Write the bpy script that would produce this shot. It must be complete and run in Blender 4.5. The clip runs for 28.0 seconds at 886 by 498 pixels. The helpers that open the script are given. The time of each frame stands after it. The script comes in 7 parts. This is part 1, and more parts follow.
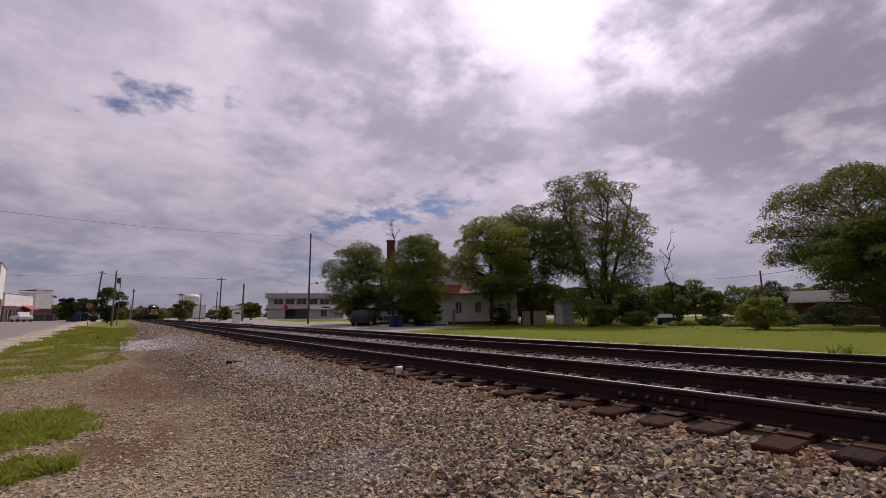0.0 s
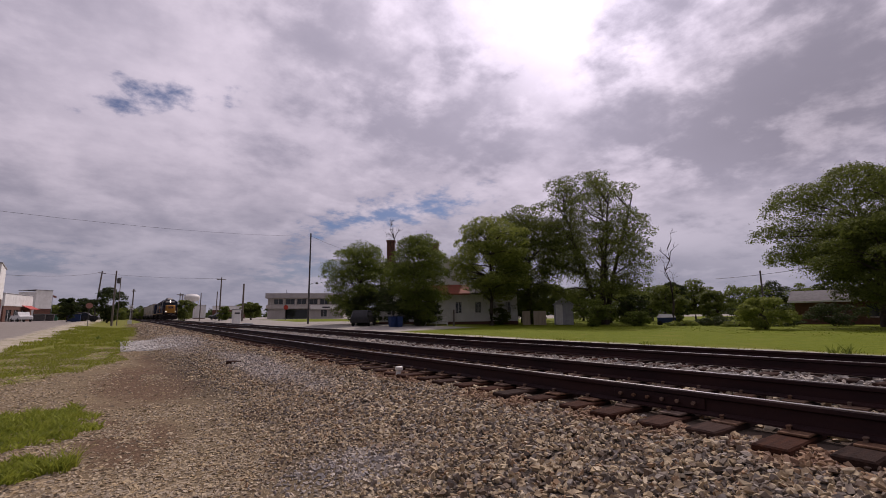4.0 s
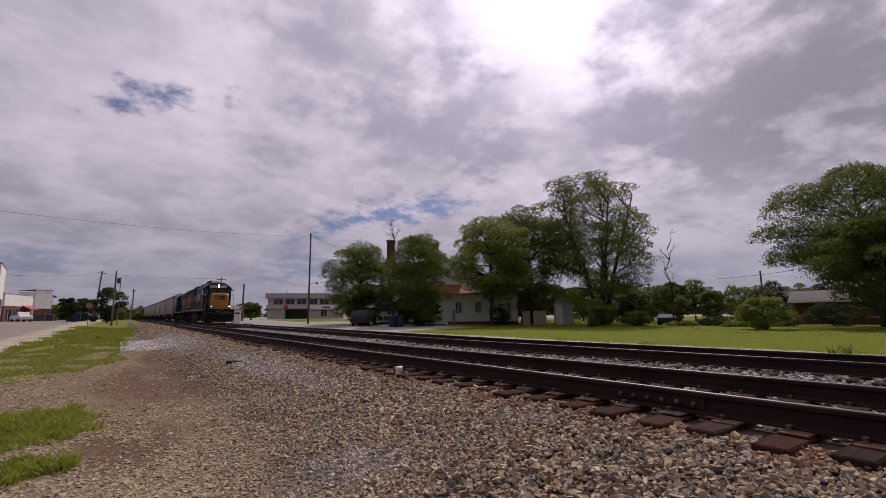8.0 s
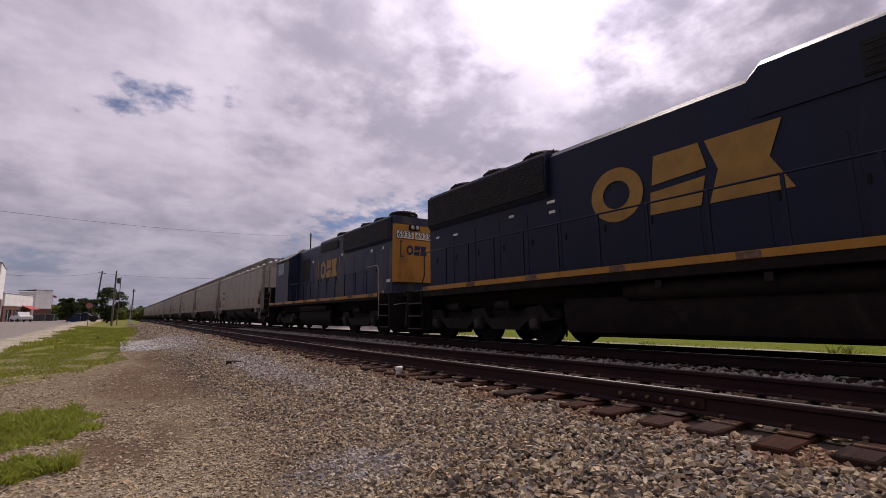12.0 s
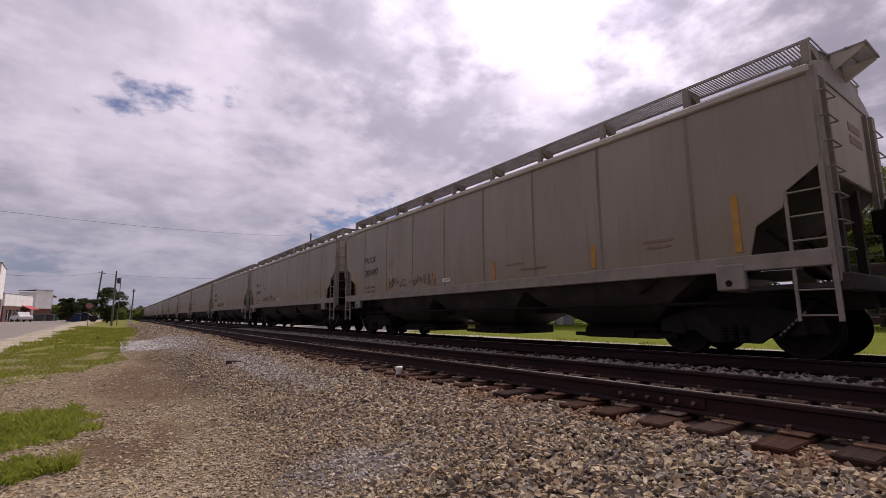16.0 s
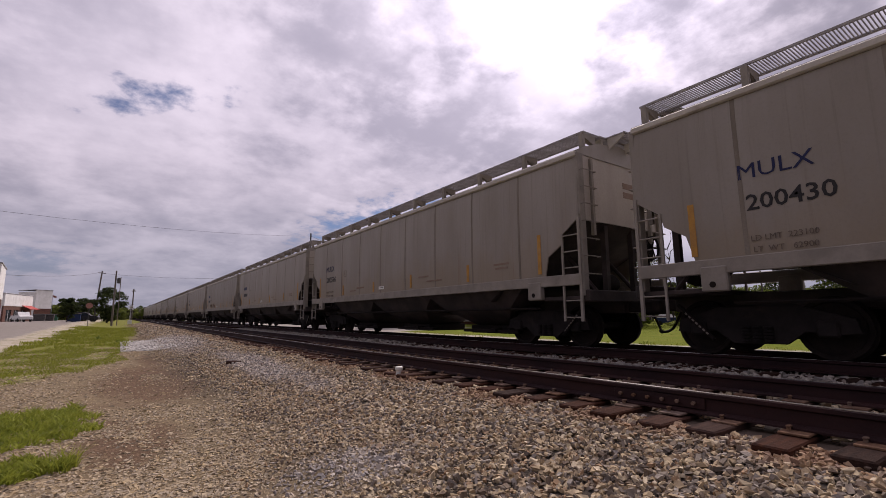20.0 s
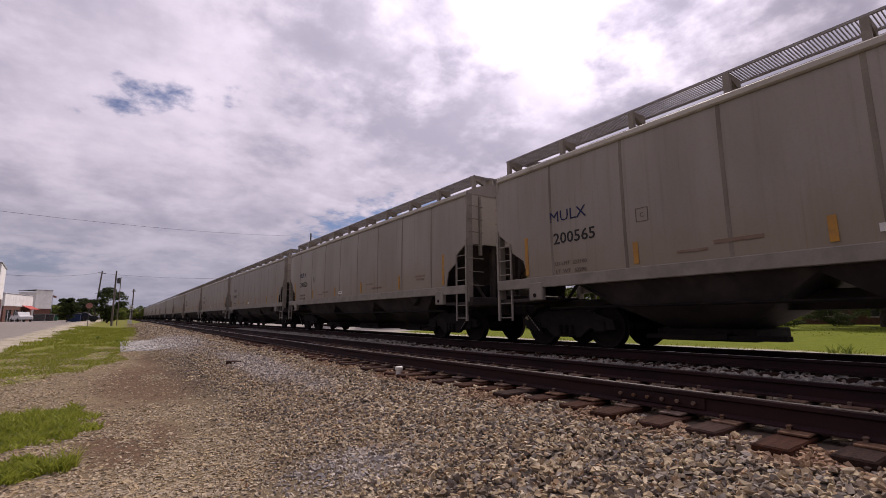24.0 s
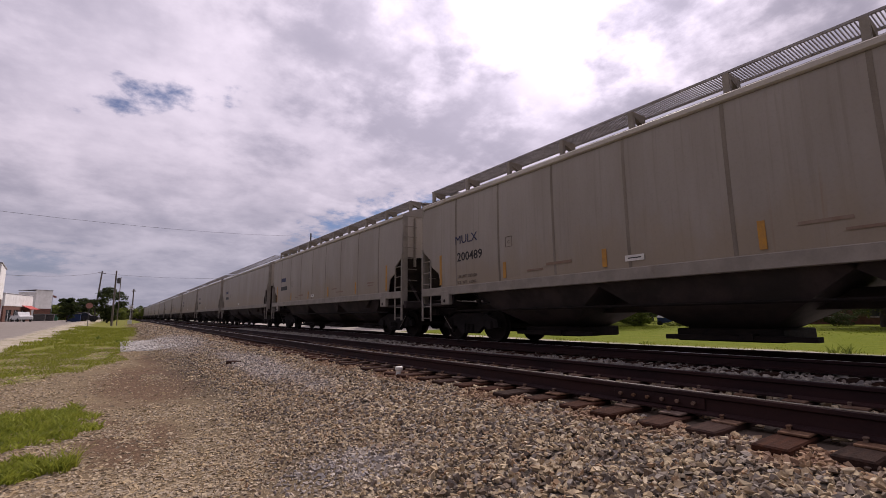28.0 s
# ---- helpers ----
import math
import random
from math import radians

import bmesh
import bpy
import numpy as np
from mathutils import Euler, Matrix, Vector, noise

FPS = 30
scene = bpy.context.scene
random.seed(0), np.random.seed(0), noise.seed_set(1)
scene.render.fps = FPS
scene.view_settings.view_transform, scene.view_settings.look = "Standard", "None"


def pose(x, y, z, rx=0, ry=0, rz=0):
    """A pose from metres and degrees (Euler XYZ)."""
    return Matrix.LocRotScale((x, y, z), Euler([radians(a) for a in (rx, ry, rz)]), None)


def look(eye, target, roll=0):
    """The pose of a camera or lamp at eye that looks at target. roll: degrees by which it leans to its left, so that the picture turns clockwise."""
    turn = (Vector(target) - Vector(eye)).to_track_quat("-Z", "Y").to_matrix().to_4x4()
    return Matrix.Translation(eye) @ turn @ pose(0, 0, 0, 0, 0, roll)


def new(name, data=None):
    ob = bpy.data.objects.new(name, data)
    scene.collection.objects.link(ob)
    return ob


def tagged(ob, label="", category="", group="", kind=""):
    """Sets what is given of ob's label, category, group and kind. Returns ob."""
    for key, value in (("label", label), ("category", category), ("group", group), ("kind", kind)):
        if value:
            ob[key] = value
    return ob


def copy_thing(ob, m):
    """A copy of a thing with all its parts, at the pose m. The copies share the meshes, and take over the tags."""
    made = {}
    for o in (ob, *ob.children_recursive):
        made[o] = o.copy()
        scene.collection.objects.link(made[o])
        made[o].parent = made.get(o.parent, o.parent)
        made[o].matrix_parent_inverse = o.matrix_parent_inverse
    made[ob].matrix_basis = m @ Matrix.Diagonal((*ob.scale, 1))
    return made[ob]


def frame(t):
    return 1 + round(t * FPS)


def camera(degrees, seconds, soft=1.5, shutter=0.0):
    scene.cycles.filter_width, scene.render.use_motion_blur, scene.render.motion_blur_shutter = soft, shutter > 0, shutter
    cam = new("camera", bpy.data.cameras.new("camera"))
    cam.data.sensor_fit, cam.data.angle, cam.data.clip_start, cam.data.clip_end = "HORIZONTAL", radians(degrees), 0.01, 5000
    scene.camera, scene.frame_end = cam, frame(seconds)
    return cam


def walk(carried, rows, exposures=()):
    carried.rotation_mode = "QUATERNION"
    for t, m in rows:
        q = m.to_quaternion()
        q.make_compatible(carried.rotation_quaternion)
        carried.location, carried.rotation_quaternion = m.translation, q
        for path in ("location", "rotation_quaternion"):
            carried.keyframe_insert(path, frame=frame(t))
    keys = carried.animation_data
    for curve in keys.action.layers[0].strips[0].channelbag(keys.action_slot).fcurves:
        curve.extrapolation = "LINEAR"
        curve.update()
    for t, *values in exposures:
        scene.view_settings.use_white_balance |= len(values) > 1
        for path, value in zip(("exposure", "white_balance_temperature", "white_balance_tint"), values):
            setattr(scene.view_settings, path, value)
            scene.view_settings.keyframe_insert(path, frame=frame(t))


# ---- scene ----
# Rail side, looking along two straight tracks. x: across the tracks, y: along them, z: up.
EYE = (0.0, 0.0, 1.297)
RAIL_Z = 0.62            # top of the rails
NEAR_X = 5.025           # middle of the near track
FAR_X = 9.26             # middle of the far track, on which the train runs
CAR_PITCH = 17.346       # coupled length of one hopper car
AIM = (0.5711, 0.8071, 0.1501)

cam = camera(88.86, 28.0, soft=0.65, shutter=0.0)
CAM_POSE = look(EYE, tuple(e + 10 * a for e, a in zip(EYE, AIM)), -0.593)
walk(cam, [(0.0, CAM_POSE), (28.0, CAM_POSE)],
     exposures=[(0.0, 0.03, 6500, 24), (10.5, 0.04, 6500, 23), (12.5, 0.20, 6500, 23), (17.0, 0.30, 6500, 23), (28.0, 0.35, 6500, 23)])


# ---- node helpers ----
class Nodes:
    def __init__(self, tree):
        self.t = tree
        self.t.nodes.clear()

    def add(self, kind):
        return self.t.nodes.new(kind)

    def put(self, sock, value):
        if isinstance(value, bpy.types.NodeSocket):
            self.t.links.new(value, sock)
        elif value is not None:
            if isinstance(value, (tuple, list)) and len(value) == 3 and sock.type == "RGBA":
                value = (*value, 1)
            sock.default_value = value

    def math(self, op, a, b=None, c=None, clamp=False):
        n = self.add("ShaderNodeMath")
        n.operation, n.use_clamp = op, clamp
        for i, v in enumerate((a, b, c)):
            if v is not None:
                self.put(n.inputs[i], v)
        return n.outputs[0]

    def vmath(self, op, a, b=None, scale=None):
        n = self.add("ShaderNodeVectorMath")
        n.operation = op
        self.put(n.inputs[0], a)
        if b is not None:
            self.put(n.inputs[1], b)
        if scale is not None:
            self.put(n.inputs[3], scale)
        return n.outputs[1] if op in ("LENGTH", "DOT_PRODUCT", "DISTANCE") else n.outputs[0]

    def noise(self, vec, scale, detail=4.0, rough=0.55, warp=0.0):
        n = self.add("ShaderNodeTexNoise")
        self.put(n.inputs["Vector"], vec)
        self.put(n.inputs["Scale"], scale)
        self.put(n.inputs["Detail"], detail)
        self.put(n.inputs["Roughness"], rough)
        self.put(n.inputs["Distortion"], warp)
        return n.outputs[0]

    def step(self, v, lo, hi):
        n = self.add("ShaderNodeMapRange")
        n.interpolation_type = "SMOOTHSTEP"
        self.put(n.inputs[0], v)
        self.put(n.inputs[1], lo)
        self.put(n.inputs[2], hi)
        return n.outputs[0]

    def mix(self, fac, a, b, mode="MIX"):
        n = self.add("ShaderNodeMix")
        n.data_type, n.blend_type = "RGBA", mode
        self.put(n.inputs[0], fac)
        self.put(n.inputs[6], a)
        self.put(n.inputs[7], b)
        return n.outputs[2]

    def scaled(self, vec, sx, sy, sz):
        return self.vmath("MULTIPLY", vec, (sx, sy, sz))


# ---- sky and sun ----
SUN_WAY = Vector((0.570, 0.402, 0.716)).normalized()
world = bpy.data.worlds.new("sky")
scene.world = world
world.use_nodes = True
k = Nodes(world.node_tree)
way = k.add("ShaderNodeTexCoord").outputs["Generated"]
sep = k.add("ShaderNodeSeparateXYZ")
k.put(sep.inputs[0], way)
sky = k.add("ShaderNodeTexSky")
sky.sky_type, sky.sun_disc = "NISHITA", False
sky.sun_elevation, sky.sun_rotation = math.asin(SUN_WAY.z), math.atan2(SUN_WAY.x, SUN_WAY.y)
sky.air_density, sky.dust_density = 1.0, 1.5
high = k.math("MAXIMUM", sep.outputs[2], 0.02)
lift = k.math("ADD", high, 0.25)
flat = k.add("ShaderNodeCombineXYZ")
k.put(flat.inputs[0], k.math("DIVIDE", sep.outputs[0], lift))
k.put(flat.inputs[1], k.math("DIVIDE", sep.outputs[1], lift))
sheet = flat.outputs[0]
big = k.noise(sheet, 1.15, 4.0, 0.48, 0.25)
mid = k.noise(k.vmath("ADD", sheet, (4.2, 1.7, 0.0)), 3.6, 6.0, 0.50, 0.25)
fine = k.noise(sheet, 13.0, 6.0, 0.60)


def mound(cx, cy, r0, r1, gain):
    """A broad thin (bright) or thick (dull) part of the cloud sheet, with a ragged edge."""
    d = k.vmath("DISTANCE", sheet, (cx, cy, 0.0))
    rough_d = k.math("ADD", d, k.math("MULTIPLY", k.math("SUBTRACT", k.math("ADD", mid, k.math("MULTIPLY", fine, 0.4)), 0.7), 1.25))
    return k.math("MULTIPLY", k.step(rough_d, r1, r0), gain)


relief = k.math("ADD", k.math("MULTIPLY", big, 0.40), k.math("ADD", k.math("MULTIPLY", mid, 0.50), k.math("MULTIPLY", fine, 0.20)))
cover_form = relief
for cx, cy, r0, r1, gain in ((1.02, 0.62, 0.02, 0.42, 0.06), (0.72, 0.84, 0.02, 0.34, 0.045), (2.32, 0.98, 0.10, 0.55, 0.10), (0.28, 1.62, 0.10, 0.60, 0.05),
                             (1.36, 0.32, 0.02, 0.66, -0.14), (0.82, 1.14, 0.02, 0.36, -0.045), (1.15, 1.35, 0.05, 0.45, 0.05), (0.46, 1.02, 0.02, 0.36, -0.04), (1.85, 0.55, 0.10, 0.45, -0.04)):
    relief = k.math("ADD", relief, mound(cx, cy, r0, r1, gain))
near_sun = k.math("MAXIMUM", k.vmath("DOT_PRODUCT", way, tuple(SUN_WAY)), 0.0)
glow = k.math("ADD", k.math("MULTIPLY", k.math("POWER", near_sun, 30.0), 1.0), k.math("MULTIPLY", k.math("POWER", near_sun, 9.0), 0.50))
shade = k.step(relief, 0.40, 0.71)
cloud = k.mix(shade, (0.35, 0.342, 0.405), (0.645, 0.615, 0.675))
cloud = k.mix(k.math("MULTIPLY", k.step(sep.outputs[2], 0.30, 0.02), 0.50), cloud, (0.345, 0.39, 0.475))
bright = k.add("ShaderNodeVectorMath")
bright.operation = "SCALE"
k.put(bright.inputs[0], cloud)
towards = k.step(k.vmath("DOT_PRODUCT", way, tuple(SUN_WAY)), -0.7, 0.75)
k.put(bright.inputs[3], k.math("ADD", k.math("MULTIPLY", k.math("MULTIPLY_ADD", towards, 0.55, 0.45), k.math("MULTIPLY_ADD", k.step(sep.outputs[2], 0.0, 0.45), 0.30, 0.70)), k.math("MULTIPLY", glow, k.math("ADD", 0.35, shade))))


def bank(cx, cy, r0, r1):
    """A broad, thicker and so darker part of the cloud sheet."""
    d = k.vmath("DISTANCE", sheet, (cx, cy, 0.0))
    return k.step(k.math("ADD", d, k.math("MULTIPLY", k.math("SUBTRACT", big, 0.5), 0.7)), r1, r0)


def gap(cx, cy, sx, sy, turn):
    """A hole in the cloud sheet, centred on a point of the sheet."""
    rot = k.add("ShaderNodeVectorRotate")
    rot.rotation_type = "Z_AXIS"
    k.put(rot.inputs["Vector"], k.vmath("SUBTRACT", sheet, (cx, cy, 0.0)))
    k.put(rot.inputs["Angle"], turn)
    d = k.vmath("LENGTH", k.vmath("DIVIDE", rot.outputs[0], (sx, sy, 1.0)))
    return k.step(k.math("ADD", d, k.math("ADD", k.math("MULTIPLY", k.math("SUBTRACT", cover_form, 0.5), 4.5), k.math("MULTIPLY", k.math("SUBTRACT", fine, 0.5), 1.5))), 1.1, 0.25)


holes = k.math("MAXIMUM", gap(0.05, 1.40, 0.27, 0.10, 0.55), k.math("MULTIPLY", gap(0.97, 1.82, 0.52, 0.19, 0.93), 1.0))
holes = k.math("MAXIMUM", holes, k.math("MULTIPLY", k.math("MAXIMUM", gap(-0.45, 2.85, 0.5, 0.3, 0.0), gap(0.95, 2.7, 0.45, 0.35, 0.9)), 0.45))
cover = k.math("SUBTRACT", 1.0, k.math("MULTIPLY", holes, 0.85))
blue = k.vmath("MULTIPLY", sky.outputs[0], (0.024, 0.033, 0.046))
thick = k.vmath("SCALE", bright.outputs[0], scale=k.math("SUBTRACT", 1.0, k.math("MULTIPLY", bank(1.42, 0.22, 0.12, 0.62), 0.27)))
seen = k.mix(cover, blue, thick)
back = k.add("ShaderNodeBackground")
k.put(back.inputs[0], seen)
k.put(back.inputs[1], 1.0)
k.put(k.add("ShaderNodeOutputWorld").inputs[0], back.outputs[0])

sun = new("sun", bpy.data.lights.new("sun", "SUN"))
sun.data.energy, sun.data.angle, sun.data.color = 2.5, radians(3), (1.0, 0.93, 0.82)
sun.matrix_world = look((0, 0, 60), tuple(Vector((0, 0, 60)) - SUN_WAY * 10))


# ---- mesh helpers ----
class M:
    """Collects vertices and faces of one mesh."""

    def __init__(self):
        self.v, self.f = [], []

    def face(self, *pts):
        n = len(self.v)
        self.v += [tuple(p) for p in pts]
        self.f.append(tuple(range(n, n + len(pts))))
        return self

    def rings(self, rings, caps=True, closed=True):
        n, m = len(self.v), len(rings[0])
        for r in rings:
            self.v += [tuple(p) for p in r]
        for i in range(len(rings) - 1):
            for j in range(m if closed else m - 1):
                a, b = n + i * m + j, n + i * m + (j + 1) % m
                self.f.append((a, b, b + m, a + m))
        if caps and closed:
            self.f.append(tuple(range(n + m - 1, n - 1, -1)))
            self.f.append(tuple(n + (len(rings) - 1) * m + j for j in range(m)))
        return self

    def box(self, x0, x1, y0, y1, z0, z1, b=0.0):
        if b <= 0:
            return self.rings([[(x0, y0, z), (x1, y0, z), (x1, y1, z), (x0, y1, z)] for z in (z0, z1)])

        def ring(z, o, c):
            return [(x0 + o + c, y0 + o, z), (x1 - o - c, y0 + o, z), (x1 - o, y0 + o + c, z), (x1 - o, y1 - o - c, z),
                    (x1 - o - c, y1 - o, z), (x0 + o + c, y1 - o, z), (x0 + o, y1 - o - c, z), (x0 + o, y0 + o + c, z)]
        return self.rings([ring(z0, b, b * 0.4), ring(z0 + b, 0, b), ring(z1 - b, 0, b), ring(z1, b, b * 0.4)])

    def prism(self, poly, axis, a, b):
        """poly: (u, v) points in the plane across the axis, in the order (x,y,z) without it."""
        def at(u, v, w):
            return {"x": (w, u, v), "y": (u, w, v), "z": (u, v, w)}[axis]
        return self.rings([[at(u, v, w) for u, v in poly] for w in (a, b)])

    def cyl(self, p0, p1, r0, r1=None, n=10):
        p0, p1 = Vector(p0), Vector(p1)
        r1 = r0 if r1 is None else r1
        q = (p1 - p0).to_track_quat("Z", "Y")
        ring = [q @ Vector((math.cos(2 * math.pi * i / n), math.sin(2 * math.pi * i / n), 0)) for i in range(n)]
        return self.rings([[p0 + d * r0 for d in ring], [p1 + d * r1 for d in ring]])

    def tube(self, pts, r, n=6):
        pts = [Vector(p) for p in pts]
        rings = []
        for i, p in enumerate(pts):
            d = (pts[min(i + 1, len(pts) - 1)] - pts[max(i - 1, 0)]).normalized()
            q = d.to_track_quat("Z", "Y")
            rr = r[i] if isinstance(r, (list, tuple)) else r
            rings.append([p + q @ Vector((rr * math.cos(2 * math.pi * j / n), rr * math.sin(2 * math.pi * j / n), 0)) for j in range(n)])
        return self.rings(rings)

    def lathe(self, profile, centre, axis="x", n=20, caps=True):
        """profile: (radius, along) pairs, turned about an axis through centre."""
        rings = []
        for r, w in profile:
            ring = []
            for i in range(n):
                a = 2 * math.pi * i / n
                u, v = r * math.cos(a), r * math.sin(a)
                p = {"x": (w, u, v), "y": (u, w, v), "z": (u, v, w)}[axis]
                ring.append(tuple(c + q for c, q in zip(centre, p)))
            rings.append(ring)
        return self.rings(rings, caps)

    def mesh(self, name, smooth=40, weld=False):
        me = bpy.data.meshes.new(name)
        me.from_pydata(self.v, [], self.f)
        bm = bmesh.new()
        bm.from_mesh(me)
        if weld:
            bmesh.ops.remove_doubles(bm, verts=bm.verts, dist=0.001)
        bmesh.ops.recalc_face_normals(bm, faces=bm.faces)
        bm.to_mesh(me)
        bm.free()
        if smooth:
            me.shade_smooth()
            me.set_sharp_from_angle(angle=radians(smooth))
        return me


def curved(pts, n=5):
    """A smooth line through the points."""
    p = [Vector(q) for q in pts]
    p = [2 * p[0] - p[1]] + p + [2 * p[-1] - p[-2]]
    out = []
    for i in range(1, len(p) - 2):
        for j in range(n):
            t = j / n
            out.append(0.5 * (2 * p[i] + (p[i + 1] - p[i - 1]) * t + (2 * p[i - 1] - 5 * p[i] + 4 * p[i + 1] - p[i + 2]) * t * t + (3 * p[i] - p[i - 1] - 3 * p[i + 1] + p[i + 2]) * t ** 3))
    return out + [p[-2]]


def part(name, m, material, parent=None, label="", at=None, smooth=40):
    """One mesh object, under a thing or a part."""
    me = m if isinstance(m, bpy.types.Mesh) else m.mesh(name, smooth)
    if not me.materials:
        me.materials.append(material)
    ob = new(name, me)
    if parent is not None:
        ob.parent = parent
    if at is not None:
        ob.matrix_local = at
    if label:
        ob["label"] = label
    return ob


def thing(name, label, category, at=None, group="", kind=""):
    ob = new(name)
    ob.empty_display_size = 0.2
    if at is not None:
        ob.matrix_world = at
    return tagged(ob, label, category, group, kind)


def fast_mesh(name, verts, tris, material):
    """A mesh from numpy arrays of points and triangles."""
    me = bpy.data.meshes.new(name)
    me.vertices.add(len(verts))
    me.vertices.foreach_set("co", np.asarray(verts, dtype=np.float32).ravel())
    me.loops.add(len(tris) * 3)
    me.loops.foreach_set("vertex_index", np.asarray(tris, dtype=np.int32).ravel())
    me.polygons.add(len(tris))
    me.polygons.foreach_set("loop_start", np.arange(0, len(tris) * 3, 3, dtype=np.int32))
    me.update(calc_edges=True)
    me.materials.append(material)
    return me


def lettering(words, size, material, parent, at, name="lettering", label="", width=1.0, heavy=0.0):
    """Raised letters in the built-in font, as a mesh."""
    cu = bpy.data.curves.new(name, "FONT")
    cu.body, cu.size, cu.extrude, cu.offset = words, size, 0.002, heavy
    cu.align_x, cu.align_y, cu.resolution_u = "CENTER", "CENTER", 2
    tmp = new(name, cu)
    me = bpy.data.meshes.new_from_object(tmp.evaluated_get(bpy.context.evaluated_depsgraph_get()))
    bpy.data.objects.remove(tmp)
    me.transform(Matrix.Diagonal((width, 1, 1, 1)))
    me.materials.clear()
    return part(name, me, material, parent, label, at)


# ---- materials ----
def mat(name, c1, c2=None, scale=3.0, rough=0.7, metal=0.0, bump=0.15, bscale=40.0, stain=None, stain_scale=1.2, stain_cut=0.55,
        streak=(1, 1, 1), rand=0.0, island=False, spec=0.3, coord="Object"):
    m = bpy.data.materials.new(name)
    m.use_nodes = True
    k = Nodes(m.node_tree)
    tc = k.add("ShaderNodeTexCoord").outputs[coord]
    vec = k.scaled(tc, *streak)
    c2 = c2 or tuple(c * 0.75 for c in c1)
    col = k.mix(k.step(k.noise(vec, scale, 5.0, 0.6), 0.32, 0.68), c1, c2)
    fine = k.noise(tc, bscale, 4.0, 0.65)
    col = k.mix(k.math("MULTIPLY", k.step(fine, 0.35, 0.75), 0.25), col, tuple(c * 0.6 for c in c1))
    if stain:
        col = k.mix(k.math("MULTIPLY", k.step(k.noise(vec, stain_scale, 6.0, 0.65, 0.6), stain_cut, stain_cut + 0.16), 0.8), col, stain)
    if rand:
        r = k.add("ShaderNodeNewGeometry").outputs["Random Per Island"] if island else k.add("ShaderNodeObjectInfo").outputs["Random"]
        n = k.add("ShaderNodeHueSaturation")
        k.put(n.inputs["Color"], col)
        k.put(n.inputs["Value"], k.math("ADD", 1.0 - rand, k.math("MULTIPLY", r, 2 * rand)))
        k.put(n.inputs["Saturation"], k.math("ADD", 0.8, k.math("MULTIPLY", k.math("FRACT", k.math("MULTIPLY", r, 7.3)), 0.4)))
        col = n.outputs[0]
    bs = k.add("ShaderNodeBsdfPrincipled")
    k.put(bs.inputs["Base Color"], col)
    k.put(bs.inputs["Roughness"], k.math("ADD", rough - 0.08, k.math("MULTIPLY", fine, 0.16), clamp=True))
    k.put(bs.inputs["Metallic"], metal)
    k.put(bs.inputs["Specular IOR Level"], spec)
    if bump:
        b = k.add("ShaderNodeBump")
        k.put(b.inputs["Strength"], bump)
        k.put(b.inputs["Distance"], 0.02)
        k.put(b.inputs["Height"], fine)
        k.put(bs.inputs["Normal"], b.outputs[0])
    k.put(k.add("ShaderNodeOutputMaterial").inputs[0], bs.outputs[0])
    return m


def glass_mat(name, tint, rough=0.05):
    m = bpy.data.materials.new(name)
    m.use_nodes = True
    bs = m.node_tree.nodes["Principled BSDF"]
    bs.inputs["Base Color"].default_value = (*tint, 1)
    bs.inputs["Roughness"].default_value = rough
    bs.inputs["Specular IOR Level"].default_value = 0.8
    return m


def lamp_mat(name, colour, strength):
    m = bpy.data.materials.new(name)
    m.use_nodes = True
    bs = m.node_tree.nodes["Principled BSDF"]
    bs.inputs["Base Color"].default_value = (*colour, 1)
    bs.inputs["Emission Color"].default_value = (*colour, 1)
    bs.inputs["Emission Strength"].default_value = strength
    return m


def leaf_mat(name, c1, c2, scale=0.8):
    """Leaves: half of the light goes through them; the tone varies leaf by leaf and bough by bough."""
    m = bpy.data.materials.new(name)
    m.use_nodes = True
    k = Nodes(m.node_tree)
    tc = k.add("ShaderNodeTexCoord").outputs["Object"]
    r = k.add("ShaderNodeNewGeometry").outputs["Random Per Island"]
    f = k.math("ADD", k.math("MULTIPLY", k.noise(tc, scale, 3.0), 0.7), k.math("MULTIPLY", r, 0.45))
    col = k.mix(k.step(f, 0.3, 0.85), c1, c2)
    d = k.add("ShaderNodeBsdfPrincipled")
    k.put(d.inputs["Base Color"], col)
    k.put(d.inputs["Roughness"], 0.6)
    k.put(d.inputs["Specular IOR Level"], 0.12)
    t = k.add("ShaderNodeBsdfTranslucent")
    k.put(t.inputs[0], k.mix(0.6, col, tuple(c * 0.9 for c in c2)))
    s = k.add("ShaderNodeMixShader")
    k.put(s.inputs[0], 0.42)
    k.put(s.inputs[1], d.outputs[0])
    k.put(s.inputs[2], t.outputs[0])
    k.put(k.add("ShaderNodeOutputMaterial").inputs[0], s.outputs[0])
    return m


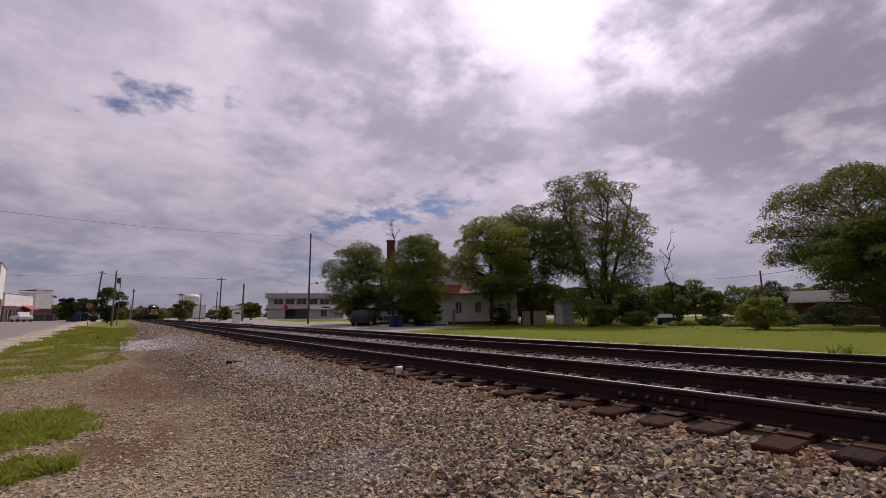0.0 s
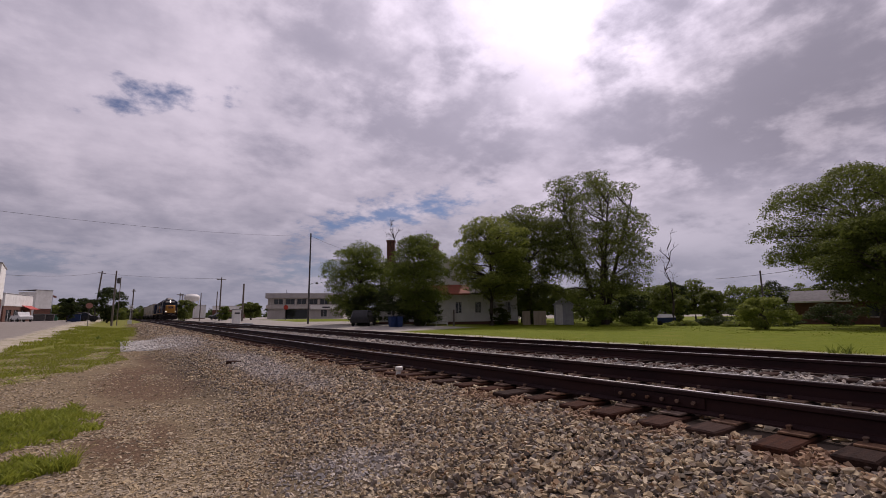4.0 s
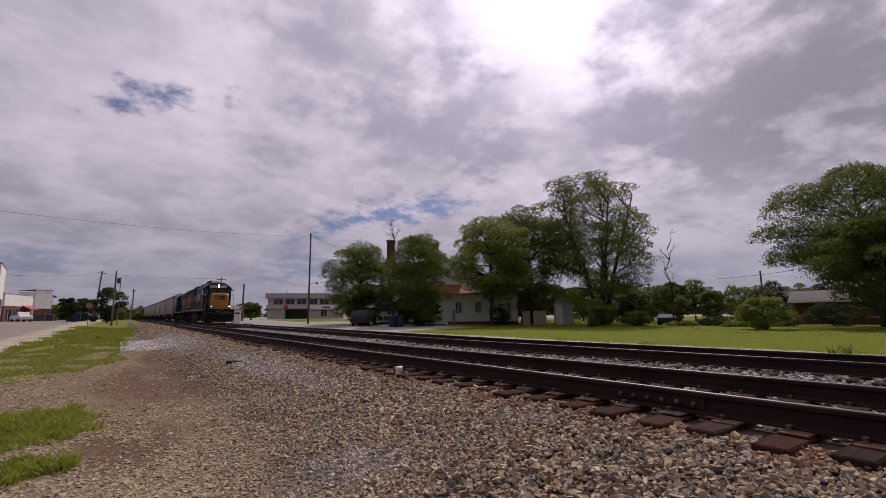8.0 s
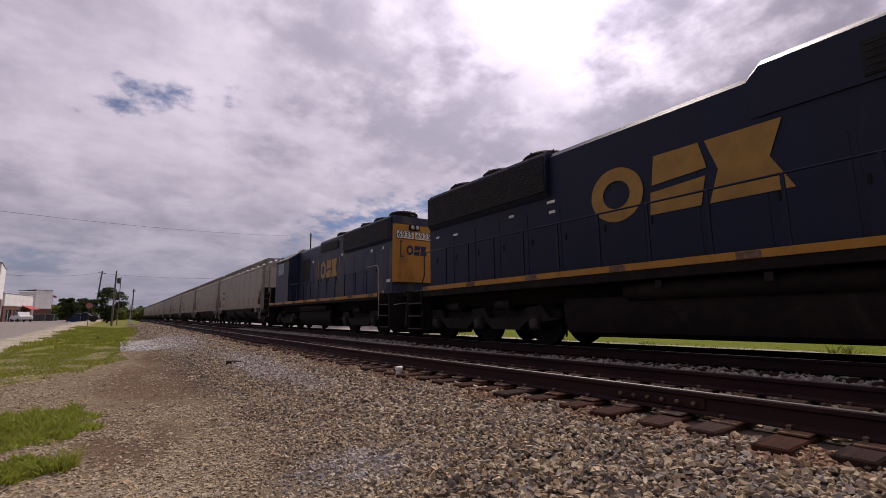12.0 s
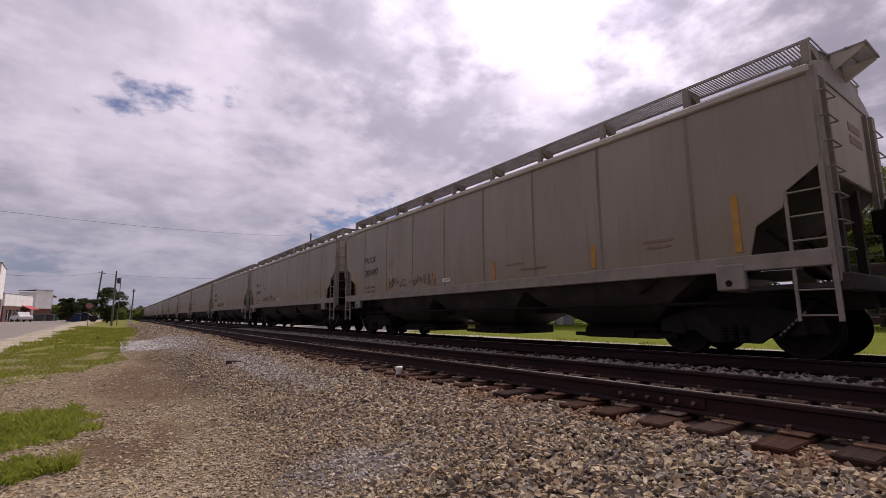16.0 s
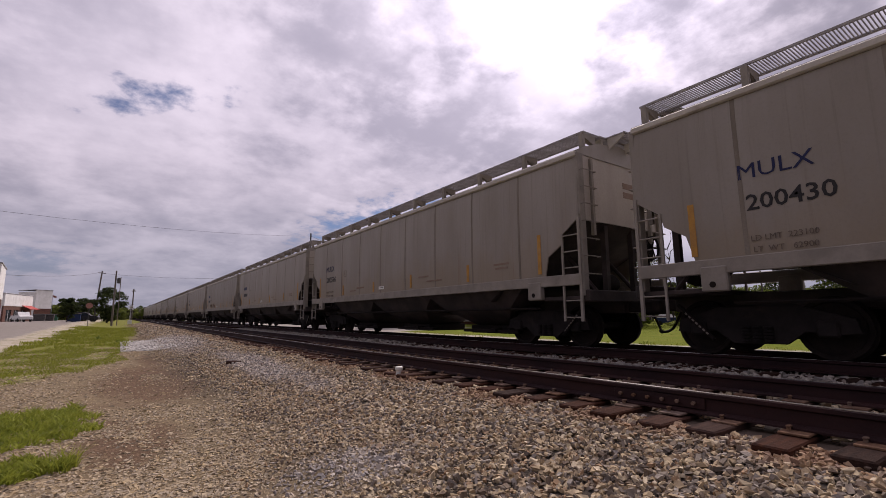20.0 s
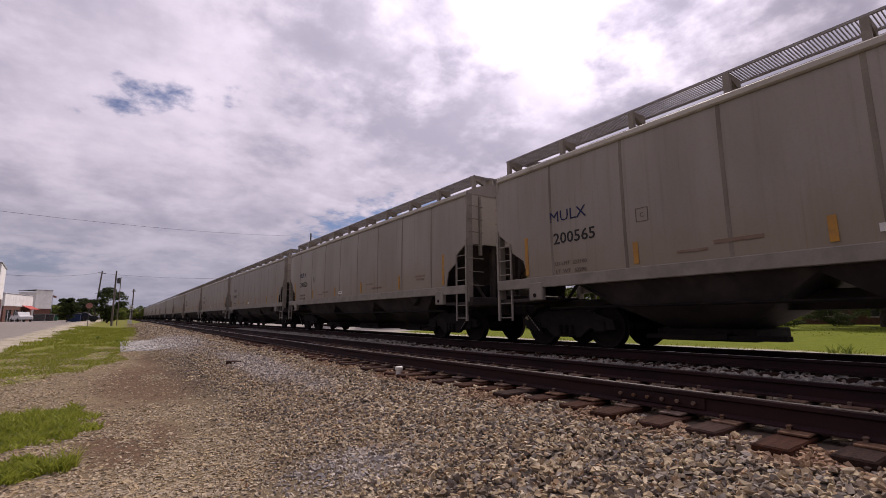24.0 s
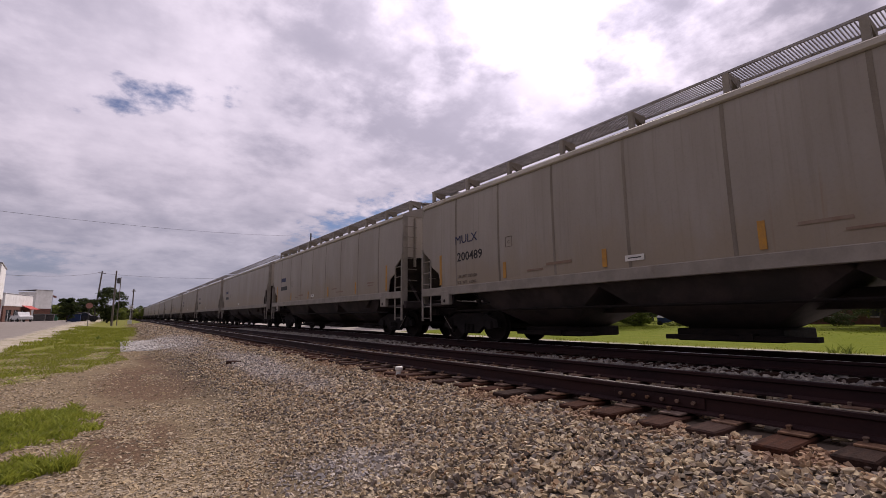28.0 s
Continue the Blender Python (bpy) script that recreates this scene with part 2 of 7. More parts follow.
def stone_mat(name, island):
    """Crushed stone: every piece takes one of several tans and greys; greyer between the tracks."""
    m = bpy.data.materials.new(name)
    m.use_nodes = True
    k = Nodes(m.node_tree)
    geo = k.add("ShaderNodeNewGeometry")
    r = geo.outputs["Random Per Island"] if island else k.add("ShaderNodeObjectInfo").outputs["Random"]
    ramp = k.add("ShaderNodeValToRGB")
    ramp.color_ramp.interpolation = "CONSTANT"
    tones = ((0.0, (0.33, 0.245, 0.142)), (0.15, (0.45, 0.36, 0.225)), (0.27, (0.16, 0.132, 0.110)), (0.41, (0.095, 0.062, 0.042)), (0.52, (0.37, 0.275, 0.155)),
             (0.65, (0.53, 0.44, 0.305)), (0.74, (0.065, 0.052, 0.045)), (0.85, (0.26, 0.155, 0.078)), (0.92, (0.25, 0.225, 0.20)))
    while len(ramp.color_ramp.elements) < len(tones):
        ramp.color_ramp.elements.new(0.5)
    for e, (p, c) in zip(ramp.color_ramp.elements, tones):
        e.position, e.color = p, (*c, 1)
    k.put(ramp.inputs[0], r)
    pos = geo.outputs["Position"]
    grain = k.noise(pos, 55.0, 4.0, 0.65)
    col = k.mix(k.math("MULTIPLY", k.step(k.noise(pos, 16.0, 4.0, 0.6), 0.4, 0.7), 0.45), ramp.outputs[0], (0.20, 0.15, 0.10))
    col = k.mix(k.math("MULTIPLY", grain, 0.25), col, (0.45, 0.38, 0.29))
    sep = k.add("ShaderNodeSeparateXYZ")
    k.put(sep.inputs[0], pos)
    far = k.math("MULTIPLY", k.step(sep.outputs[0], 5.9, 6.3), 0.65)
    col = k.mix(far, col, k.mix(r, (0.42, 0.405, 0.385), (0.26, 0.245, 0.235)))
    # loads of cleaner grey stone tipped along the shoulder
    blot = k.noise(pos, 1.6, 4.0, 0.6)
    for cx, cy, rx, ry, most in ((1.62, 3.75, 0.62, 0.55, 0.62), (2.75, 12.0, 0.55, 5.5, 0.50), (2.3, 26.0, 1.1, 9.0, 0.55)):
        d = k.vmath("LENGTH", k.vmath("DIVIDE", k.vmath("SUBTRACT", pos, (cx, cy, 0.0)), (rx, ry, 5.0)))
        f = k.step(k.math("ADD", d, k.math("MULTIPLY", k.math("SUBTRACT", blot, 0.5), 1.3)), 1.15, 0.45)
        col = k.mix(k.math("MULTIPLY", f, most), col, k.mix(r, (0.56, 0.53, 0.51), (0.25, 0.235, 0.23)))
    # rust that has washed from the rails
    rail_d = k.math("ABSOLUTE", k.math("SUBTRACT", sep.outputs[0], 3.78))
    washed = k.math("MULTIPLY", k.step(rail_d, 0.42, 0.10), k.step(blot, 0.45, 0.62))
    col = k.mix(k.math("MULTIPLY", washed, 0.65), col, (0.23, 0.115, 0.06))
    bs = k.add("ShaderNodeBsdfPrincipled")
    k.put(bs.inputs["Base Color"], col)
    k.put(bs.inputs["Roughness"], 0.88)
    k.put(bs.inputs["Specular IOR Level"], 0.3)
    b = k.add("ShaderNodeBump")
    k.put(b.inputs["Strength"], 0.35)
    k.put(b.inputs["Distance"], 0.01)
    k.put(b.inputs["Height"], grain)
    k.put(bs.inputs["Normal"], b.outputs[0])
    k.put(k.add("ShaderNodeOutputMaterial").inputs[0], bs.outputs[0])
    return m


def hopper_paint():
    """Weathered grey paint: fine vertical rain streaks, tan road dust low on the sides, a few rust runs; each car a little different."""
    m = bpy.data.materials.new("hopper_grey_paint")
    m.use_nodes = True
    k = Nodes(m.node_tree)
    tc = k.add("ShaderNodeTexCoord").outputs["Object"]
    one = k.add("ShaderNodeObjectInfo").outputs["Random"]
    own = k.vmath("ADD", tc, k.vmath("SCALE", (31.0, 57.0, 0.0), scale=one))
    s = k.add("ShaderNodeSeparateXYZ")
    k.put(s.inputs[0], tc)
    z = s.outputs[2]
    col = k.mix(k.step(k.noise(k.scaled(own, 1, 0.9, 0.25), 0.9, 5.0, 0.6), 0.30, 0.70), (0.300, 0.268, 0.240), (0.245, 0.214, 0.184))
    col = k.mix(k.math("MULTIPLY", k.step(k.noise(k.scaled(own, 1, 9.0, 0.22), 1.5, 5.0, 0.65), 0.50, 0.75), 0.45), col, (0.175, 0.148, 0.12))
    dust = k.math("ADD", z, k.math("MULTIPLY", k.math("SUBTRACT", k.noise(k.scaled(own, 1, 1.2, 0.6), 1.3, 5.0, 0.65), 0.5), 2.2))
    col = k.mix(k.math("MULTIPLY", k.step(dust, 2.75, 1.5), 0.55), col, (0.255, 0.195, 0.128))
    runs = k.math("MULTIPLY", k.step(k.noise(k.scaled(own, 1, 4.0, 0.12), 1.1, 4.0, 0.6, 0.4), 0.62, 0.72), k.step(z, 3.4, 2.0))
    col = k.mix(k.math("MULTIPLY", runs, 0.5), col, (0.215, 0.125, 0.065))
    fine = k.noise(tc, 22.0, 4.0, 0.65)
    col = k.mix(k.math("MULTIPLY", k.step(fine, 0.45, 0.8), 0.18), col, (0.15, 0.125, 0.105))
    h = k.add("ShaderNodeHueSaturation")
    k.put(h.inputs["Color"], col)
    k.put(h.inputs["Value"], k.math("MULTIPLY_ADD", one, 0.16, 0.92))
    bs = k.add("ShaderNodeBsdfPrincipled")
    k.put(bs.inputs["Base Color"], h.outputs[0])
    k.put(bs.inputs["Roughness"], k.math("MULTIPLY_ADD", fine, 0.2, 0.45))
    k.put(bs.inputs["Specular IOR Level"], 0.35)
    b = k.add("ShaderNodeBump")      # sheets that buckle a little between the ribs
    k.put(b.inputs["Strength"], 0.25)
    k.put(b.inputs["Distance"], 0.05)
    k.put(b.inputs["Height"], k.noise(k.scaled(own, 1, 1.0, 0.5), 1.7, 2.0, 0.4))
    k.put(bs.inputs["Normal"], b.outputs[0])
    k.put(k.add("ShaderNodeOutputMaterial").inputs[0], bs.outputs[0])
    return m


m_rail = mat("rail_steel", (0.042, 0.018, 0.017), (0.020, 0.011, 0.013), 4, 0.75, 0.2, 0.3, 60, stain=(0.05, 0.027, 0.018), stain_cut=0.62, streak=(1, 0.2, 1), spec=0.2)
m_head = mat("worn_steel", (0.55, 0.52, 0.52), (0.40, 0.38, 0.38), 8, 0.28, 1.0, 0.05, 80, streak=(6, 0.1, 1))
m_tie = mat("tie_wood", (0.060, 0.028, 0.019), (0.024, 0.013, 0.011), 5, 0.92, 0, 0.6, 30, spec=0.08, stain=(0.075, 0.045, 0.03), streak=(0.35, 4, 4), rand=0.25)
m_plate = mat("rusty_plate", (0.20, 0.125, 0.085), (0.11, 0.065, 0.045), 14, 0.85, 0.1, 0.3, 60, rand=0.2)
m_stone = stone_mat("ballast_stone", True)
m_pebble = mat("gravel_pebble", (0.385, 0.31, 0.205), (0.25, 0.193, 0.122), 9, 0.92, 0, 0.2, 60, rand=0.28, island=True)
m_stone1 = stone_mat("loose_stone", False)
m_pale = mat("pale_limestone", (0.60, 0.575, 0.54), (0.42, 0.40, 0.37), 7, 0.92, 0, 0.2, 50, rand=0.4, island=True)
m_white = mat("white_paint", (0.74, 0.73, 0.71), (0.62, 0.60, 0.57), 3, 0.6, 0, 0.1, 30)
m_black = mat("black_iron", (0.011, 0.009, 0.009), (0.021, 0.015, 0.013), 3, 0.78, 0.0, 0.3, 30, stain=(0.030, 0.021, 0.018), spec=0.12)
m_blue = mat("dark_blue_paint", (0.0075, 0.0118, 0.039), (0.0085, 0.0115, 0.029), 1.5, 0.55, 0, 0.08, 30, spec=0.25, stain=(0.026, 0.023, 0.023), stain_cut=0.58, streak=(1, 1, 0.25))
m_blue_worn = mat("worn_blue_paint", (0.014, 0.022, 0.062), (0.024, 0.028, 0.050), 1.1, 0.5, 0, 0.1, 30, spec=0.25, stain=(0.062, 0.058, 0.062), stain_scale=1.0, stain_cut=0.50, streak=(1, 1, 0.3))
m_yellow = mat("yellow_paint", (0.40, 0.19, 0.026), (0.33, 0.15, 0.024), 2.5, 0.5, 0, 0.08, 30, stain=(0.13, 0.075, 0.03), stain_cut=0.6, streak=(1, 1, 0.3))
m_gold = mat("gold_lettering", (0.36, 0.20, 0.045), (0.27, 0.15, 0.036), 3, 0.5, 0, 0.05, 40)
m_grille = mat("grille_black", (0.010, 0.010, 0.012), (0.02, 0.018, 0.018), 6, 0.7, 0.2, 0.4, 60)
m_mark = mat("worn_stencil", (0.25, 0.19, 0.15), (0.22, 0.14, 0.10), 3, 0.7, 0, 0.0)
m_truck = mat("dusty_cast_steel", (0.024, 0.019, 0.019), (0.013, 0.011, 0.011), 3, 0.85, 0.0, 0.3, 30, stain=(0.042, 0.032, 0.027), spec=0.2)
m_glass = glass_mat("dark_glass", (0.02, 0.024, 0.028))
m_chrome = mat("bare_metal", (0.42, 0.41, 0.40), (0.30, 0.28, 0.26), 10, 0.4, 0.8, 0.05, 50)
m_lampglow = lamp_mat("headlight_glow", (1.0, 0.90, 0.70), 12.0)
m_hopper = hopper_paint()
# Stained car paint, with the shade under and between cars put into its colour.
m_hop_dark = mat("hopper_underside_shaded", (0.063, 0.046, 0.044), (0.027, 0.022, 0.021), 1.6, 0.8, 0, 0.15, 25, stain=(0.035, 0.03, 0.028), stain_cut=0.5)
m_hop_trim = mat("hopper_trim", (0.30, 0.265, 0.23), (0.22, 0.195, 0.168), 2.5, 0.65, 0, 0.1, 30, stain=(0.17, 0.13, 0.10), stain_cut=0.58)
m_grate = mat("galvanised_grating", (0.36, 0.34, 0.33), (0.25, 0.23, 0.22), 5, 0.6, 0.4, 0.1, 40)
m_orange = mat("faded_orange_tape", (0.50, 0.25, 0.045), (0.38, 0.20, 0.06), 6, 0.7, 0, 0.05, 30, stain=(0.36, 0.29, 0.20), stain_cut=0.56)
m_ink_blue = mat("blue_lettering", (0.012, 0.017, 0.075), None, 6, 0.6, 0, 0.0)
m_ink = mat("black_lettering", (0.022, 0.02, 0.022), None, 6, 0.6, 0, 0.0)
m_ink_faded = mat("faded_lettering", (0.155, 0.12, 0.095), None, 6, 0.6, 0, 0.0)
m_seam = mat("dirty_seam", (0.16, 0.135, 0.11), (0.25, 0.215, 0.178), 1.2, 0.8, 0, 0.1, 30, streak=(1, 1, 0.3))
m_bark = mat("bark", (0.075, 0.058, 0.046), (0.04, 0.032, 0.027), 6, 0.95, 0, 0.7, 18, streak=(1, 1, 0.25))
m_pole = mat("weathered_pole", (0.17, 0.14, 0.12), (0.10, 0.085, 0.075), 5, 0.9, 0, 0.4, 30, streak=(2, 2, 0.15))
m_brick = mat("red_brick", (0.15, 0.07, 0.05), (0.10, 0.05, 0.038), 3, 0.9, 0, 0.3, 20)
m_leaf = leaf_mat("leaves_green", (0.052, 0.078, 0.015), (0.195, 0.240, 0.045))
m_leaf_light = leaf_mat("leaves_light_green", (0.095, 0.130, 0.026), (0.30, 0.34, 0.066))
m_leaf_dark = leaf_mat("leaves_dark_green", (0.046, 0.062, 0.015), (0.175, 0.208, 0.042))
m_lawn = leaf_mat("lawn_blades", (0.09, 0.122, 0.007), (0.145, 0.175, 0.014), 0.6)
# Darker leaf copy: backlit sides and undergrowth shade are put into the colour.
m_leaf_shaded = leaf_mat("leaves_shaded_green", (0.016, 0.026, 0.010), (0.065, 0.085, 0.027))
m_grass = leaf_mat("grass_blades", (0.125, 0.155, 0.018), (0.26, 0.275, 0.038), 1.2)
m_weed = leaf_mat("weed_leaves", (0.11, 0.15, 0.018), (0.32, 0.35, 0.05), 4)


# ---- ground ----
def smooth(v, lo, hi):
    f = min(max((v - lo) / (hi - lo), 0.0), 1.0)
    return f * f * (3 - 2 * f)


BED = ((-400, 0.0), (1.25, 0.0), (2.2, 0.13), (3.45, 0.320), (3.85, 0.368), (6.2, 0.37), (7.15, 0.29), (8.05, 0.36), (10.5, 0.37), (11.0, 0.28), (12.6, 0.10), (3000, 0.10))


def bed(x):
    for (a, za), (b, zb) in zip(BED, BED[1:]):
        if x <= b:
            return za + (zb - za) * (x - a) / (b - a)
    return 0.1


def grade(y):
    """The whole line climbs gently away from the lot."""
    return 0.0065 * min(max(y - 10.0, 0.0), 300.0)


def height(x, y):
    """The lie of the land: the ballast bed, and the streets that climb a little away from it."""
    side = smooth(x, 14.0, 20.0) if x > 6 else smooth(-x, 0.0, 6.0)
    rise = 0.62 * smooth(y, 24, 92) * side
    return bed(x) + grade(y) + rise + 0.012 * noise.noise((x * 0.9, y * 0.9, 0)) + 0.02 * noise.noise((x * 0.25, y * 0.25, 5)) * smooth(abs(x - 6.5), 3, 7)


def spaced(stops):
    out = []
    for a, b, n in stops:
        out += [a + (b - a) * i / n for i in range(n)]
    return out + [stops[-1][1]]


EARTH = ((0.65, 12.0, 1.15, 3.9), (0.18, 6.3, 0.50, 1.5), (1.75, 6.6, 0.32, 0.8), (1.15, 17.5, 0.7, 2.6))      # bare brown earth


def ground():
    xs = spaced([(-900, -120, 8), (-120, -30, 9), (-30, -6, 12), (-6, 1.25, 26), (1.25, 3.9, 14), (3.9, 12.6, 30), (12.6, 30, 18), (30, 90, 20), (90, 900, 10)])
    ys = spaced([(-900, -60, 8), (-60, -4, 10), (-4, 14, 48), (14, 40, 36), (40, 120, 40), (120, 400, 14), (400, 2500, 8)])
    v = [(x, y, height(x, y) - (0.0 if abs(y) < 600 else 0.3)) for y in ys for x in xs]
    nx = len(xs)
    f = [(j * nx + i, j * nx + i + 1, (j + 1) * nx + i + 1, (j + 1) * nx + i) for j in range(len(ys) - 1) for i in range(nx - 1)]
    me = bpy.data.meshes.new("ground")
    me.from_pydata(v, [], f)
    me.shade_smooth()
    m = bpy.data.materials.new("ground_surface")
    m.use_nodes = True
    k = Nodes(m.node_tree)
    pos = k.add("ShaderNodeTexCoord").outputs["Object"]
    s = k.add("ShaderNodeSeparateXYZ")
    k.put(s.inputs[0], pos)
    n1, n2, n3 = k.noise(pos, 0.45, 5.0, 0.6), k.noise(pos, 2.2, 6.0, 0.65), k.noise(pos, 14.0, 7.0, 0.78)
    vor = k.add("ShaderNodeTexVoronoi")
    k.put(vor.inputs["Vector"], pos)
    k.put(vor.inputs["Scale"], 38.0)
    wob = k.math("ADD", k.math("MULTIPLY", k.math("SUBTRACT", n1, 0.5), 3.0), k.math("MULTIPLY", k.math("SUBTRACT", n2, 0.5), 2.2))
    x = k.math("ADD", s.outputs[0], k.math("MULTIPLY", wob, 0.55))
    y = k.math("ADD", s.outputs[1], k.math("MULTIPLY", wob, 1.6))
    pebble = k.mix(k.step(vor.outputs["Distance"], 0.05, 0.5), (0.30, 0.24, 0.16), (0.14, 0.105, 0.066))
    tone = k.mix(k.step(n3, 0.3, 0.7), pebble, (0.235, 0.18, 0.11))
    # bare brown earth where cars have turned
    earth = 0.0
    for cx, cy, rx, ry in EARTH:
        dd = k.vmath("LENGTH", k.vmath("DIVIDE", k.vmath("SUBTRACT", pos, (cx, cy, 0.0)), (rx, ry, 5.0)))
        dd = k.math("ADD", dd, k.math("ADD", k.math("MULTIPLY", k.math("SUBTRACT", n2, 0.5), 1.5), k.math("MULTIPLY", k.math("SUBTRACT", n3, 0.5), 0.9)))
        earth = k.math("MAXIMUM", earth, k.step(dd, 1.2, 0.55))
    col = k.mix(k.math("MULTIPLY", earth, 0.85), tone, k.mix(k.step(n3, 0.3, 0.7), (0.065, 0.040, 0.027), (0.165, 0.103, 0.066)))
    # coarse ballast: bed coloured dark to stand in for shade between the stones
    col = k.mix(k.math("MULTIPLY", k.step(x, 0.4, 2.4), k.step(x, 13.4, 12.6)), col, k.mix(n3, (0.075, 0.062, 0.050), (0.035, 0.03, 0.026)))
    pad = k.math("MULTIPLY", k.math("MULTIPLY", k.step(s.outputs[1], 22.0, 23.0), k.step(s.outputs[1], 32.0, 31.0)), k.math("MULTIPLY", k.step(x, 0.0, 0.4), k.step(x, 2.6, 2.0)))
    col = k.mix(pad, col, (0.40, 0.385, 0.365))
    rusty = k.math("MULTIPLY", k.step(k.math("ABSOLUTE", k.math("SUBTRACT", k.math("ABSOLUTE", k.math("SUBTRACT", s.outputs[0], 7.14)), 2.12)), 1.5, 1.2), 1.0)
    col = k.mix(k.math("MULTIPLY", k.step(s.outputs[0], 6.0, 6.4), k.step(s.outputs[0], 13.0, 12.6)), col, k.mix(n3, (0.34, 0.325, 0.305), (0.20, 0.19, 0.18)))
    col = k.mix(k.math("MULTIPLY", rusty, 0.7), col, (0.115, 0.085, 0.066))
    # the pale limestone strip and lawn beyond the tracks
    col = k.mix(k.step(x, 12.4, 13.4), col, k.mix(n2, (0.50, 0.46, 0.40), (0.36, 0.33, 0.27)))
    turf = k.mix(k.step(n2, 0.3, 0.7), (0.098, 0.130, 0.008), (0.14, 0.164, 0.012))
    turf = k.mix(k.math("MULTIPLY", k.step(n1, 0.52, 0.70), 0.45), turf, (0.19, 0.18, 0.035))
    turf = k.mix(k.math("MULTIPLY", k.step(n3, 0.4, 0.75), 0.3), turf, (0.085, 0.115, 0.01))
    lawn = k.step(k.math("ADD", s.outputs[0], k.math("MULTIPLY", k.math("SUBTRACT", n2, 0.5), 1.6)), 17.4, 18.6)
    col = k.mix(lawn, col, turf)
    paved = k.mix(k.step(n2, 0.3, 0.7), (0.34, 0.315, 0.28), (0.27, 0.25, 0.225))
    street = k.math("MULTIPLY", k.step(s.outputs[0], 12.6, 13.4), k.math("MULTIPLY", k.step(k.math("SUBTRACT", s.outputs[1], k.math("MULTIPLY", s.outputs[0], 0.35)), 24.0, 26.5), k.step(s.outputs[0], 30.0, 27.0)))
    col = k.mix(street, col, paved)
    col = k.mix(k.math("MULTIPLY", k.step(s.outputs[1], 64.0, 70.0), k.step(s.outputs[0], 12.6, 13.6)), col, paved)
    island = k.math("MULTIPLY", k.math("MULTIPLY", k.step(s.outputs[0], 20.5, 21.5), k.step(s.outputs[0], 37.0, 36.0)), k.math("MULTIPLY", k.step(s.outputs[1], 66.0, 67.5), k.step(s.outputs[1], 96.0, 95.0)))
    col = k.mix(island, col, turf)
    # left: verge, sandy shoulder, street
    edge = k.math("ADD", 0.0, k.math("MULTIPLY", k.math("SUBTRACT", s.outputs[1], 18.0), 0.035))
    verge = k.math("MULTIPLY", k.step(k.math("SUBTRACT", x, edge), 0.35, -0.25), k.step(k.math("ADD", y, k.math("MULTIPLY", x, -2.6)), 16.6, 18.6))
    col = k.mix(verge, col, k.mix(k.math("MULTIPLY_ADD", k.step(n2, 0.42, 0.62), 0.45, 0.15), turf, (0.25, 0.20, 0.095)))
    for cx, cy, rx, ry in ((-0.85, 7.8, 0.70, 1.25), (-0.66, 5.55, 0.34, 0.40), (-1.4, 6.9, 0.55, 0.9)):
        dd = k.vmath("LENGTH", k.vmath("DIVIDE", k.vmath("SUBTRACT", pos, (cx, cy, 0.0)), (rx, ry, 5.0)))
        col = k.mix(k.step(k.math("ADD", dd, k.math("MULTIPLY", k.math("SUBTRACT", n2, 0.5), 1.2)), 1.0, 0.75), col, turf)
    ragged = k.math("ADD", x, k.math("MULTIPLY", wob, 0.9))
    sand = k.math("MULTIPLY", k.step(ragged, -3.2, -4.1), k.math("MULTIPLY_ADD", k.step(n2, 0.36, 0.56), 0.65, 0.35))
    sand = k.math("MULTIPLY", sand, k.step(y, 19.0, 25.0))
    col = k.mix(sand, col, k.mix(n3, (0.46, 0.41, 0.33), (0.36, 0.31, 0.25)))
    road = k.math("MULTIPLY", k.step(k.math("ADD", x, k.math("MULTIPLY", wob, 0.35)), -5.3, -5.9), k.step(y, 22.0, 26.0))
    col = k.mix(road, col, k.mix(k.step(n2, 0.3, 0.7), (0.265, 0.238, 0.212), (0.215, 0.192, 0.17)))
    bs = k.add("ShaderNodeBsdfPrincipled")
    k.put(bs.inputs["Base Color"], col)
    k.put(bs.inputs["Roughness"], 0.95)
    k.put(bs.inputs["Specular IOR Level"], 0.06)
    b = k.add("ShaderNodeBump")
    k.put(b.inputs["Strength"], 0.6)
    k.put(b.inputs["Distance"], 0.03)
    k.put(b.inputs["Height"], k.math("ADD", k.math("MULTIPLY", vor.outputs["Distance"], 0.5), n3))
    k.put(bs.inputs["Normal"], b.outputs[0])
    k.put(k.add("ShaderNodeOutputMaterial").inputs[0], bs.outputs[0])
    me.materials.append(m)
    return tagged(new("ground", me), "gravel and dirt ground with ballast bed, grass verge and lawn", "ground", kind="structure")


ground()


# ---- tracks ----
TIE_STEP, TIE_0 = 0.4555, 0.916


def rail_profile(cx):
    half = [(0.070, 0.0), (0.070, 0.014), (0.012, 0.034), (0.009, 0.130), (0.035, 0.146), (0.036, 0.176), (0.028, 0.184)]
    return [(cx + u, RAIL_Z - 0.186 + v) for u, v in half] + [(cx - u, RAIL_Z - 0.186 + v) for u, v in reversed(half)]


def track(name, cx, label):
    tr = thing(name, label, "railway track", kind="structure")
    for sx in (-0.7525, 0.7525):
        r = part("rail", M().rings([[(u, y, v + grade(y)) for u, v in rail_profile(cx + sx)] for y in (-60, 10, 310, 900)]), m_rail, tr, "rust-brown steel rail", smooth=30)
        part("rail_head", M().rings([[(cx + sx + u, y, RAIL_Z + v + grade(y)) for u, v in ((-0.022, -0.0015), (0.022, -0.0015), (0.022, 0.0015), (-0.022, 0.0015))] for y in (-60, 10, 310, 900)]), m_head, r, "polished running surface")
    return tr


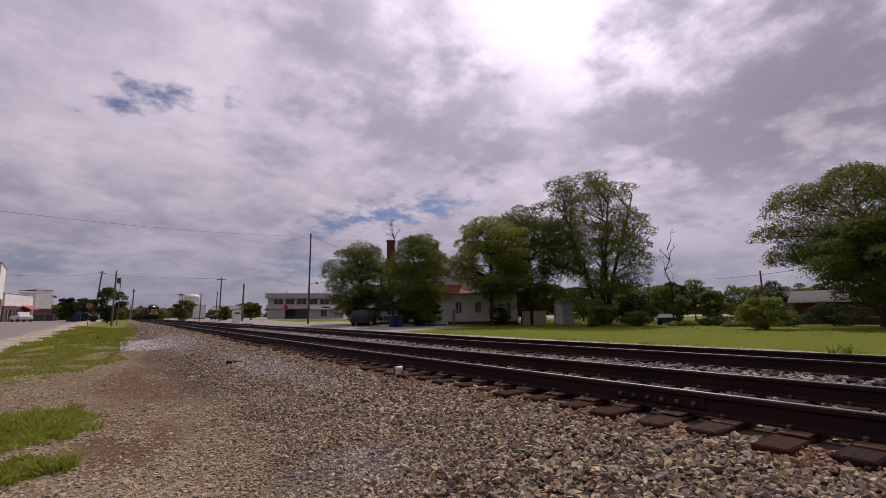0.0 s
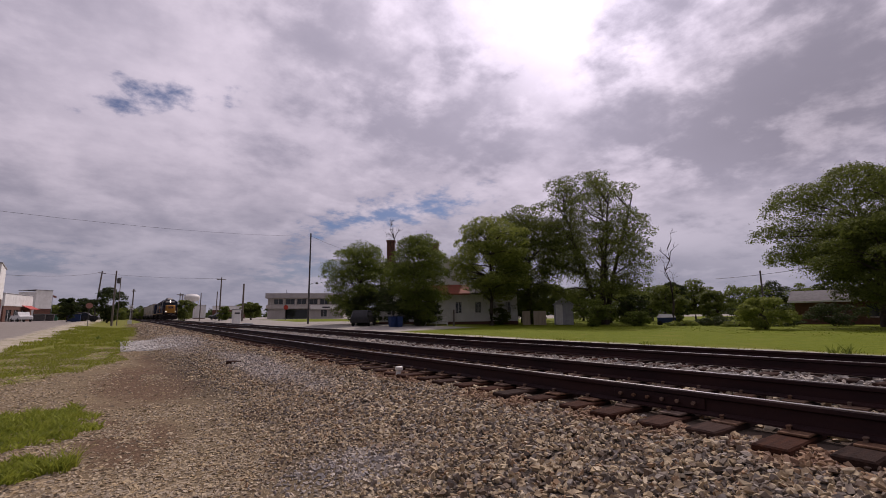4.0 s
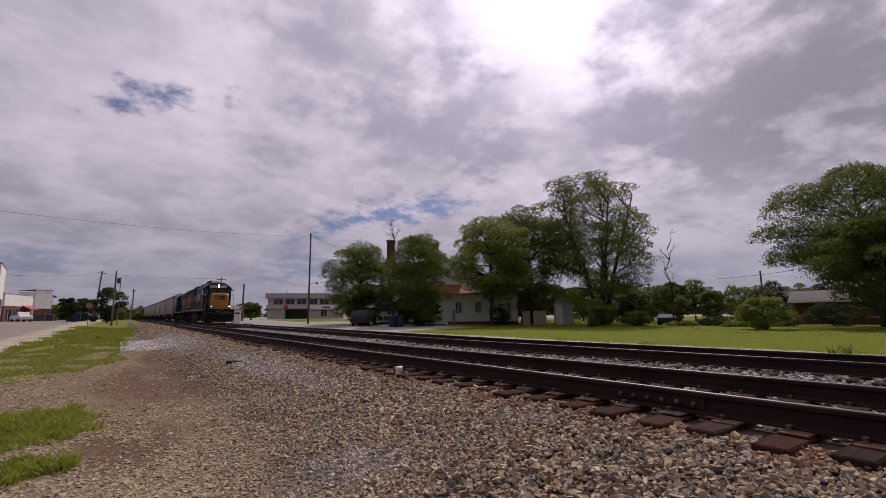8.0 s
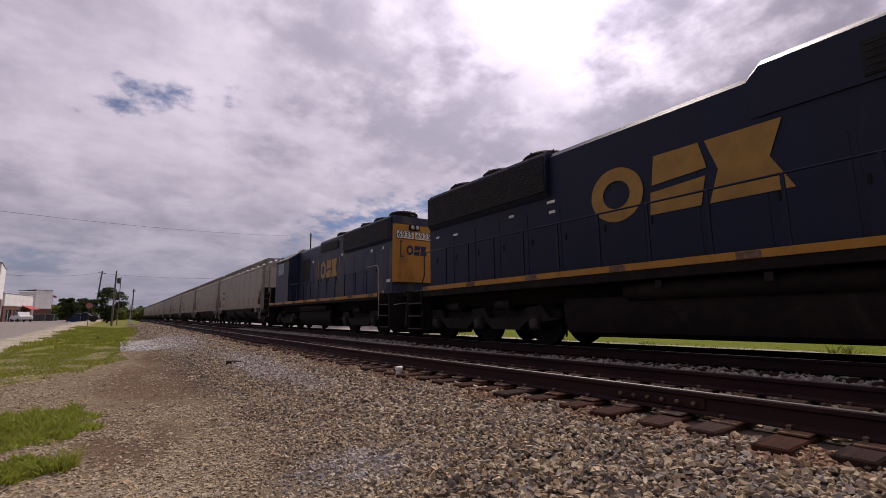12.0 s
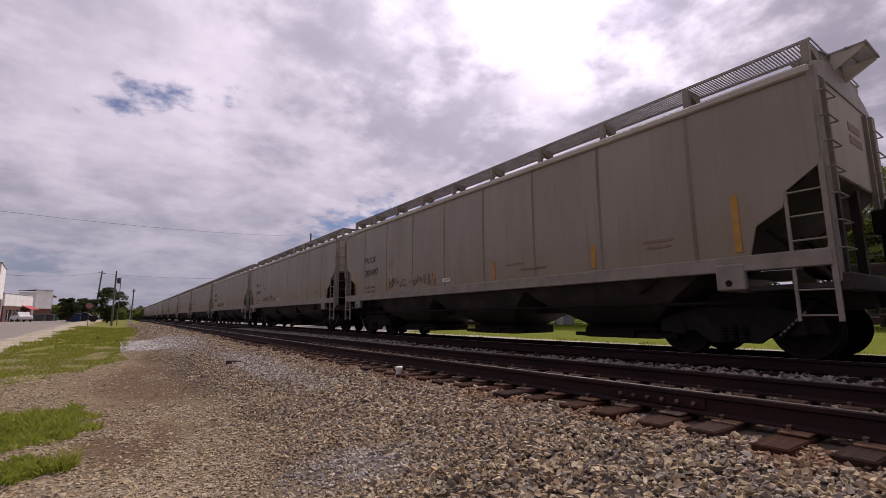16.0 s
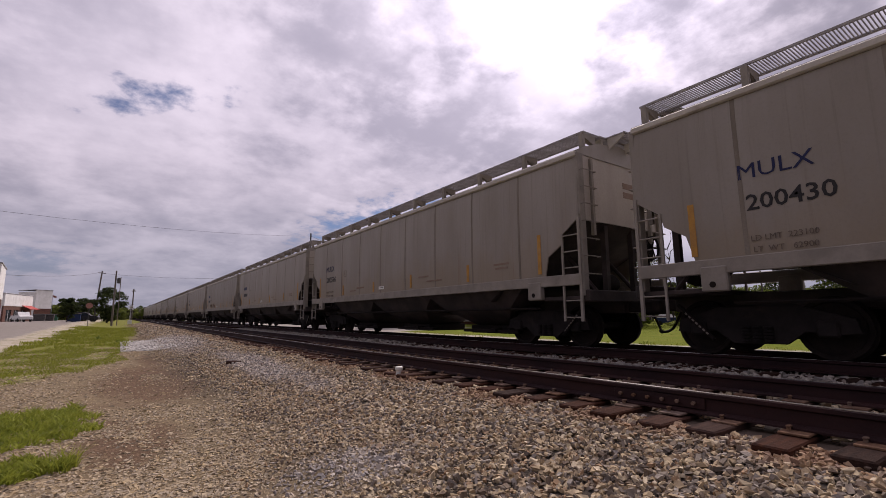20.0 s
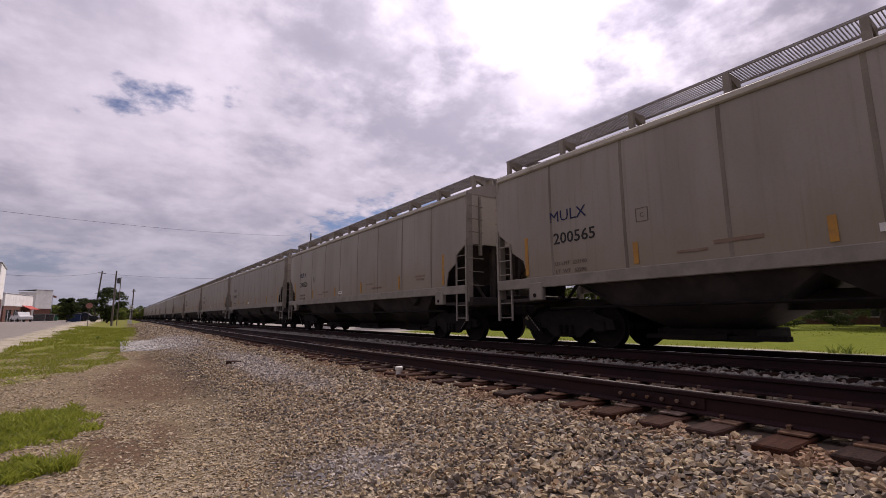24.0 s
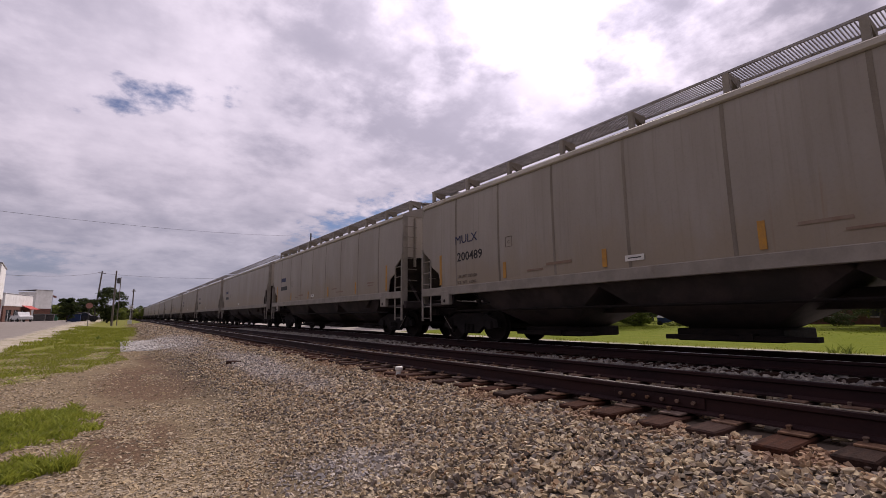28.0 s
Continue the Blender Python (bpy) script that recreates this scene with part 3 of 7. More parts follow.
near_track = track("near_track", NEAR_X, "empty rusty siding track on dark wooden ties")
far_track = track("far_track", FAR_X, "main railway track on dark wooden ties")


# ---- hopper cars ----
# End walls: body grey made paler, with sky light put into the colour.
m_end_lit = mat("hopper_end_lit", (0.44, 0.395, 0.345), (0.36, 0.315, 0.27), 1.0, 0.62, 0, 0.06, 25, stain=(0.26, 0.21, 0.16), stain_cut=0.6, streak=(1, 1, 0.25))
m_eave = mat("pale_eave", (0.52, 0.48, 0.43), (0.42, 0.38, 0.34), 1.5, 0.6, 0, 0.1, 30, stain=(0.30, 0.25, 0.20), stain_cut=0.6, streak=(1, 0.6, 1))
# A car's own space: y runs back from its leading end wall, x across, z up from the rail.
BODY = 16.03
SIDE_ROWS = ((1.56, 0.97, 1.590), (1.98, 0.86, 1.600), (2.20, 0.50, 1.603), (2.42, 0.45, 1.603), (2.74, 0.0, 1.602), (3.3, 0.0, 1.600), (3.8, 0.0, 1.590), (4.02, 0.0, 1.572), (4.16, 0.0, 1.545))
WHEEL_R = 0.457


def wheelset_mesh(r, half=0.7525):
    m = M()
    for s in (-1, 1):
        prof = [(0.09, -0.10), (0.17, -0.09), (0.20, -0.03), (r - 0.09, -0.015), (r - 0.06, -0.06), (r + 0.026, -0.075), (r + 0.022, -0.045), (r, -0.03), (r - 0.008, 0.055), (r - 0.065, 0.055), (r - 0.085, 0.02),
                (0.17, 0.05), (0.11, 0.07), (0.10, 0.20)]
        m.lathe([(q, s * (half + w)) for q, w in prof], (0, 0, 0), "x", 28)
    m.cyl((-half + 0.05, 0, 0), (half - 0.05, 0, 0), 0.085, n=12)
    for s in (-1, 1):        # bolt heads on the axle ends, which show that it turns
        for a in range(3):
            c, d = math.cos(a * 2.0944) * 0.06, math.sin(a * 2.0944) * 0.06
            m.cyl((s * (half + 0.19), c, d), (s * (half + 0.225), c, d), 0.018, n=6)
    return m.mesh("wheelset")


hop_wheel = wheelset_mesh(WHEEL_R)
WHEELS = {WHEEL_R: [], 0.52: []}


def add_wheelset(me, r, parent, y):
    ob = part("wheelset", me, m_black, parent, "black steel wheels on an axle")
    ob.matrix_parent_inverse = Matrix.Translation((0, y, r))
    WHEELS[r].append(ob)
    return ob


def freight_truck(car, y):
    tk = part("truck", M().box(-1.0, 1.0, y - 0.22, y + 0.22, 0.48, 0.78, 0.04), m_truck, car, "black cast bogie")
    for s in (-1, 1):
        fr = M()
        poly = [(y - 1.25, 0.40), (y - 1.20, 0.60), (y - 0.55, 0.80), (y + 0.55, 0.80), (y + 1.20, 0.60), (y + 1.25, 0.40), (y + 1.0, 0.38), (y + 0.62, 0.42), (y + 0.36, 0.22), (y - 0.36, 0.22), (y - 0.62, 0.42), (y - 1.0, 0.38)]
        fr.prism(poly, "x", s * 0.96 - 0.06, s * 0.96 + 0.06)
        part("sideframe", fr, m_truck, tk)
        sp = M()
        for dy in (-0.16, 0.0, 0.16):
            for i in range(5):
                sp.cyl((s * 1.04, y + dy, 0.26 + i * 0.05), (s * 1.04, y + dy, 0.29 + i * 0.05), 0.065, n=8)
        tagged(part("spring_nest", sp, m_truck, tk), kind="stuff")
        for dy in (-0.89, 0.89):
            part("axle_box", M().box(s * 1.02 - 0.06, s * 1.02 + 0.07, y + dy - 0.13, y + dy + 0.13, 0.34, 0.58, 0.03), m_truck, tk)
    add_wheelset(hop_wheel, WHEEL_R, car, y - 0.89)
    add_wheelset(hop_wheel, WHEEL_R, car, y + 0.89)


def side_panel(sg):
    m = M()
    rings = [[(sg * x, s0 + (BODY - 2 * s0) * i / 24, z) for i in range(25)] for z, s0, x in SIDE_ROWS]
    m.rings(rings, caps=False, closed=False)
    m.rings([[(sg * (abs(p[0]) - 0.03), p[1], p[2]) for p in r] for r in rings], caps=False, closed=False)
    return m


def hopper_car(full=True):
    car = thing("hopper_car", "light grey covered hopper car with rust streaks on black bogies", "freight car", group="hopper cars of the train")
    for sg in (-1, 1):
        part("side_panel", side_panel(sg), m_hopper, car, "light grey side, dusty and streaked", smooth=60)
        part("side_sill", M().box(sg * 1.60 - 0.05, sg * 1.60 + 0.05, 0.0, BODY, 1.32, 1.555, 0.012), m_hop_trim, car)
        part("eave_rail", M().box(sg * 1.575 - 0.04, sg * 1.575 + 0.04, 0.0, BODY, 4.07, 4.20, 0.025), m_eave, car, "pale top chord")
        for i in range(8 if full else 0):
            y = 1.75 + i * 1.79
            part("seam", M().rings([[(sg * (x + 0.003), y - 0.034, z), (sg * (x + 0.008), y, z), (sg * (x + 0.003), y + 0.034, z)] for z, s0, x in SIDE_ROWS], caps=False, closed=False), m_seam, car, "dirty weld seam")
        for y in (1.26, BODY - 1.26) if full else ():
            pad = part("jacking_pad", M().box(sg * 1.60 - 0.07, sg * 1.60 + 0.07, y - 0.2, y + 0.2, 1.04, 1.44, 0.02), m_hop_trim, car)
            part("pad_hole", M().cyl((sg * 1.66, y + 0.02, 1.15), (sg * 1.675, y + 0.02, 1.15), 0.05, n=10), m_black, pad)
    roof = M().rings([[(x, y, z) for x, z in [(-1.56, 4.22), (-1.25, 4.36), (-0.8, 4.51), (0, 4.62), (0.8, 4.51), (1.25, 4.36), (1.56, 4.22)]] + [(1.5, y, 4.15), (-1.5, y, 4.15)] for y in (0.0, BODY)])
    part("roof", roof, m_hopper, car, smooth=30)
    hatch = part("hatch_trough", M().box(-0.35, 0.35, 0.7, BODY - 0.7, 4.50, 4.68, 0.04), m_hop_trim, car)
    if full:
        for i in range(8):
            y = 1.7 + i * 1.8
            part("hatch_clamp", M().box(-0.40, 0.40, y - 0.04, y + 0.04, 4.67, 4.72), m_black, hatch)
    # end walls, sloping sheets and what stands on the end platforms
    for e in (0, 1):
        def yy(s):
            return s if e == 0 else BODY - s
        ew = M().rings([[(x, yy(s), z) for x, z in [(-1.55, 2.72), (1.55, 2.72), (1.55, 4.2), (0.8, 4.50), (0, 4.61), (-0.8, 4.50), (-1.55, 4.2)]] for s in (0.02, 0.07)])
        part("end_wall", ew, m_end_lit, car, "grey end wall, lightened for sky light")
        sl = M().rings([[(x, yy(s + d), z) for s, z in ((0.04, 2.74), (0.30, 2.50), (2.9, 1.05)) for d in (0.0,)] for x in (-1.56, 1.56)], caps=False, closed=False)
        part("slope_sheet", sl, m_hop_dark, car, "sloping end sheet, darkened as if shaded")
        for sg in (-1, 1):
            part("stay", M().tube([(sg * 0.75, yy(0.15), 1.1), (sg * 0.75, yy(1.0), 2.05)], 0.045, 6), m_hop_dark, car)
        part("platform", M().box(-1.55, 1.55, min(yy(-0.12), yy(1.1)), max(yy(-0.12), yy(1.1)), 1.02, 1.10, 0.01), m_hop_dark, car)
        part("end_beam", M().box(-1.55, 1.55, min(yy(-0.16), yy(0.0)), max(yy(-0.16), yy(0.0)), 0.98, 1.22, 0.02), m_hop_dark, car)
        for sg in (-1, 1):
            low = 0.58
            lad = part("ladder", M().box(sg * 1.61 - 0.025, sg * 1.61 + 0.025, min(yy(-0.03), yy(0.03)), max(yy(-0.03), yy(0.03)), low, 2.80).box(sg * 1.61 - 0.02, sg * 1.61 + 0.02, min(yy(0.43), yy(0.47)), max(yy(0.43), yy(0.47)), low, 2.44), m_hop_trim, car)
            for i in range(6 if full else 0):
                z = 0.66 + i * 0.345
                part("rung", M().cyl((sg * 1.61, yy(0.0), z), (sg * 1.61, yy(0.45), z), 0.014, n=6), m_hop_trim, lad)
            post = part("corner_post", M().box(sg * 1.50 - 0.09, sg * 1.50 + 0.09, min(yy(-0.05), yy(0.05)), max(yy(-0.05), yy(0.05)), 1.1, 4.16, 0.01), m_hop_trim, car)
            for i in range(7 if full else 0):
                z = 1.55 + i * 0.37
                part("grab_iron", M().tube([(sg * 1.55, yy(-0.04), z), (sg * 1.55, yy(-0.13), z), (sg * 1.10, yy(-0.13), z), (sg * 1.10, yy(-0.04), z)], 0.013, 5), m_hop_trim, post)
            part("strut", M().box(sg * 1.10 - 0.035, sg * 1.10 + 0.035, min(yy(-0.04), yy(0.04)), max(yy(-0.04), yy(0.04)), 2.4, 4.1), m_hop_trim, car)
            part("strut", M().box(sg * 0.52 - 0.06, sg * 0.52 + 0.06, min(yy(0.10), yy(0.22)), max(yy(0.10), yy(0.22)), 1.1, 2.85), m_hop_dark, car)
        part("coupler", M().box(-0.16, 0.16, min(yy(-0.46), yy(0.0)), max(yy(-0.46), yy(0.0)), 0.76, 1.0, 0.03).box(-0.20, 0.14, min(yy(-0.70), yy(-0.44)), max(yy(-0.70), yy(-0.44)), 0.70, 1.02, 0.05), m_black, car, "black knuckle coupler")
        part("air_hose", M().tube(curved([(0.35, yy(-0.25), 0.86), (0.36, yy(-0.40), 0.62), (0.32, yy(-0.52), 0.40), (0.2, yy(-0.62), 0.33), (0.05, yy(-0.66), 0.36)], 3), 0.028, 7), m_black, car)
        part("reservoir" if e else "brake_cylinder", M().lathe([(0.05, -0.42), (0.19, -0.38), (0.22, -0.2), (0.22, 0.3), (0.18, 0.4), (0.04, 0.43)], (-0.25, yy(0.45), 1.42), "x", 14), m_black, car)
    # hand brake on the leading end
    hb = part("brake_wheel", M().lathe([(0.245, -0.02), (0.28, -0.02), (0.28, 0.02), (0.245, 0.02), (0.245, -0.02)], (0.80, -0.20, 2.25), "y", 20, False), m_black, car)
    for a in range(5 if full else 0):
        c, s = math.cos(a * 1.2566), math.sin(a * 1.2566)
        part("spoke", M().cyl((0.80, -0.20, 2.25), (0.80 + 0.26 * c, -0.20, 2.25 + 0.26 * s), 0.016, n=5), m_black, hb)
    part("brake_housing", M().box(0.70, 0.90, -0.17, 0.02, 1.95, 2.36, 0.03), m_black, car)
    part("brake_chain_pipe", M().cyl((0.80, -0.08, 1.05), (0.80, -0.08, 1.98), 0.03, n=6), m_black, car)
    # running boards round the roof
    for sg in (-1, 1):
        rb = M()
        for x in (0.95 - 0.285, 0.95 + 0.285):
            rb.box(sg * x - 0.015, sg * x + 0.015, 0.02, BODY - 0.02, 4.695, 4.735)
        n = 360 if full else 50
        for i in range(n + 1):
            y = 0.02 + (BODY - 0.04) * i / n
            rb.box(sg * 0.95 - 0.28, sg * 0.95 + 0.28, y - 0.0055, y + 0.0055, 4.70, 4.725)
        board = part("running_board", rb, m_grate, car, "open steel grating walkway", smooth=0)
        for i in range(10 if full else 0):
            y = 0.10 + i * (BODY - 0.2) / 9
            part("bracket", M().prism([(sg * 0.80, 4.46), (sg * 0.80, 4.695), (sg * 1.26, 4.695), (sg * 1.26, 4.34), (sg * 1.17, 4.34), (sg * 1.17, 4.60)], "y", y - 0.05, y + 0.05), m_hop_trim, board, "pale pressed-steel bracket")
    for e in (0, 1):
        rb = M()
        y0, y1 = (0.04, 0.46) if e == 0 else (BODY - 0.46, BODY - 0.04)
        for i in range(44):
            x = -0.66 + 1.32 * i / 43
            rb.box(x - 0.006, x + 0.006, y0, y1, 4.72, 4.745)
        for y in (y0, (y0 + y1) / 2, y1):
            rb.box(-0.66, 0.66, y - 0.014, y + 0.014, 4.717, 4.75)
        board = part("cross_board", rb, m_grate, car, "open steel grating walkway", smooth=0)
        for x in (-0.5, 0.5) if full else ():
            part("bracket", M().box(x - 0.03, x + 0.03, y0 + 0.04, y1 - 0.04, 4.50, 4.718), m_eave, board)
    # the grating landing that overhangs the leading end
    rb = M()
    for i in range(22):
        x = -0.40 + 0.74 * i / 21
        rb.box(x - 0.006, x + 0.006, -0.42, 0.04, 4.735, 4.76)
    for y in (-0.42, -0.19, 0.03):
        rb.box(-0.415, 0.355, y - 0.014, y + 0.014, 4.732, 4.765)
    landing = part("end_landing", rb, m_grate, car, "grating landing above the end wall", smooth=0)
    for x in (-0.36, 0.30):
        part("landing_arm", M().prism([(0.02, 4.46), (0.02, 4.732), (-0.40, 4.732), (-0.40, 4.70)], "x", x - 0.02, x + 0.02), m_eave, landing)
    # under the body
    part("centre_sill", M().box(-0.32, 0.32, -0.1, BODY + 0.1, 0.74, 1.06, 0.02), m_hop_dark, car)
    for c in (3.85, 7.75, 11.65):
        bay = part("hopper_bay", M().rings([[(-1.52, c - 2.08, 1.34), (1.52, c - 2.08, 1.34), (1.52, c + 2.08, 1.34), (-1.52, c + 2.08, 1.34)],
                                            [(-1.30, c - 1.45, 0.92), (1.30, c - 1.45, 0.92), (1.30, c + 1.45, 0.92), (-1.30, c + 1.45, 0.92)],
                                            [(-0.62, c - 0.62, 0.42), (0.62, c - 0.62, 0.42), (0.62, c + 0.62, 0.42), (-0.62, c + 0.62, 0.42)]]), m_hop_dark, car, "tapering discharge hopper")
        part("outlet_gate", M().box(-0.75, 0.75, c - 0.84, c + 0.84, 0.22, 0.44, 0.02).box(-1.0, -0.72, c - 0.5, c - 0.3, 0.26, 0.36).box(-0.95, -0.70, c - 1.32, c + 0.95, 0.25, 0.33), m_black, bay)
    part("brake_rod", M().tube([(-1.35, 1.4, 0.86), (-1.35, BODY - 1.4, 0.86)], 0.03, 6), m_black, car)
    for y in (1.55, BODY - 1.55):
        freight_truck(car, y)
    # slanting brake levers with a pale stencil, outside the end wheels
    for e in (0, 1):
        for sg in (-1, 1):
            a, b = (0.50, 0.88) if e == 0 else (BODY - 0.50, BODY - 0.88)
            lever = part("brake_lever", M().tube([(sg * 1.12, a - (b - a) * 0.3, 0.86), (sg * 1.12, b + (b - a) * 0.15, 0.27)], 0.035, 6), m_black, car)
            marks = M()
            for i in range(7):
                f0, f1 = i / 7 + 0.02, i / 7 + 0.10
                marks.tube([(sg * 1.158, a + (b - a) * f0, 0.72 - 0.38 * f0), (sg * 1.158, a + (b - a) * f1, 0.72 - 0.38 * f1)], 0.016, 4)
            if full:
                part("stencil_mark", marks, m_hop_trim, lever, "pale stencilled mark")
    # marks on both sides
    for sg in (-1, 1):
        for y, z0, z1 in () if not full else ((1.12, 1.62, 2.52), (3.74, 1.62, 2.08), (6.75, 1.62, 2.05), (9.45, 1.62, 1.98), (12.3, 1.62, 2.02), (BODY - 0.98, 1.62, 2.50)):
            part("reflector_tape", M().box(sg * 1.6035 - 0.006, sg * 1.6035 + 0.006, y - 0.05, y + 0.05, z0, z1), m_orange, car, "faded orange reflective strip")
        part("placard", M().box(sg * 1.604 - 0.006, sg * 1.604 + 0.006, 8.62, 9.0, 1.68, 1.79), m_white, car)
        part("placard_line", M().box(sg * 1.604 - 0.008, sg * 1.604 + 0.008, 8.68, 8.94, 1.725, 1.745), m_ink, car)
        for y, z, w, h in () if not full else ((2.4, 1.95, 0.55, 0.05), (2.4, 1.85, 0.45, 0.05), (5.4, 1.75, 0.8, 0.04), (6.0, 1.9, 0.6, 0.05), (10.6, 1.8, 0.7, 0.06), (11.3, 1.72, 0.5, 0.04)):
            part("faded_mark", M().box(sg * 1.604 - 0.004, sg * 1.604 + 0.004, y - w / 2, y + w / 2, z, z + h), m_mark, car)
    return car


def car_marks(car, number, graffiti):
    """Lettering on the side that faces the gravel lot, and on the leading end."""
    turn = Matrix.Rotation(radians(-90), 4, "Z") @ Matrix.Rotation(radians(90), 4, "X")

    def at(y, z):
        return Matrix.Translation((-1.6075, y, z)) @ turn
    if number:
        lettering("MULX", 0.34, m_ink_blue, car, at(13.83, 2.83), "reporting_mark", "dark blue lettering", 1.08)
        lettering(number, 0.34, m_ink, car, at(13.68, 2.34), "car_number", "black lettering", 1.08, heavy=0.004)
        lettering("LD LMT  223100", 0.12, m_ink_faded, car, at(13.80, 1.80), "weight_lettering")
        lettering("LT  WT   62900", 0.12, m_ink_faded, car, at(13.80, 1.63), "weight_lettering")
        lettering("C", 0.12, m_ink_faded, car, at(12.13, 2.50), "class_mark")
    else:
        part("reporting_mark", M().box(-1.610, -1.602, 13.4, 14.26, 2.72, 2.94), m_ink_blue, car)
        part("car_number", M().box(-1.610, -1.602, 13.1, 14.26, 2.23, 2.45), m_ink, car)
    fr = M()
    for a, b, c, d in ((12.01, 12.25, 2.38, 2.392), (12.01, 12.25, 2.628, 2.64), (12.01, 12.022, 2.38, 2.64), (12.238, 12.25, 2.38, 2.64)):
        fr.box(-1.609, -1.602, a, b, c, d)
    part("class_frame", fr, m_ink_faded, car)
    part("end_mark", M().box(0.1, 0.75, 0.014, 0.024, 3.62, 3.76), m_mark, car)
    part("end_mark", M().box(0.1, 0.8, 0.014, 0.024, 3.40, 3.54), m_mark, car)
    rnd = random.Random(graffiti)
    if graffiti:
        y = 9.8 + rnd.random() * 1.5
        for j in range(2):
            for i in range(5):
                g = M()
                cy, cz = y + j * 1.7 - i * 0.24, 1.86 + rnd.uniform(-0.04, 0.06)
                p = [(-1.606, cy + rnd.uniform(-0.13, 0.13), cz + rnd.uniform(-0.2, 0.2)) for _ in range(5)]
                g.tube(curved(p, 5), 0.011, 4)
                part("scribble", g, m_ink_faded if j else m_mark, car, "faded sprayed scribble")


NUMBERS = {0: "200601", 1: "200541", 2: "200497", 3: "200674", 5: "200430", 6: "200596", 9: "200565", 10: "200520", 11: "200453", 12: "200563", 13: "200489"}
TRAIN = []


def build_hoppers():
    first = hopper_car(True)
    plain = hopper_car(False)
    for i in range(38):
        if i == 0:
            car = first
        elif i == 15:
            car = plain
        else:
            car = copy_thing(first if i < 15 else plain, Matrix())
        TRAIN.append((car, i * CAR_PITCH))
    for i in range(20):
        car_marks(TRAIN[i][0], NUMBERS.get(i), 7 + i if i in (2, 3, 4, 8) else 0)


build_hoppers()


# ---- locomotives ----
m_roofgrey = mat("cab_roof_grey", (0.16, 0.15, 0.14), (0.11, 0.10, 0.095), 3, 0.6, 0, 0.1, 30)
m_steel_dark = mat("worn_black_steel", (0.07, 0.062, 0.058), (0.04, 0.035, 0.033), 6, 0.6, 0.3, 0.1, 40)
# A locomotive's own space: y runs back from its leading end, x across, z up from the rail.
def hood_ring(y, w, z0, z1, c=0.14):
    return [(-w, y, z0), (w, y, z0), (w, y, z1 - c), (w - c, y, z1), (-w + c, y, z1), (-w, y, z1 - c)]


def plate(name, parent, material, sg, x, y0, y1, z0, z1, d=0.02, label=""):
    """A thin panel proud of a side wall at distance x."""
    return part(name, M().box(sg * x - d, sg * x + d, y0, y1, z0, z1, 0.004), material, parent, label)


def louvres(parent, sg, x, y0, y1, z0, z1, n, material=None):
    p = plate("grille", parent, m_grille, sg, x, y0, y1, z0, z1, 0.015, "black louvred intake")
    for i in range(n):
        z = z0 + (z1 - z0) * (i + 0.5) / n
        part("slat", M().prism([(sg * (x + 0.012), z - 0.010), (sg * (x + 0.024), z - 0.022), (sg * (x + 0.024), z - 0.016), (sg * (x + 0.012), z + 0.006)], "y", y0 + 0.03, y1 - 0.03), material or m_grille, p)


def roof_fan(parent, y, r, z, x=0.0):
    f = part("roof_fan", M().lathe([(r, 0.0), (r + 0.03, 0.02), (r + 0.03, 0.24), (r - 0.04, 0.30), (r - 0.06, 0.22), (0.12, 0.24), (0.10, 0.27)], (x, y, z), "z", 24), m_black, parent, "round cooling fan housing")
    for a in range(3):
        c, s = math.cos(a * 1.0472), math.sin(a * 1.0472)
        part("fan_bar", M().box(-r, r, -0.015, 0.015, 0.29, 0.31), m_chrome, f, at=pose(x, y, z, 0, 0, 60 * a))


def handrail(loco, sg, ys, z0, z1, x=1.50):
    pts = [(sg * x, ys[0], z1)] + [(sg * x, y, z1) for y in ys[1:]]
    hr = part("handrail", M().tube(pts, 0.019, 6), m_blue, loco)
    for y in ys:
        part("stanchion", M().box(sg * x - 0.018, sg * x + 0.018, y - 0.026, y + 0.026, z0, z1), m_blue, hr)


def end_rail(loco, sg, y, y_in, z_step, z1, colour):
    """The tall grab rail that curves over the corner steps."""
    d = 1 if y_in > y else -1
    part("grab_rail", M().tube([(sg * 1.53, y, z_step), (sg * 1.53, y, 1.75), (sg * 1.50, y + d * 0.10, 2.0), (sg * 1.50, y + d * 0.10, z1 - 0.15), (sg * 1.50, y + d * 0.16, z1 - 0.04), (sg * 1.50, y + d * 0.28, z1), (sg * 1.50, y_in, z1)], 0.021, 7), colour, loco)


def steps(loco, sg, y0, y1):
    st = part("step_well", M().box(sg * 1.1 - 0.02, sg * 1.1 + 0.02, y0, y1, 0.30, 1.5).box(min(sg * 1.1, sg * 1.5), max(sg * 1.1, sg * 1.5), y0 - 0.02, y0 + 0.02, 0.28, 1.55).box(min(sg * 1.1, sg * 1.5), max(sg * 1.1, sg * 1.5), y1 - 0.02, y1 + 0.02, 0.28, 1.55), m_black, loco)
    for z in (0.32, 0.72, 1.12):
        part("step", M().box(min(sg * 1.08, sg * 1.52), max(sg * 1.08, sg * 1.52), y0, y1, z, z + 0.035), m_black, st)
        part("step_edge", M().box(sg * 1.525 - 0.008, sg * 1.525 + 0.008, y0, y1, z, z + 0.04), m_steel_dark, st, "worn step edge")


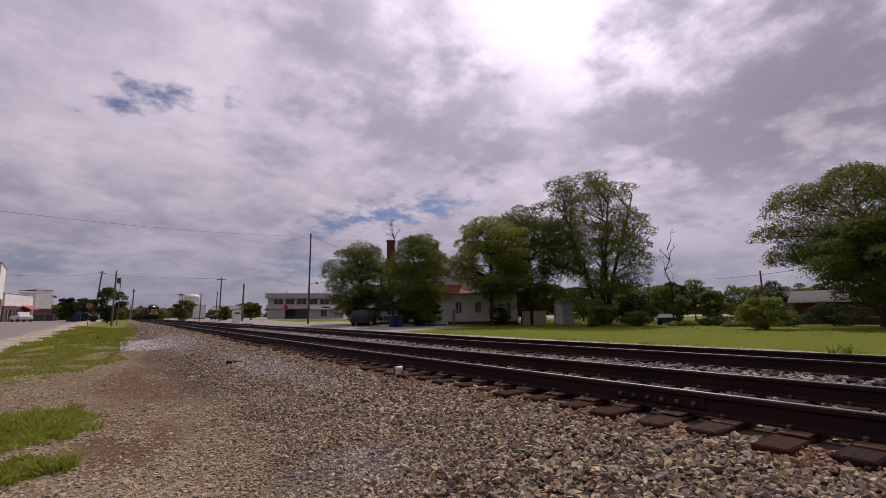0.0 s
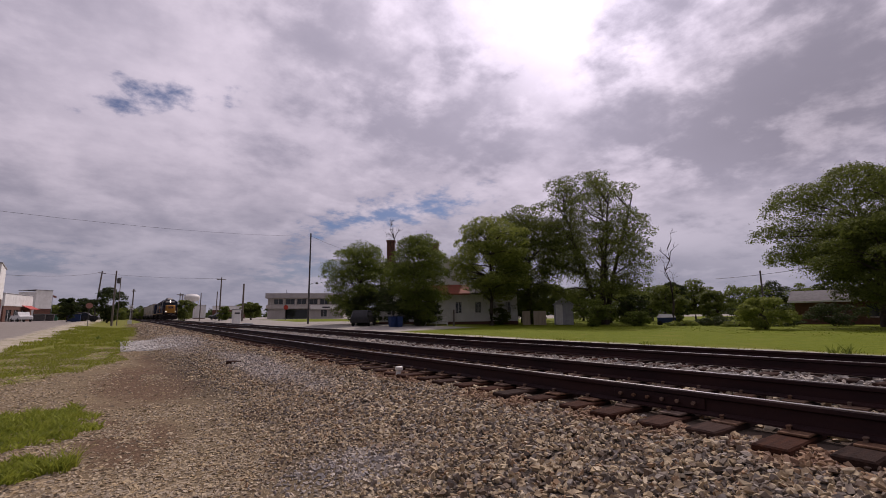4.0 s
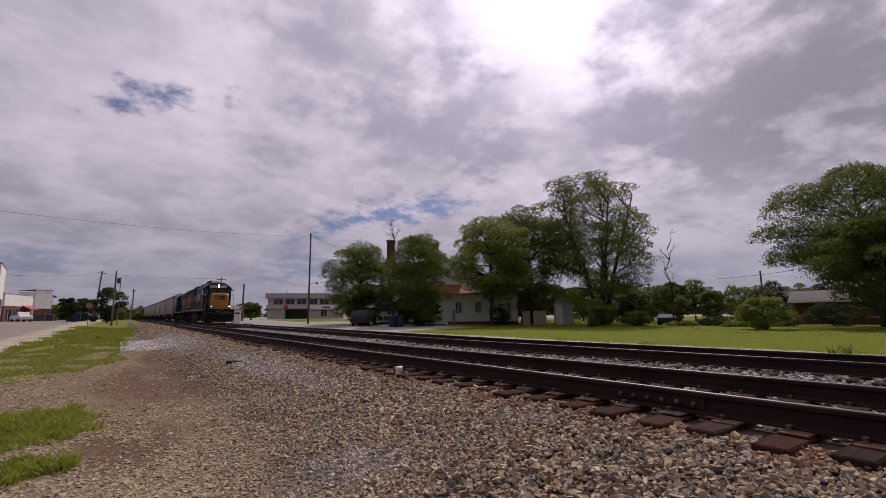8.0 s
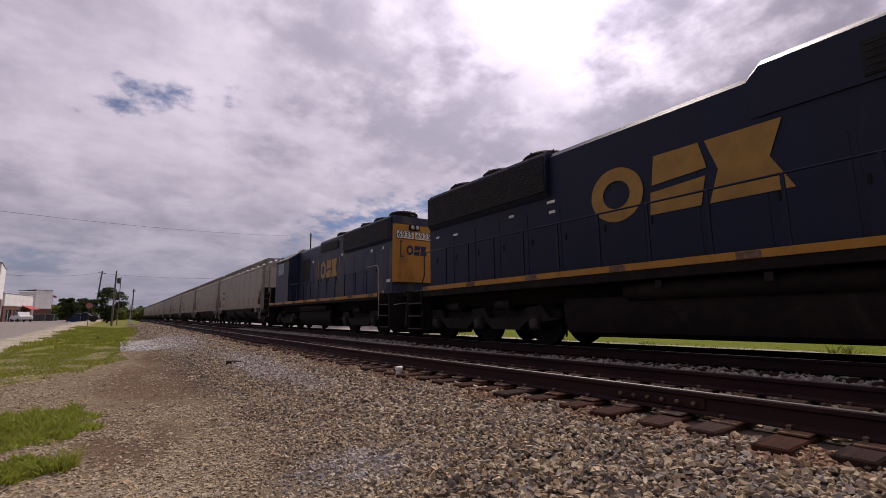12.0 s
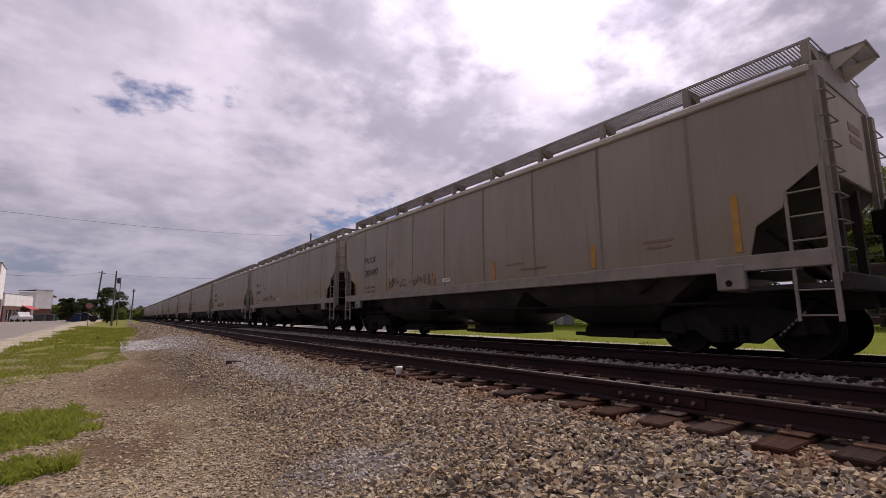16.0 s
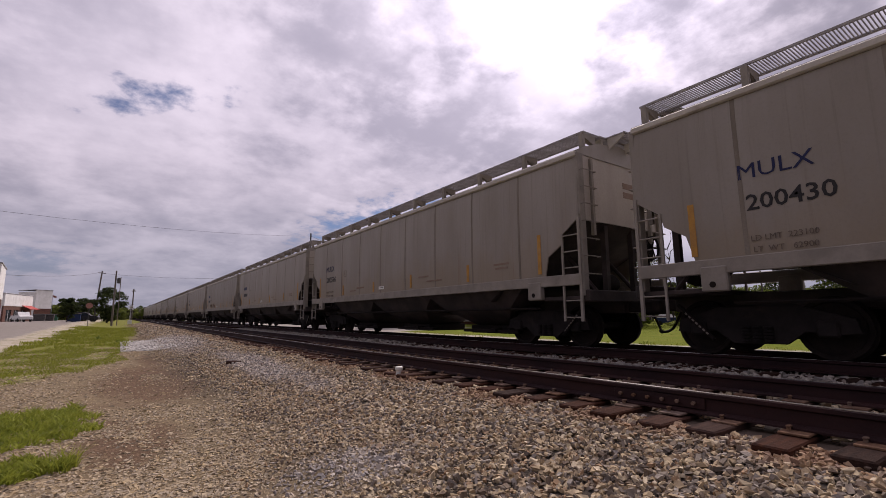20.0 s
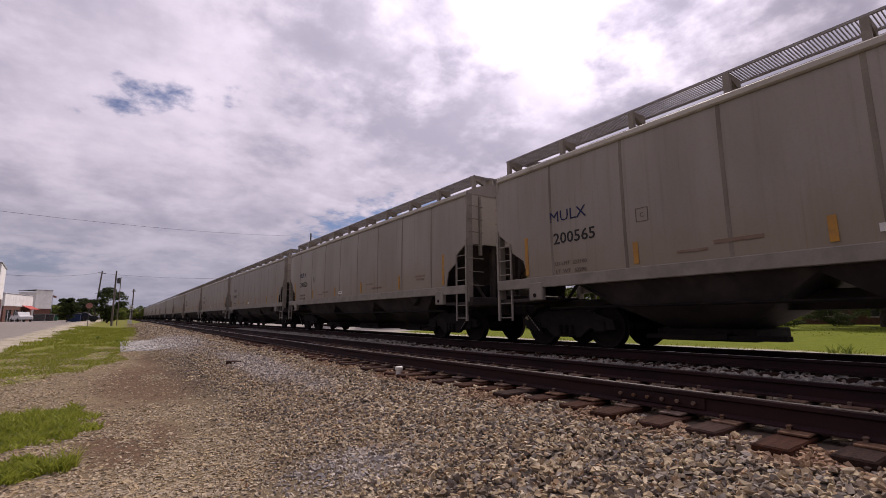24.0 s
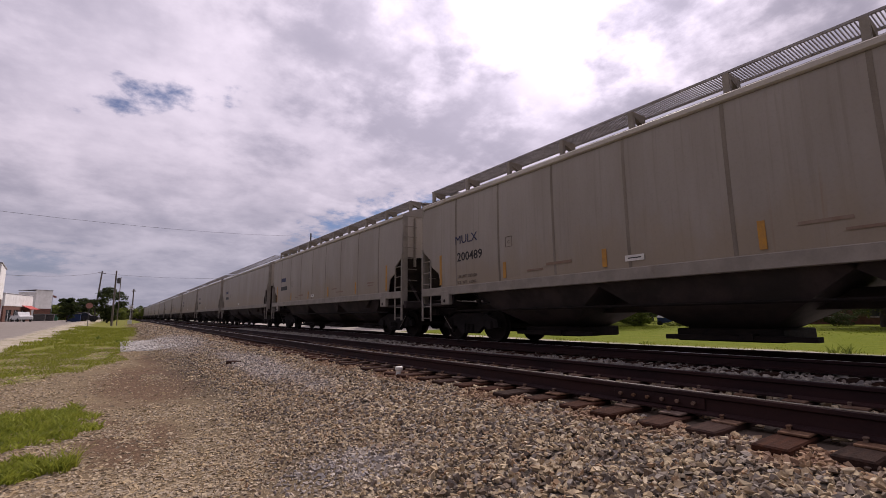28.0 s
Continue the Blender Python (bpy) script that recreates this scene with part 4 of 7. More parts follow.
def end_gear(loco, y, d, lamps, plough):
    """Pilot, coupler and hoses. d: -1 at the leading end, 1 at the trailing one."""
    poly = [(-1.48, 1.50), (1.48, 1.50), (1.48, 0.40), (1.25, 0.14), (-1.25, 0.14), (-1.48, 0.40)]
    part("pilot", M().rings([[(x, y - d * 0.02 + (d * 0.18 if z < 0.5 and plough else 0), z) for x, z in poly], [(x, y - d * 0.10 + (d * 0.10 if z < 0.5 and plough else 0), z) for x, z in poly]]), m_black, loco, "black snow plough pilot")
    part("anticlimber", M().box(-0.95, 0.95, min(y, y + d * 0.30), max(y, y + d * 0.30), 1.40, 1.62, 0.03), m_black, loco)
    part("coupler", M().box(-0.17, 0.17, min(y, y + d * 0.42), max(y, y + d * 0.42), 0.76, 1.0, 0.03).box(-0.14, 0.21, min(y + d * 0.40, y + d * 0.66), max(y + d * 0.40, y + d * 0.66), 0.70, 1.02, 0.05), m_black, loco, "black knuckle coupler")
    for x in (-0.75, -0.6, 0.55, 0.7):
        part("air_hose", M().tube(curved([(x, y + d * 0.05, 1.30), (x, y + d * 0.20, 1.22), (x + 0.02, y + d * 0.22, 0.9), (x + 0.06, y + d * 0.16, 0.60)]), 0.025, 6), m_black, loco)
    part("uncoupling_lever", M().tube(curved([(-1.35, y + d * 0.08, 1.12), (-0.9, y + d * 0.16, 1.18), (-0.5, y + d * 0.22, 1.05), (0.0, y + d * 0.3, 1.22), (0.5, y + d * 0.22, 1.05), (0.9, y + d * 0.16, 1.18), (1.35, y + d * 0.08, 1.12)]), 0.014, 6), m_chrome, loco, "bare steel lever bar")
    part("multiple_unit_cable", M().tube(curved([(-0.60, y + d * 0.12, 1.62), (-0.45, y + d * 0.30, 1.40), (-0.2, y + d * 0.34, 1.30), (0.05, y + d * 0.30, 1.48), (0.2, y + d * 0.30, 1.48), (0.5, y + d * 0.34, 1.25), (0.8, y + d * 0.24, 1.32), (0.95, y + d * 0.1, 1.42)]), 0.024, 7), m_chrome, loco, "drooping grey jumper cable")
    if lamps:
        for x in (-0.92, 0.92):
            dl = part("ditch_light", M().lathe([(0.03, 0.14), (0.13, 0.06), (0.15, -0.02), (0.15, -0.08), (0.125, -0.09)], (x, y - d * 0.02, 1.90), "y", 16), m_black, loco)
            part("reflector", M().lathe([(0.125, -0.09), (0.125, -0.15), (0.118, -0.15), (0.10, -0.085), (0.01, -0.075)], (x, y - d * 0.02, 1.90), "y", 16), m_chrome, dl, "silver reflector bowl")
            part("bulb", M().lathe([(0.055, -0.08), (0.05, -0.10), (0.01, -0.105)], (x, y - d * 0.02, 1.90), "y", 12), m_lampglow, dl, "lit white lamp")
            part("lamp_post", M().cyl((x, y, 1.55), (x, y, 1.80), 0.03, n=6), m_black, dl)


def loco_truck(loco, ys, wheel):
    a, b = ys[0], ys[-1]
    c = (a + b) / 2
    tk = part("truck", M().box(-0.95, 0.95, a - 0.6, b + 0.6, 0.62, 0.86, 0.04), m_truck, loco, "black cast bogie")
    for sg in (-1, 1):
        top, low = [], []
        for i, y in enumerate(ys):
            top += [(y - 0.42, 0.66), (y - 0.25, 0.92), (y + 0.25, 0.92), (y + 0.42, 0.66)]
            low += [(y - 0.30, 0.56), (y + 0.30, 0.56)]
            if i < len(ys) - 1:
                low += [(y + 0.55, 0.36), (ys[i + 1] - 0.55, 0.36)]
        poly = [(a - 0.75, 0.62)] + top + [(b + 0.75, 0.62)] + low[::-1]
        part("sideframe", M().prism(poly, "x", sg * 1.10 - 0.07, sg * 1.10 + 0.07), m_truck, tk)
        for y in ys:
            ax = part("axle_box", M().box(sg * 1.14 - 0.10, sg * 1.14 + 0.10, y - 0.19, y + 0.19, 0.34, 0.72, 0.04), m_truck, tk)
            part("axle_cap", M().lathe([(0.03, sg * 0.05), (0.11, sg * 0.03), (0.13, 0.0)], (sg * 1.24, y, 0.52), "x", 12), m_hop_dark, ax)
            part("brake_shoe", M().box(sg * 0.78 - 0.06, sg * 0.78 + 0.06, y + 0.54, y + 0.62, 0.30, 0.75, 0.02), m_truck, tk)
        for y in [(p + q) / 2 for p, q in zip(ys, ys[1:])]:
            part("brake_cylinder", M().cyl((sg * 1.22, y - 0.30, 0.98), (sg * 1.22, y + 0.22, 0.98), 0.11, n=12), m_truck, tk)
            for dy in (-0.22, 0.0, 0.22):
                part("frame_hole", M().cyl((sg * 1.172, y + dy, 0.62), (sg * 1.178, y + dy, 0.62), 0.035, n=8), m_grille, tk)
            for dy in (-0.32, 0.32):
                sp = M()
                for i in range(5):
                    sp.cyl((sg * 1.08, y + dy, 0.40 + i * 0.055), (sg * 1.08, y + dy, 0.43 + i * 0.055), 0.09, n=8)
                part("spring", sp, m_truck, tk)
        part("sand_pipe", M().tube([(sg * 1.02, a - 0.75, 1.15), (sg * 0.9, a - 0.72, 0.7), (sg * 0.78, a - 0.60, 0.22)], 0.025, 6), m_truck, tk)
    for y in ys:
        add_wheelset(wheel, 0.52, loco, y)


loco_wheel = wheelset_mesh(0.52)
SIDE_TURN = {-1: Matrix.Rotation(radians(-90), 4, "Z") @ Matrix.Rotation(radians(90), 4, "X"), 1: Matrix.Rotation(radians(90), 4, "Z") @ Matrix.Rotation(radians(90), 4, "X")}
FRONT_TURN = Matrix.Rotation(radians(90), 4, "X")


def block_emblem(parent, material, put, w, h):
    """A plain three-part emblem, as solid shapes. put(u, v): the place of a point of the unit panel."""
    def slab(name, pts):
        a = [put(u * w, v * h, 0.002) for u, v in pts]
        b = [put(u * w, v * h, 0.008) for u, v in pts]
        part(name, M().rings([a, b]), material, parent, "gold painted emblem shape", smooth=0)
    loops = []
    for f, dep in ((1.0, 0.002), (1.0, 0.008), (0.52, 0.008), (0.52, 0.002), (1.0, 0.002)):
        loops.append([put((0.165 + 0.165 * f * math.cos(radians(i * 12))) * w, (0.5 + 0.5 * f * math.sin(radians(i * 12))) * h, dep) for i in range(30)])
    part("emblem_ring", M().rings(loops, caps=False), material, parent, "gold painted emblem shape", smooth=0)
    slab("emblem_block", [(0.36, 0.0), (0.62, 0.0), (0.65, 0.45), (0.37, 0.38)])
    slab("emblem_block", [(0.38, 0.50), (0.66, 0.57), (0.63, 1.0), (0.40, 1.0)])
    slab("emblem_wedge", [(0.66, 0.0), (1.0, 0.0), (0.92, 0.5), (0.98, 1.0), (0.66, 1.0), (0.71, 0.5)])


def side_emblem(parent, sg, x, y_start, y_end, z0, z1, material):
    w = y_end - y_start
    block_emblem(parent, material, lambda u, v, d: (sg * (x + d), (y_end - u) if sg < 0 else (y_start + u), z0 + v), w, z1 - z0)


def cab_window(loco, sg, x, y0, y1, z0, z1):
    w = part("cab_window", M().box(sg * x - 0.01, sg * x + 0.012, y0, y1, z0, z1), m_glass, loco, "dark cab side window")
    fr = M()
    for a, b, c, d in ((y0 - 0.04, y1 + 0.04, z0 - 0.04, z0), (y0 - 0.04, y1 + 0.04, z1, z1 + 0.04), (y0 - 0.04, y0, z0, z1), (y1, y1 + 0.04, z0, z1), ((y0 + y1) / 2 - 0.03, (y0 + y1) / 2 + 0.03, z0, z1)):
        fr.box(sg * x - 0.012, sg * x + 0.022, a, b, c, d)
    part("window_frame", fr, m_hop_trim, w, "bare aluminium frame")


def number_board(loco, words, x, y, z, w, d, turn=0.0):
    b = part("number_board", M().box(-w / 2, w / 2, -0.012, 0.012, -0.165, 0.165, 0.01), m_ink, loco, at=pose(x, y, z, 0, 0, turn))
    part("board_face", M().box(-w / 2 + 0.02, w / 2 - 0.02, d * 0.013 - 0.004, d * 0.013 + 0.004, -0.14, 0.14), m_white, b, "white number panel")
    lettering(words, 0.33, m_ink, b, Matrix.Translation((0, d * 0.020, 0)) @ (FRONT_TURN if d < 0 else Matrix.Rotation(radians(180), 4, "Z") @ FRONT_TURN), "number", "black numerals", 1.05, heavy=0.004)


def six_axle_locomotive():
    lo = thing("diesel_locomotive", "dark blue and yellow six-axle diesel locomotive with lit headlights", "locomotive", group="locomotives of the train")
    part("frame", M().box(-1.53, 1.53, 2.45, 20.95, 1.33, 1.56, 0.01).box(-0.8, 0.8, 1.5, 22.2, 0.98, 1.35, 0.02).box(-1.0, 1.0, 1.40, 22.3, 1.45, 1.57), m_black, lo)
    for sg in (-1, 1):
        plate("sill_stripe", lo, m_yellow, sg, 1.537, 2.50, 20.92, 1.51, 1.64, 0.006, "yellow stripe along the sill, dirty")
        for i in range(9):
            y = 2.6 + i * 2.25
            plate("stripe_patch", lo, m_plate, sg, 1.541, y, y + 0.35, 1.515, 1.635, 0.005, "grimy reflective patch")
    # nose
    nose = part("nose", M().rings([hood_ring(2.34, 0.99, 1.57, 3.42, 0.10), hood_ring(4.05, 0.99, 1.57, 3.52, 0.10)]), m_blue, lo, "dark blue short hood")
    face = M().rings([[(-0.97, 2.33, 1.62), (0.97, 2.33, 1.62), (0.97, 2.33, 3.30), (0.74, 2.33, 3.43), (-0.74, 2.33, 3.43), (-0.97, 2.33, 3.30)],
                      [(-0.74, 2.12, 1.64), (0.74, 2.12, 1.64), (0.74, 2.12, 3.26), (0.58, 2.12, 3.36), (-0.58, 2.12, 3.36), (-0.74, 2.12, 3.26)]])
    part("nose_face", face, m_yellow, nose, "yellow nose front")
    part("nose_top", M().box(-0.70, 0.70, 2.30, 3.9, 3.425, 3.475, 0.01), m_yellow, nose, "yellow nose top")
    part("nose_door", M().box(0.12, 0.62, 2.102, 2.12, 1.75, 2.62, 0.006), m_yellow, nose)
    part("nose_grab", M().tube([(-0.55, 2.11, 2.78), (-0.55, 2.03, 2.78), (0.55, 2.03, 2.78), (0.55, 2.11, 2.78)], 0.016, 6), m_yellow, nose)
    block_emblem(nose, m_ink_blue, lambda u, v, d: (-0.55 + u, 2.12 - d, 2.70 + v), 1.1, 0.46)
    for sg in (-1, 1):
        plate("nose_hatch", nose, m_blue, sg, 0.995, 2.7, 3.8, 1.8, 3.1, 0.008)
        plate("nose_slot", nose, m_grille, sg, 1.003, 2.8, 3.7, 2.42, 2.50, 0.006)
    # cab
    sec = [(-1.50, 1.57), (1.50, 1.57), (1.50, 4.12), (0.78, 4.70), (-0.78, 4.70), (-1.50, 4.12)]
    cab = part("cab", M().rings([[(x, y + (0.16 if z < 2.0 else 0.0), z) for x, z in sec] for y in (4.02, 6.06)]), m_blue, lo, "dark blue cab")
    def brow_ring(z, dx, dy):
        return [(-1.04 + dx, 4.0, z), (-1.0 + dx, 3.81 + dy, z), (-0.14, 3.54 + dy, z), (0.14, 3.54 + dy, z), (1.0 - dx, 3.81 + dy, z), (1.04 - dx, 4.0, z)]
    part("cab_brow", M().rings([brow_ring(4.02, 0.0, 0.02), brow_ring(4.08, 0.0, 0.0), brow_ring(4.48, 0.0, 0.0), brow_ring(4.64, 0.16, 0.10)]), m_blue, cab, "wedge-shaped brow above the windscreen")
    part("cab_roof", M().rings([[(-1.56, y, 4.10), (-1.57, y, 4.13), (-0.80, y, 4.735), (0.80, y, 4.735), (1.57, y, 4.13), (1.56, y, 4.10), (0.78, y, 4.70), (-0.78, y, 4.70)] for y in (3.98, 6.10)]), m_roofgrey, cab, "grey cab roof")
    for sg in (-1, 1):
        cab_window(lo, sg, 1.50, 4.52, 5.48, 3.36, 3.88)
        part("sunshade", M().rings([[(sg * 1.53, y, 4.02), (sg * 1.85, y, 3.90), (sg * 1.85, y, 3.925), (sg * 1.53, y, 4.045)] for y in (4.40, 5.62)]), m_eave, cab, "pale window awning")
        part("roof_rib", M().tube([(sg * 1.48, 4.15, 4.22), (sg * 1.48, 5.9, 4.22)], 0.02, 5), m_chrome, cab)
        lettering("8536", 0.56, m_gold, cab, Matrix.Translation((sg * 1.507, 5.05, 2.83)) @ SIDE_TURN[sg], "cab_number", "gold numerals", 1.05, heavy=0.007)
        part("windshield", M().box(min(sg * 0.12, sg * 0.80), max(sg * 0.12, sg * 0.80), 3.985, 4.015, 3.56, 3.98), m_glass, cab, "dark windscreen")
        part("side_screen", M().box(min(sg * 1.05, sg * 1.42), max(sg * 1.05, sg * 1.42), 3.985, 4.015, 3.3, 3.95), m_glass, cab)
        number_board(lo, "8536", sg * 0.555, 3.650, 4.28, 0.78, -1, sg * 17.2)
        plate("cab_door", lo, m_blue, sg, 1.50, 5.55, 6.02, 1.70, 3.6, 0.008)
    hl = part("headlight", M().box(-0.11, 0.11, 3.47, 3.60, 4.10, 4.52, 0.03), m_black, cab)
    for z in (4.21, 4.41):
        part("lens", M().lathe([(0.095, 0.0), (0.07, -0.02), (0.01, -0.03)], (0, 3.468, z), "y", 16), m_lampglow, hl, "lit white lamp")
    part("air_conditioner", M().rings([[(-0.55, 4.5, 4.735), (0.55, 4.5, 4.735), (0.55, 5.7, 4.735), (-0.55, 5.7, 4.735)], [(-0.52, 4.55, 5.00), (0.52, 4.55, 5.00), (0.52, 5.65, 5.00), (-0.52, 5.65, 5.00)], [(-0.40, 4.70, 5.07), (0.40, 4.70, 5.07), (0.40, 5.5, 5.07), (-0.40, 5.5, 5.07)]]), m_eave, cab, "pale roof cooling unit")
    # long hood
    hood = part("long_hood", M().rings([hood_ring(6.06, 0.90, 1.57, 4.70), hood_ring(21.45, 0.90, 1.57, 4.70)]), m_blue, lo, "dark blue engine hood, streaked")
    part("raised_hood", M().rings([hood_ring(6.10, 0.93, 3.9, 4.90), hood_ring(11.55, 0.93, 3.9, 4.90), hood_ring(11.75, 0.91, 3.9, 4.72)]), m_blue, hood)
    part("radiator_housing", M().rings([[(-0.90, y, 3.55), (0.90, y, 3.55), (1.03, y, 3.72), (1.03, y, 4.60), (0.92, y, 4.74), (-0.92, y, 4.74), (-1.03, y, 4.60), (-1.03, y, 3.72)] for y in (16.15, 21.40)]), m_blue, hood, "flared radiator section")
    part("hood_end", M().rings([hood_ring(21.45, 0.88, 1.70, 4.60), hood_ring(21.52, 0.80, 1.72, 4.55)]), m_yellow, hood, "yellow rear end")
    for sg in (-1, 1):
        louvres(hood, sg, 1.035, 16.2, 21.36, 3.70, 4.62, 14)
        louvres(hood, sg, 0.935, 8.4, 10.3, 3.98, 4.52, 5)
        louvres(hood, sg, 0.935, 6.35, 8.2, 3.42, 4.04, 5)
        for i in range(14):
            y = 6.3 + i * 1.06
            plate("engine_door", hood, m_blue, sg, 0.900, y + 0.03, y + 1.0, 1.72, 3.30, 0.010)
            part("latch", M().box(sg * 0.915 - 0.012, sg * 0.915 + 0.012, y + 0.92, y + 0.96, 2.45, 2.60), m_black, hood)
        for y, z, w in ((7.2, 3.22, 0.22), (9.4, 3.6, 0.2), (11.0, 3.95, 0.12), (16.0, 3.4, 0.25), (16.0, 3.15, 0.2), (17.4, 3.3, 0.2), (19.9, 3.2, 0.22), (20.9, 3.25, 0.18)):
            plate("hood_placard", hood, m_white, sg, 0.912, y, y + w, z, z + 0.07, 0.005, "small white notice")
        side_emblem(hood, sg, 0.915, 11.25, 14.95, 2.62, 3.78, m_gold)
        handrail(lo, sg, [7.0 + i * 1.06 for i in range(13)], 1.57, 2.72)
        end_rail(lo, sg, 2.42, 4.0, 0.75, 3.35, m_hop_trim)
        part("front_rail", M().tube([(sg * 1.02, 1.72, 1.58), (sg * 1.02, 1.74, 2.62), (sg * 1.08, 1.76, 2.70), (sg * 1.40, 1.78, 2.70), (sg * 1.46, 1.78, 2.62), (sg * 1.46, 1.76, 1.58)], 0.018, 6).tube([(sg * 1.02, 1.73, 2.15), (sg * 1.46, 1.77, 2.15)], 0.014, 5), m_yellow, lo, "yellow platform end rail")
        end_rail(lo, sg, 21.0, 19.8, 0.75, 2.72, m_steel_dark)
        steps(lo, sg, 1.62, 2.42)
        steps(lo, sg, 21.05, 21.85)
        part("reservoir", M().lathe([(0.02, 9.6), (0.15, 9.65), (0.18, 9.8), (0.18, 13.9), (0.15, 14.05), (0.02, 14.1)], (sg * 1.22, 0, 1.13), "y", 14), m_black, lo, "long black air tank")
        for y in (11.5, 13.2):
            plate("tank_gauge", lo, m_truck, sg, 1.48, y, y + 0.12, 1.16, 1.30, 0.01)
        part("marker_disc", M().cyl((sg * 1.50, 2.25, 1.62), (sg * 1.515, 2.25, 1.62), 0.06, n=12), m_orange, lo)
    for y in (17.0, 18.7, 20.4):
        roof_fan(hood, y, 0.62, 4.72)
    for y in (7.2, 9.0):
        roof_fan(hood, y, 0.55, 4.90)
    part("exhaust_stack", M().box(-0.3, 0.3, 12.6, 13.6, 4.70, 4.88, 0.04), m_black, hood)
    hn = part("horn", M().box(-0.06, 0.06, 14.7, 14.8, 4.70, 4.78), m_chrome, hood)
    for x in (-0.16, 0.0, 0.16):
        part("horn_bell", M().cyl((x, 14.9, 4.82), (x, 14.45, 4.82), 0.03, 0.09, 10), m_chrome, hn)
    tank = [(-1.25, 1.05), (-1.30, 0.70), (-1.18, 0.34), (-0.9, 0.24), (0.9, 0.24), (1.18, 0.34), (1.30, 0.70), (1.25, 1.05)]
    part("fuel_tank", M().prism(tank, "y", 9.2, 15.55), m_black, lo, "black fuel tank", smooth=50)
    loco_truck(lo, (3.0, 5.05, 7.15), loco_wheel)
    loco_truck(lo, (16.55, 18.65, 20.7), loco_wheel)
    end_gear(lo, 1.62, -1, True, True)
    end_gear(lo, 22.02, 1, False, True)
    return lo


def four_axle_locomotive():
    lo = thing("diesel_locomotive", "dark blue four-axle diesel locomotive with yellow hood end, coupled backwards", "locomotive", group="locomotives of the train")
    part("frame", M().box(-1.53, 1.53, 1.55, 16.75, 1.33, 1.56, 0.01).box(-0.8, 0.8, 0.8, 17.4, 0.98, 1.35, 0.02).box(-1.0, 1.0, 0.75, 17.45, 1.45, 1.57), m_black, lo)
    for sg in (-1, 1):
        plate("sill_stripe", lo, m_yellow, sg, 1.537, 1.60, 16.7, 1.44, 1.565, 0.006, "yellow stripe along the sill, dirty")
        for i in range(8):
            y = 1.9 + i * 1.9
            plate("stripe_patch", lo, m_plate, sg, 1.541, y, y + 0.5, 1.45, 1.555, 0.005, "grimy reflective patch")
    hood = part("long_hood", M().rings([hood_ring(1.62, 0.90, 1.57, 4.52), hood_ring(12.9, 0.90, 1.57, 4.52)]), m_blue_worn, lo, "dark blue engine hood, streaked")
    part("hood_face", M().rings([hood_ring(1.62, 0.905, 2.0, 4.30, 0.02), hood_ring(1.50, 0.80, 2.02, 4.28, 0.02)]), m_yellow, hood, "yellow hood end")
    part("hood_cap", M().rings([hood_ring(1.56, 0.93, 4.30, 4.62, 0.10), hood_ring(9.4, 0.93, 4.30, 4.62, 0.10)]), m_blue_worn, hood)
    part("radiator_housing", M().rings([[(-0.90, y, 3.60), (0.90, y, 3.60), (1.02, y, 3.74), (1.02, y, 4.48), (0.92, y, 4.62), (-0.92, y, 4.62), (-1.02, y, 4.48), (-1.02, y, 3.74)] for y in (1.66, 6.15)]), m_blue_worn, hood, "flared radiator section")
    block_emblem(hood, m_ink_blue, lambda u, v, d: (-0.35 + u, 1.50 - d, 3.08 + v), 0.95, 0.38)
    for a, b, c, d in ((-0.62, -0.58, 2.98, 3.62), (-0.62, -0.5, 2.98, 3.02), (-0.62, -0.5, 3.58, 3.62)):
        part("emblem_bracket", M().box(a, b, 1.488, 1.50, c, d), m_ink_blue, hood)
    for x in (-0.42, 0.42):
        number_board(lo, "6935", x, 1.485, 3.86, 0.80, -1)
    hl = part("headlight", M().box(-0.24, 0.24, 1.42, 1.52, 4.06, 4.28, 0.03), m_black, hood)
    for x in (-0.11, 0.11):
        part("lens", M().lathe([(0.085, 0.0), (0.06, -0.02), (0.01, -0.03)], (x, 1.418, 4.17), "y", 14), m_chrome, hl, "unlit lamp")
    sec = [(-1.50, 1.57), (1.50, 1.57), (1.50, 4.02), (0.75, 4.52), (-0.75, 4.52), (-1.50, 4.02)]
    cab = part("cab", M().rings([[(x, y, z) for x, z in sec] for y in (12.95, 15.5)]), m_blue_worn, lo, "dark blue cab")
    part("cab_roof", M().rings([[(-1.56, y, 4.0), (-1.57, y, 4.03), (-0.77, y, 4.555), (0.77, y, 4.555), (1.57, y, 4.03), (1.56, y, 4.0), (0.75, y, 4.52), (-0.75, y, 4.52)] for y in (12.9, 15.6)]), m_roofgrey, cab, "grey cab roof")
    part("air_conditioner", M().box(-0.5, 0.5, 13.6, 14.6, 4.55, 4.78, 0.05), m_hop_trim, cab)
    part("nose", M().rings([hood_ring(15.5, 0.88, 1.57, 3.25), hood_ring(16.75, 0.86, 1.57, 3.15)]), m_blue_worn, lo)
    for sg in (-1, 1):
        cab_window(lo, sg, 1.50, 13.9, 15.0, 3.25, 3.85)
        louvres(hood, sg, 1.025, 1.70, 6.12, 3.78, 4.50, 9)
        louvres(hood, sg, 0.935, 7.0, 9.3, 4.02, 4.40, 4)
        louvres(hood, sg, 0.905, 11.0, 12.2, 2.6, 3.9, 6)
        for i in range(10):
            y = 2.0 + i * 1.05
            plate("engine_door", hood, m_blue_worn, sg, 0.900, y + 0.03, y + 0.98, 1.72, 3.30, 0.010)
            part("latch", M().box(sg * 0.915 - 0.012, sg * 0.915 + 0.012, y + 0.92, y + 0.96, 2.45, 2.60), m_black, hood)
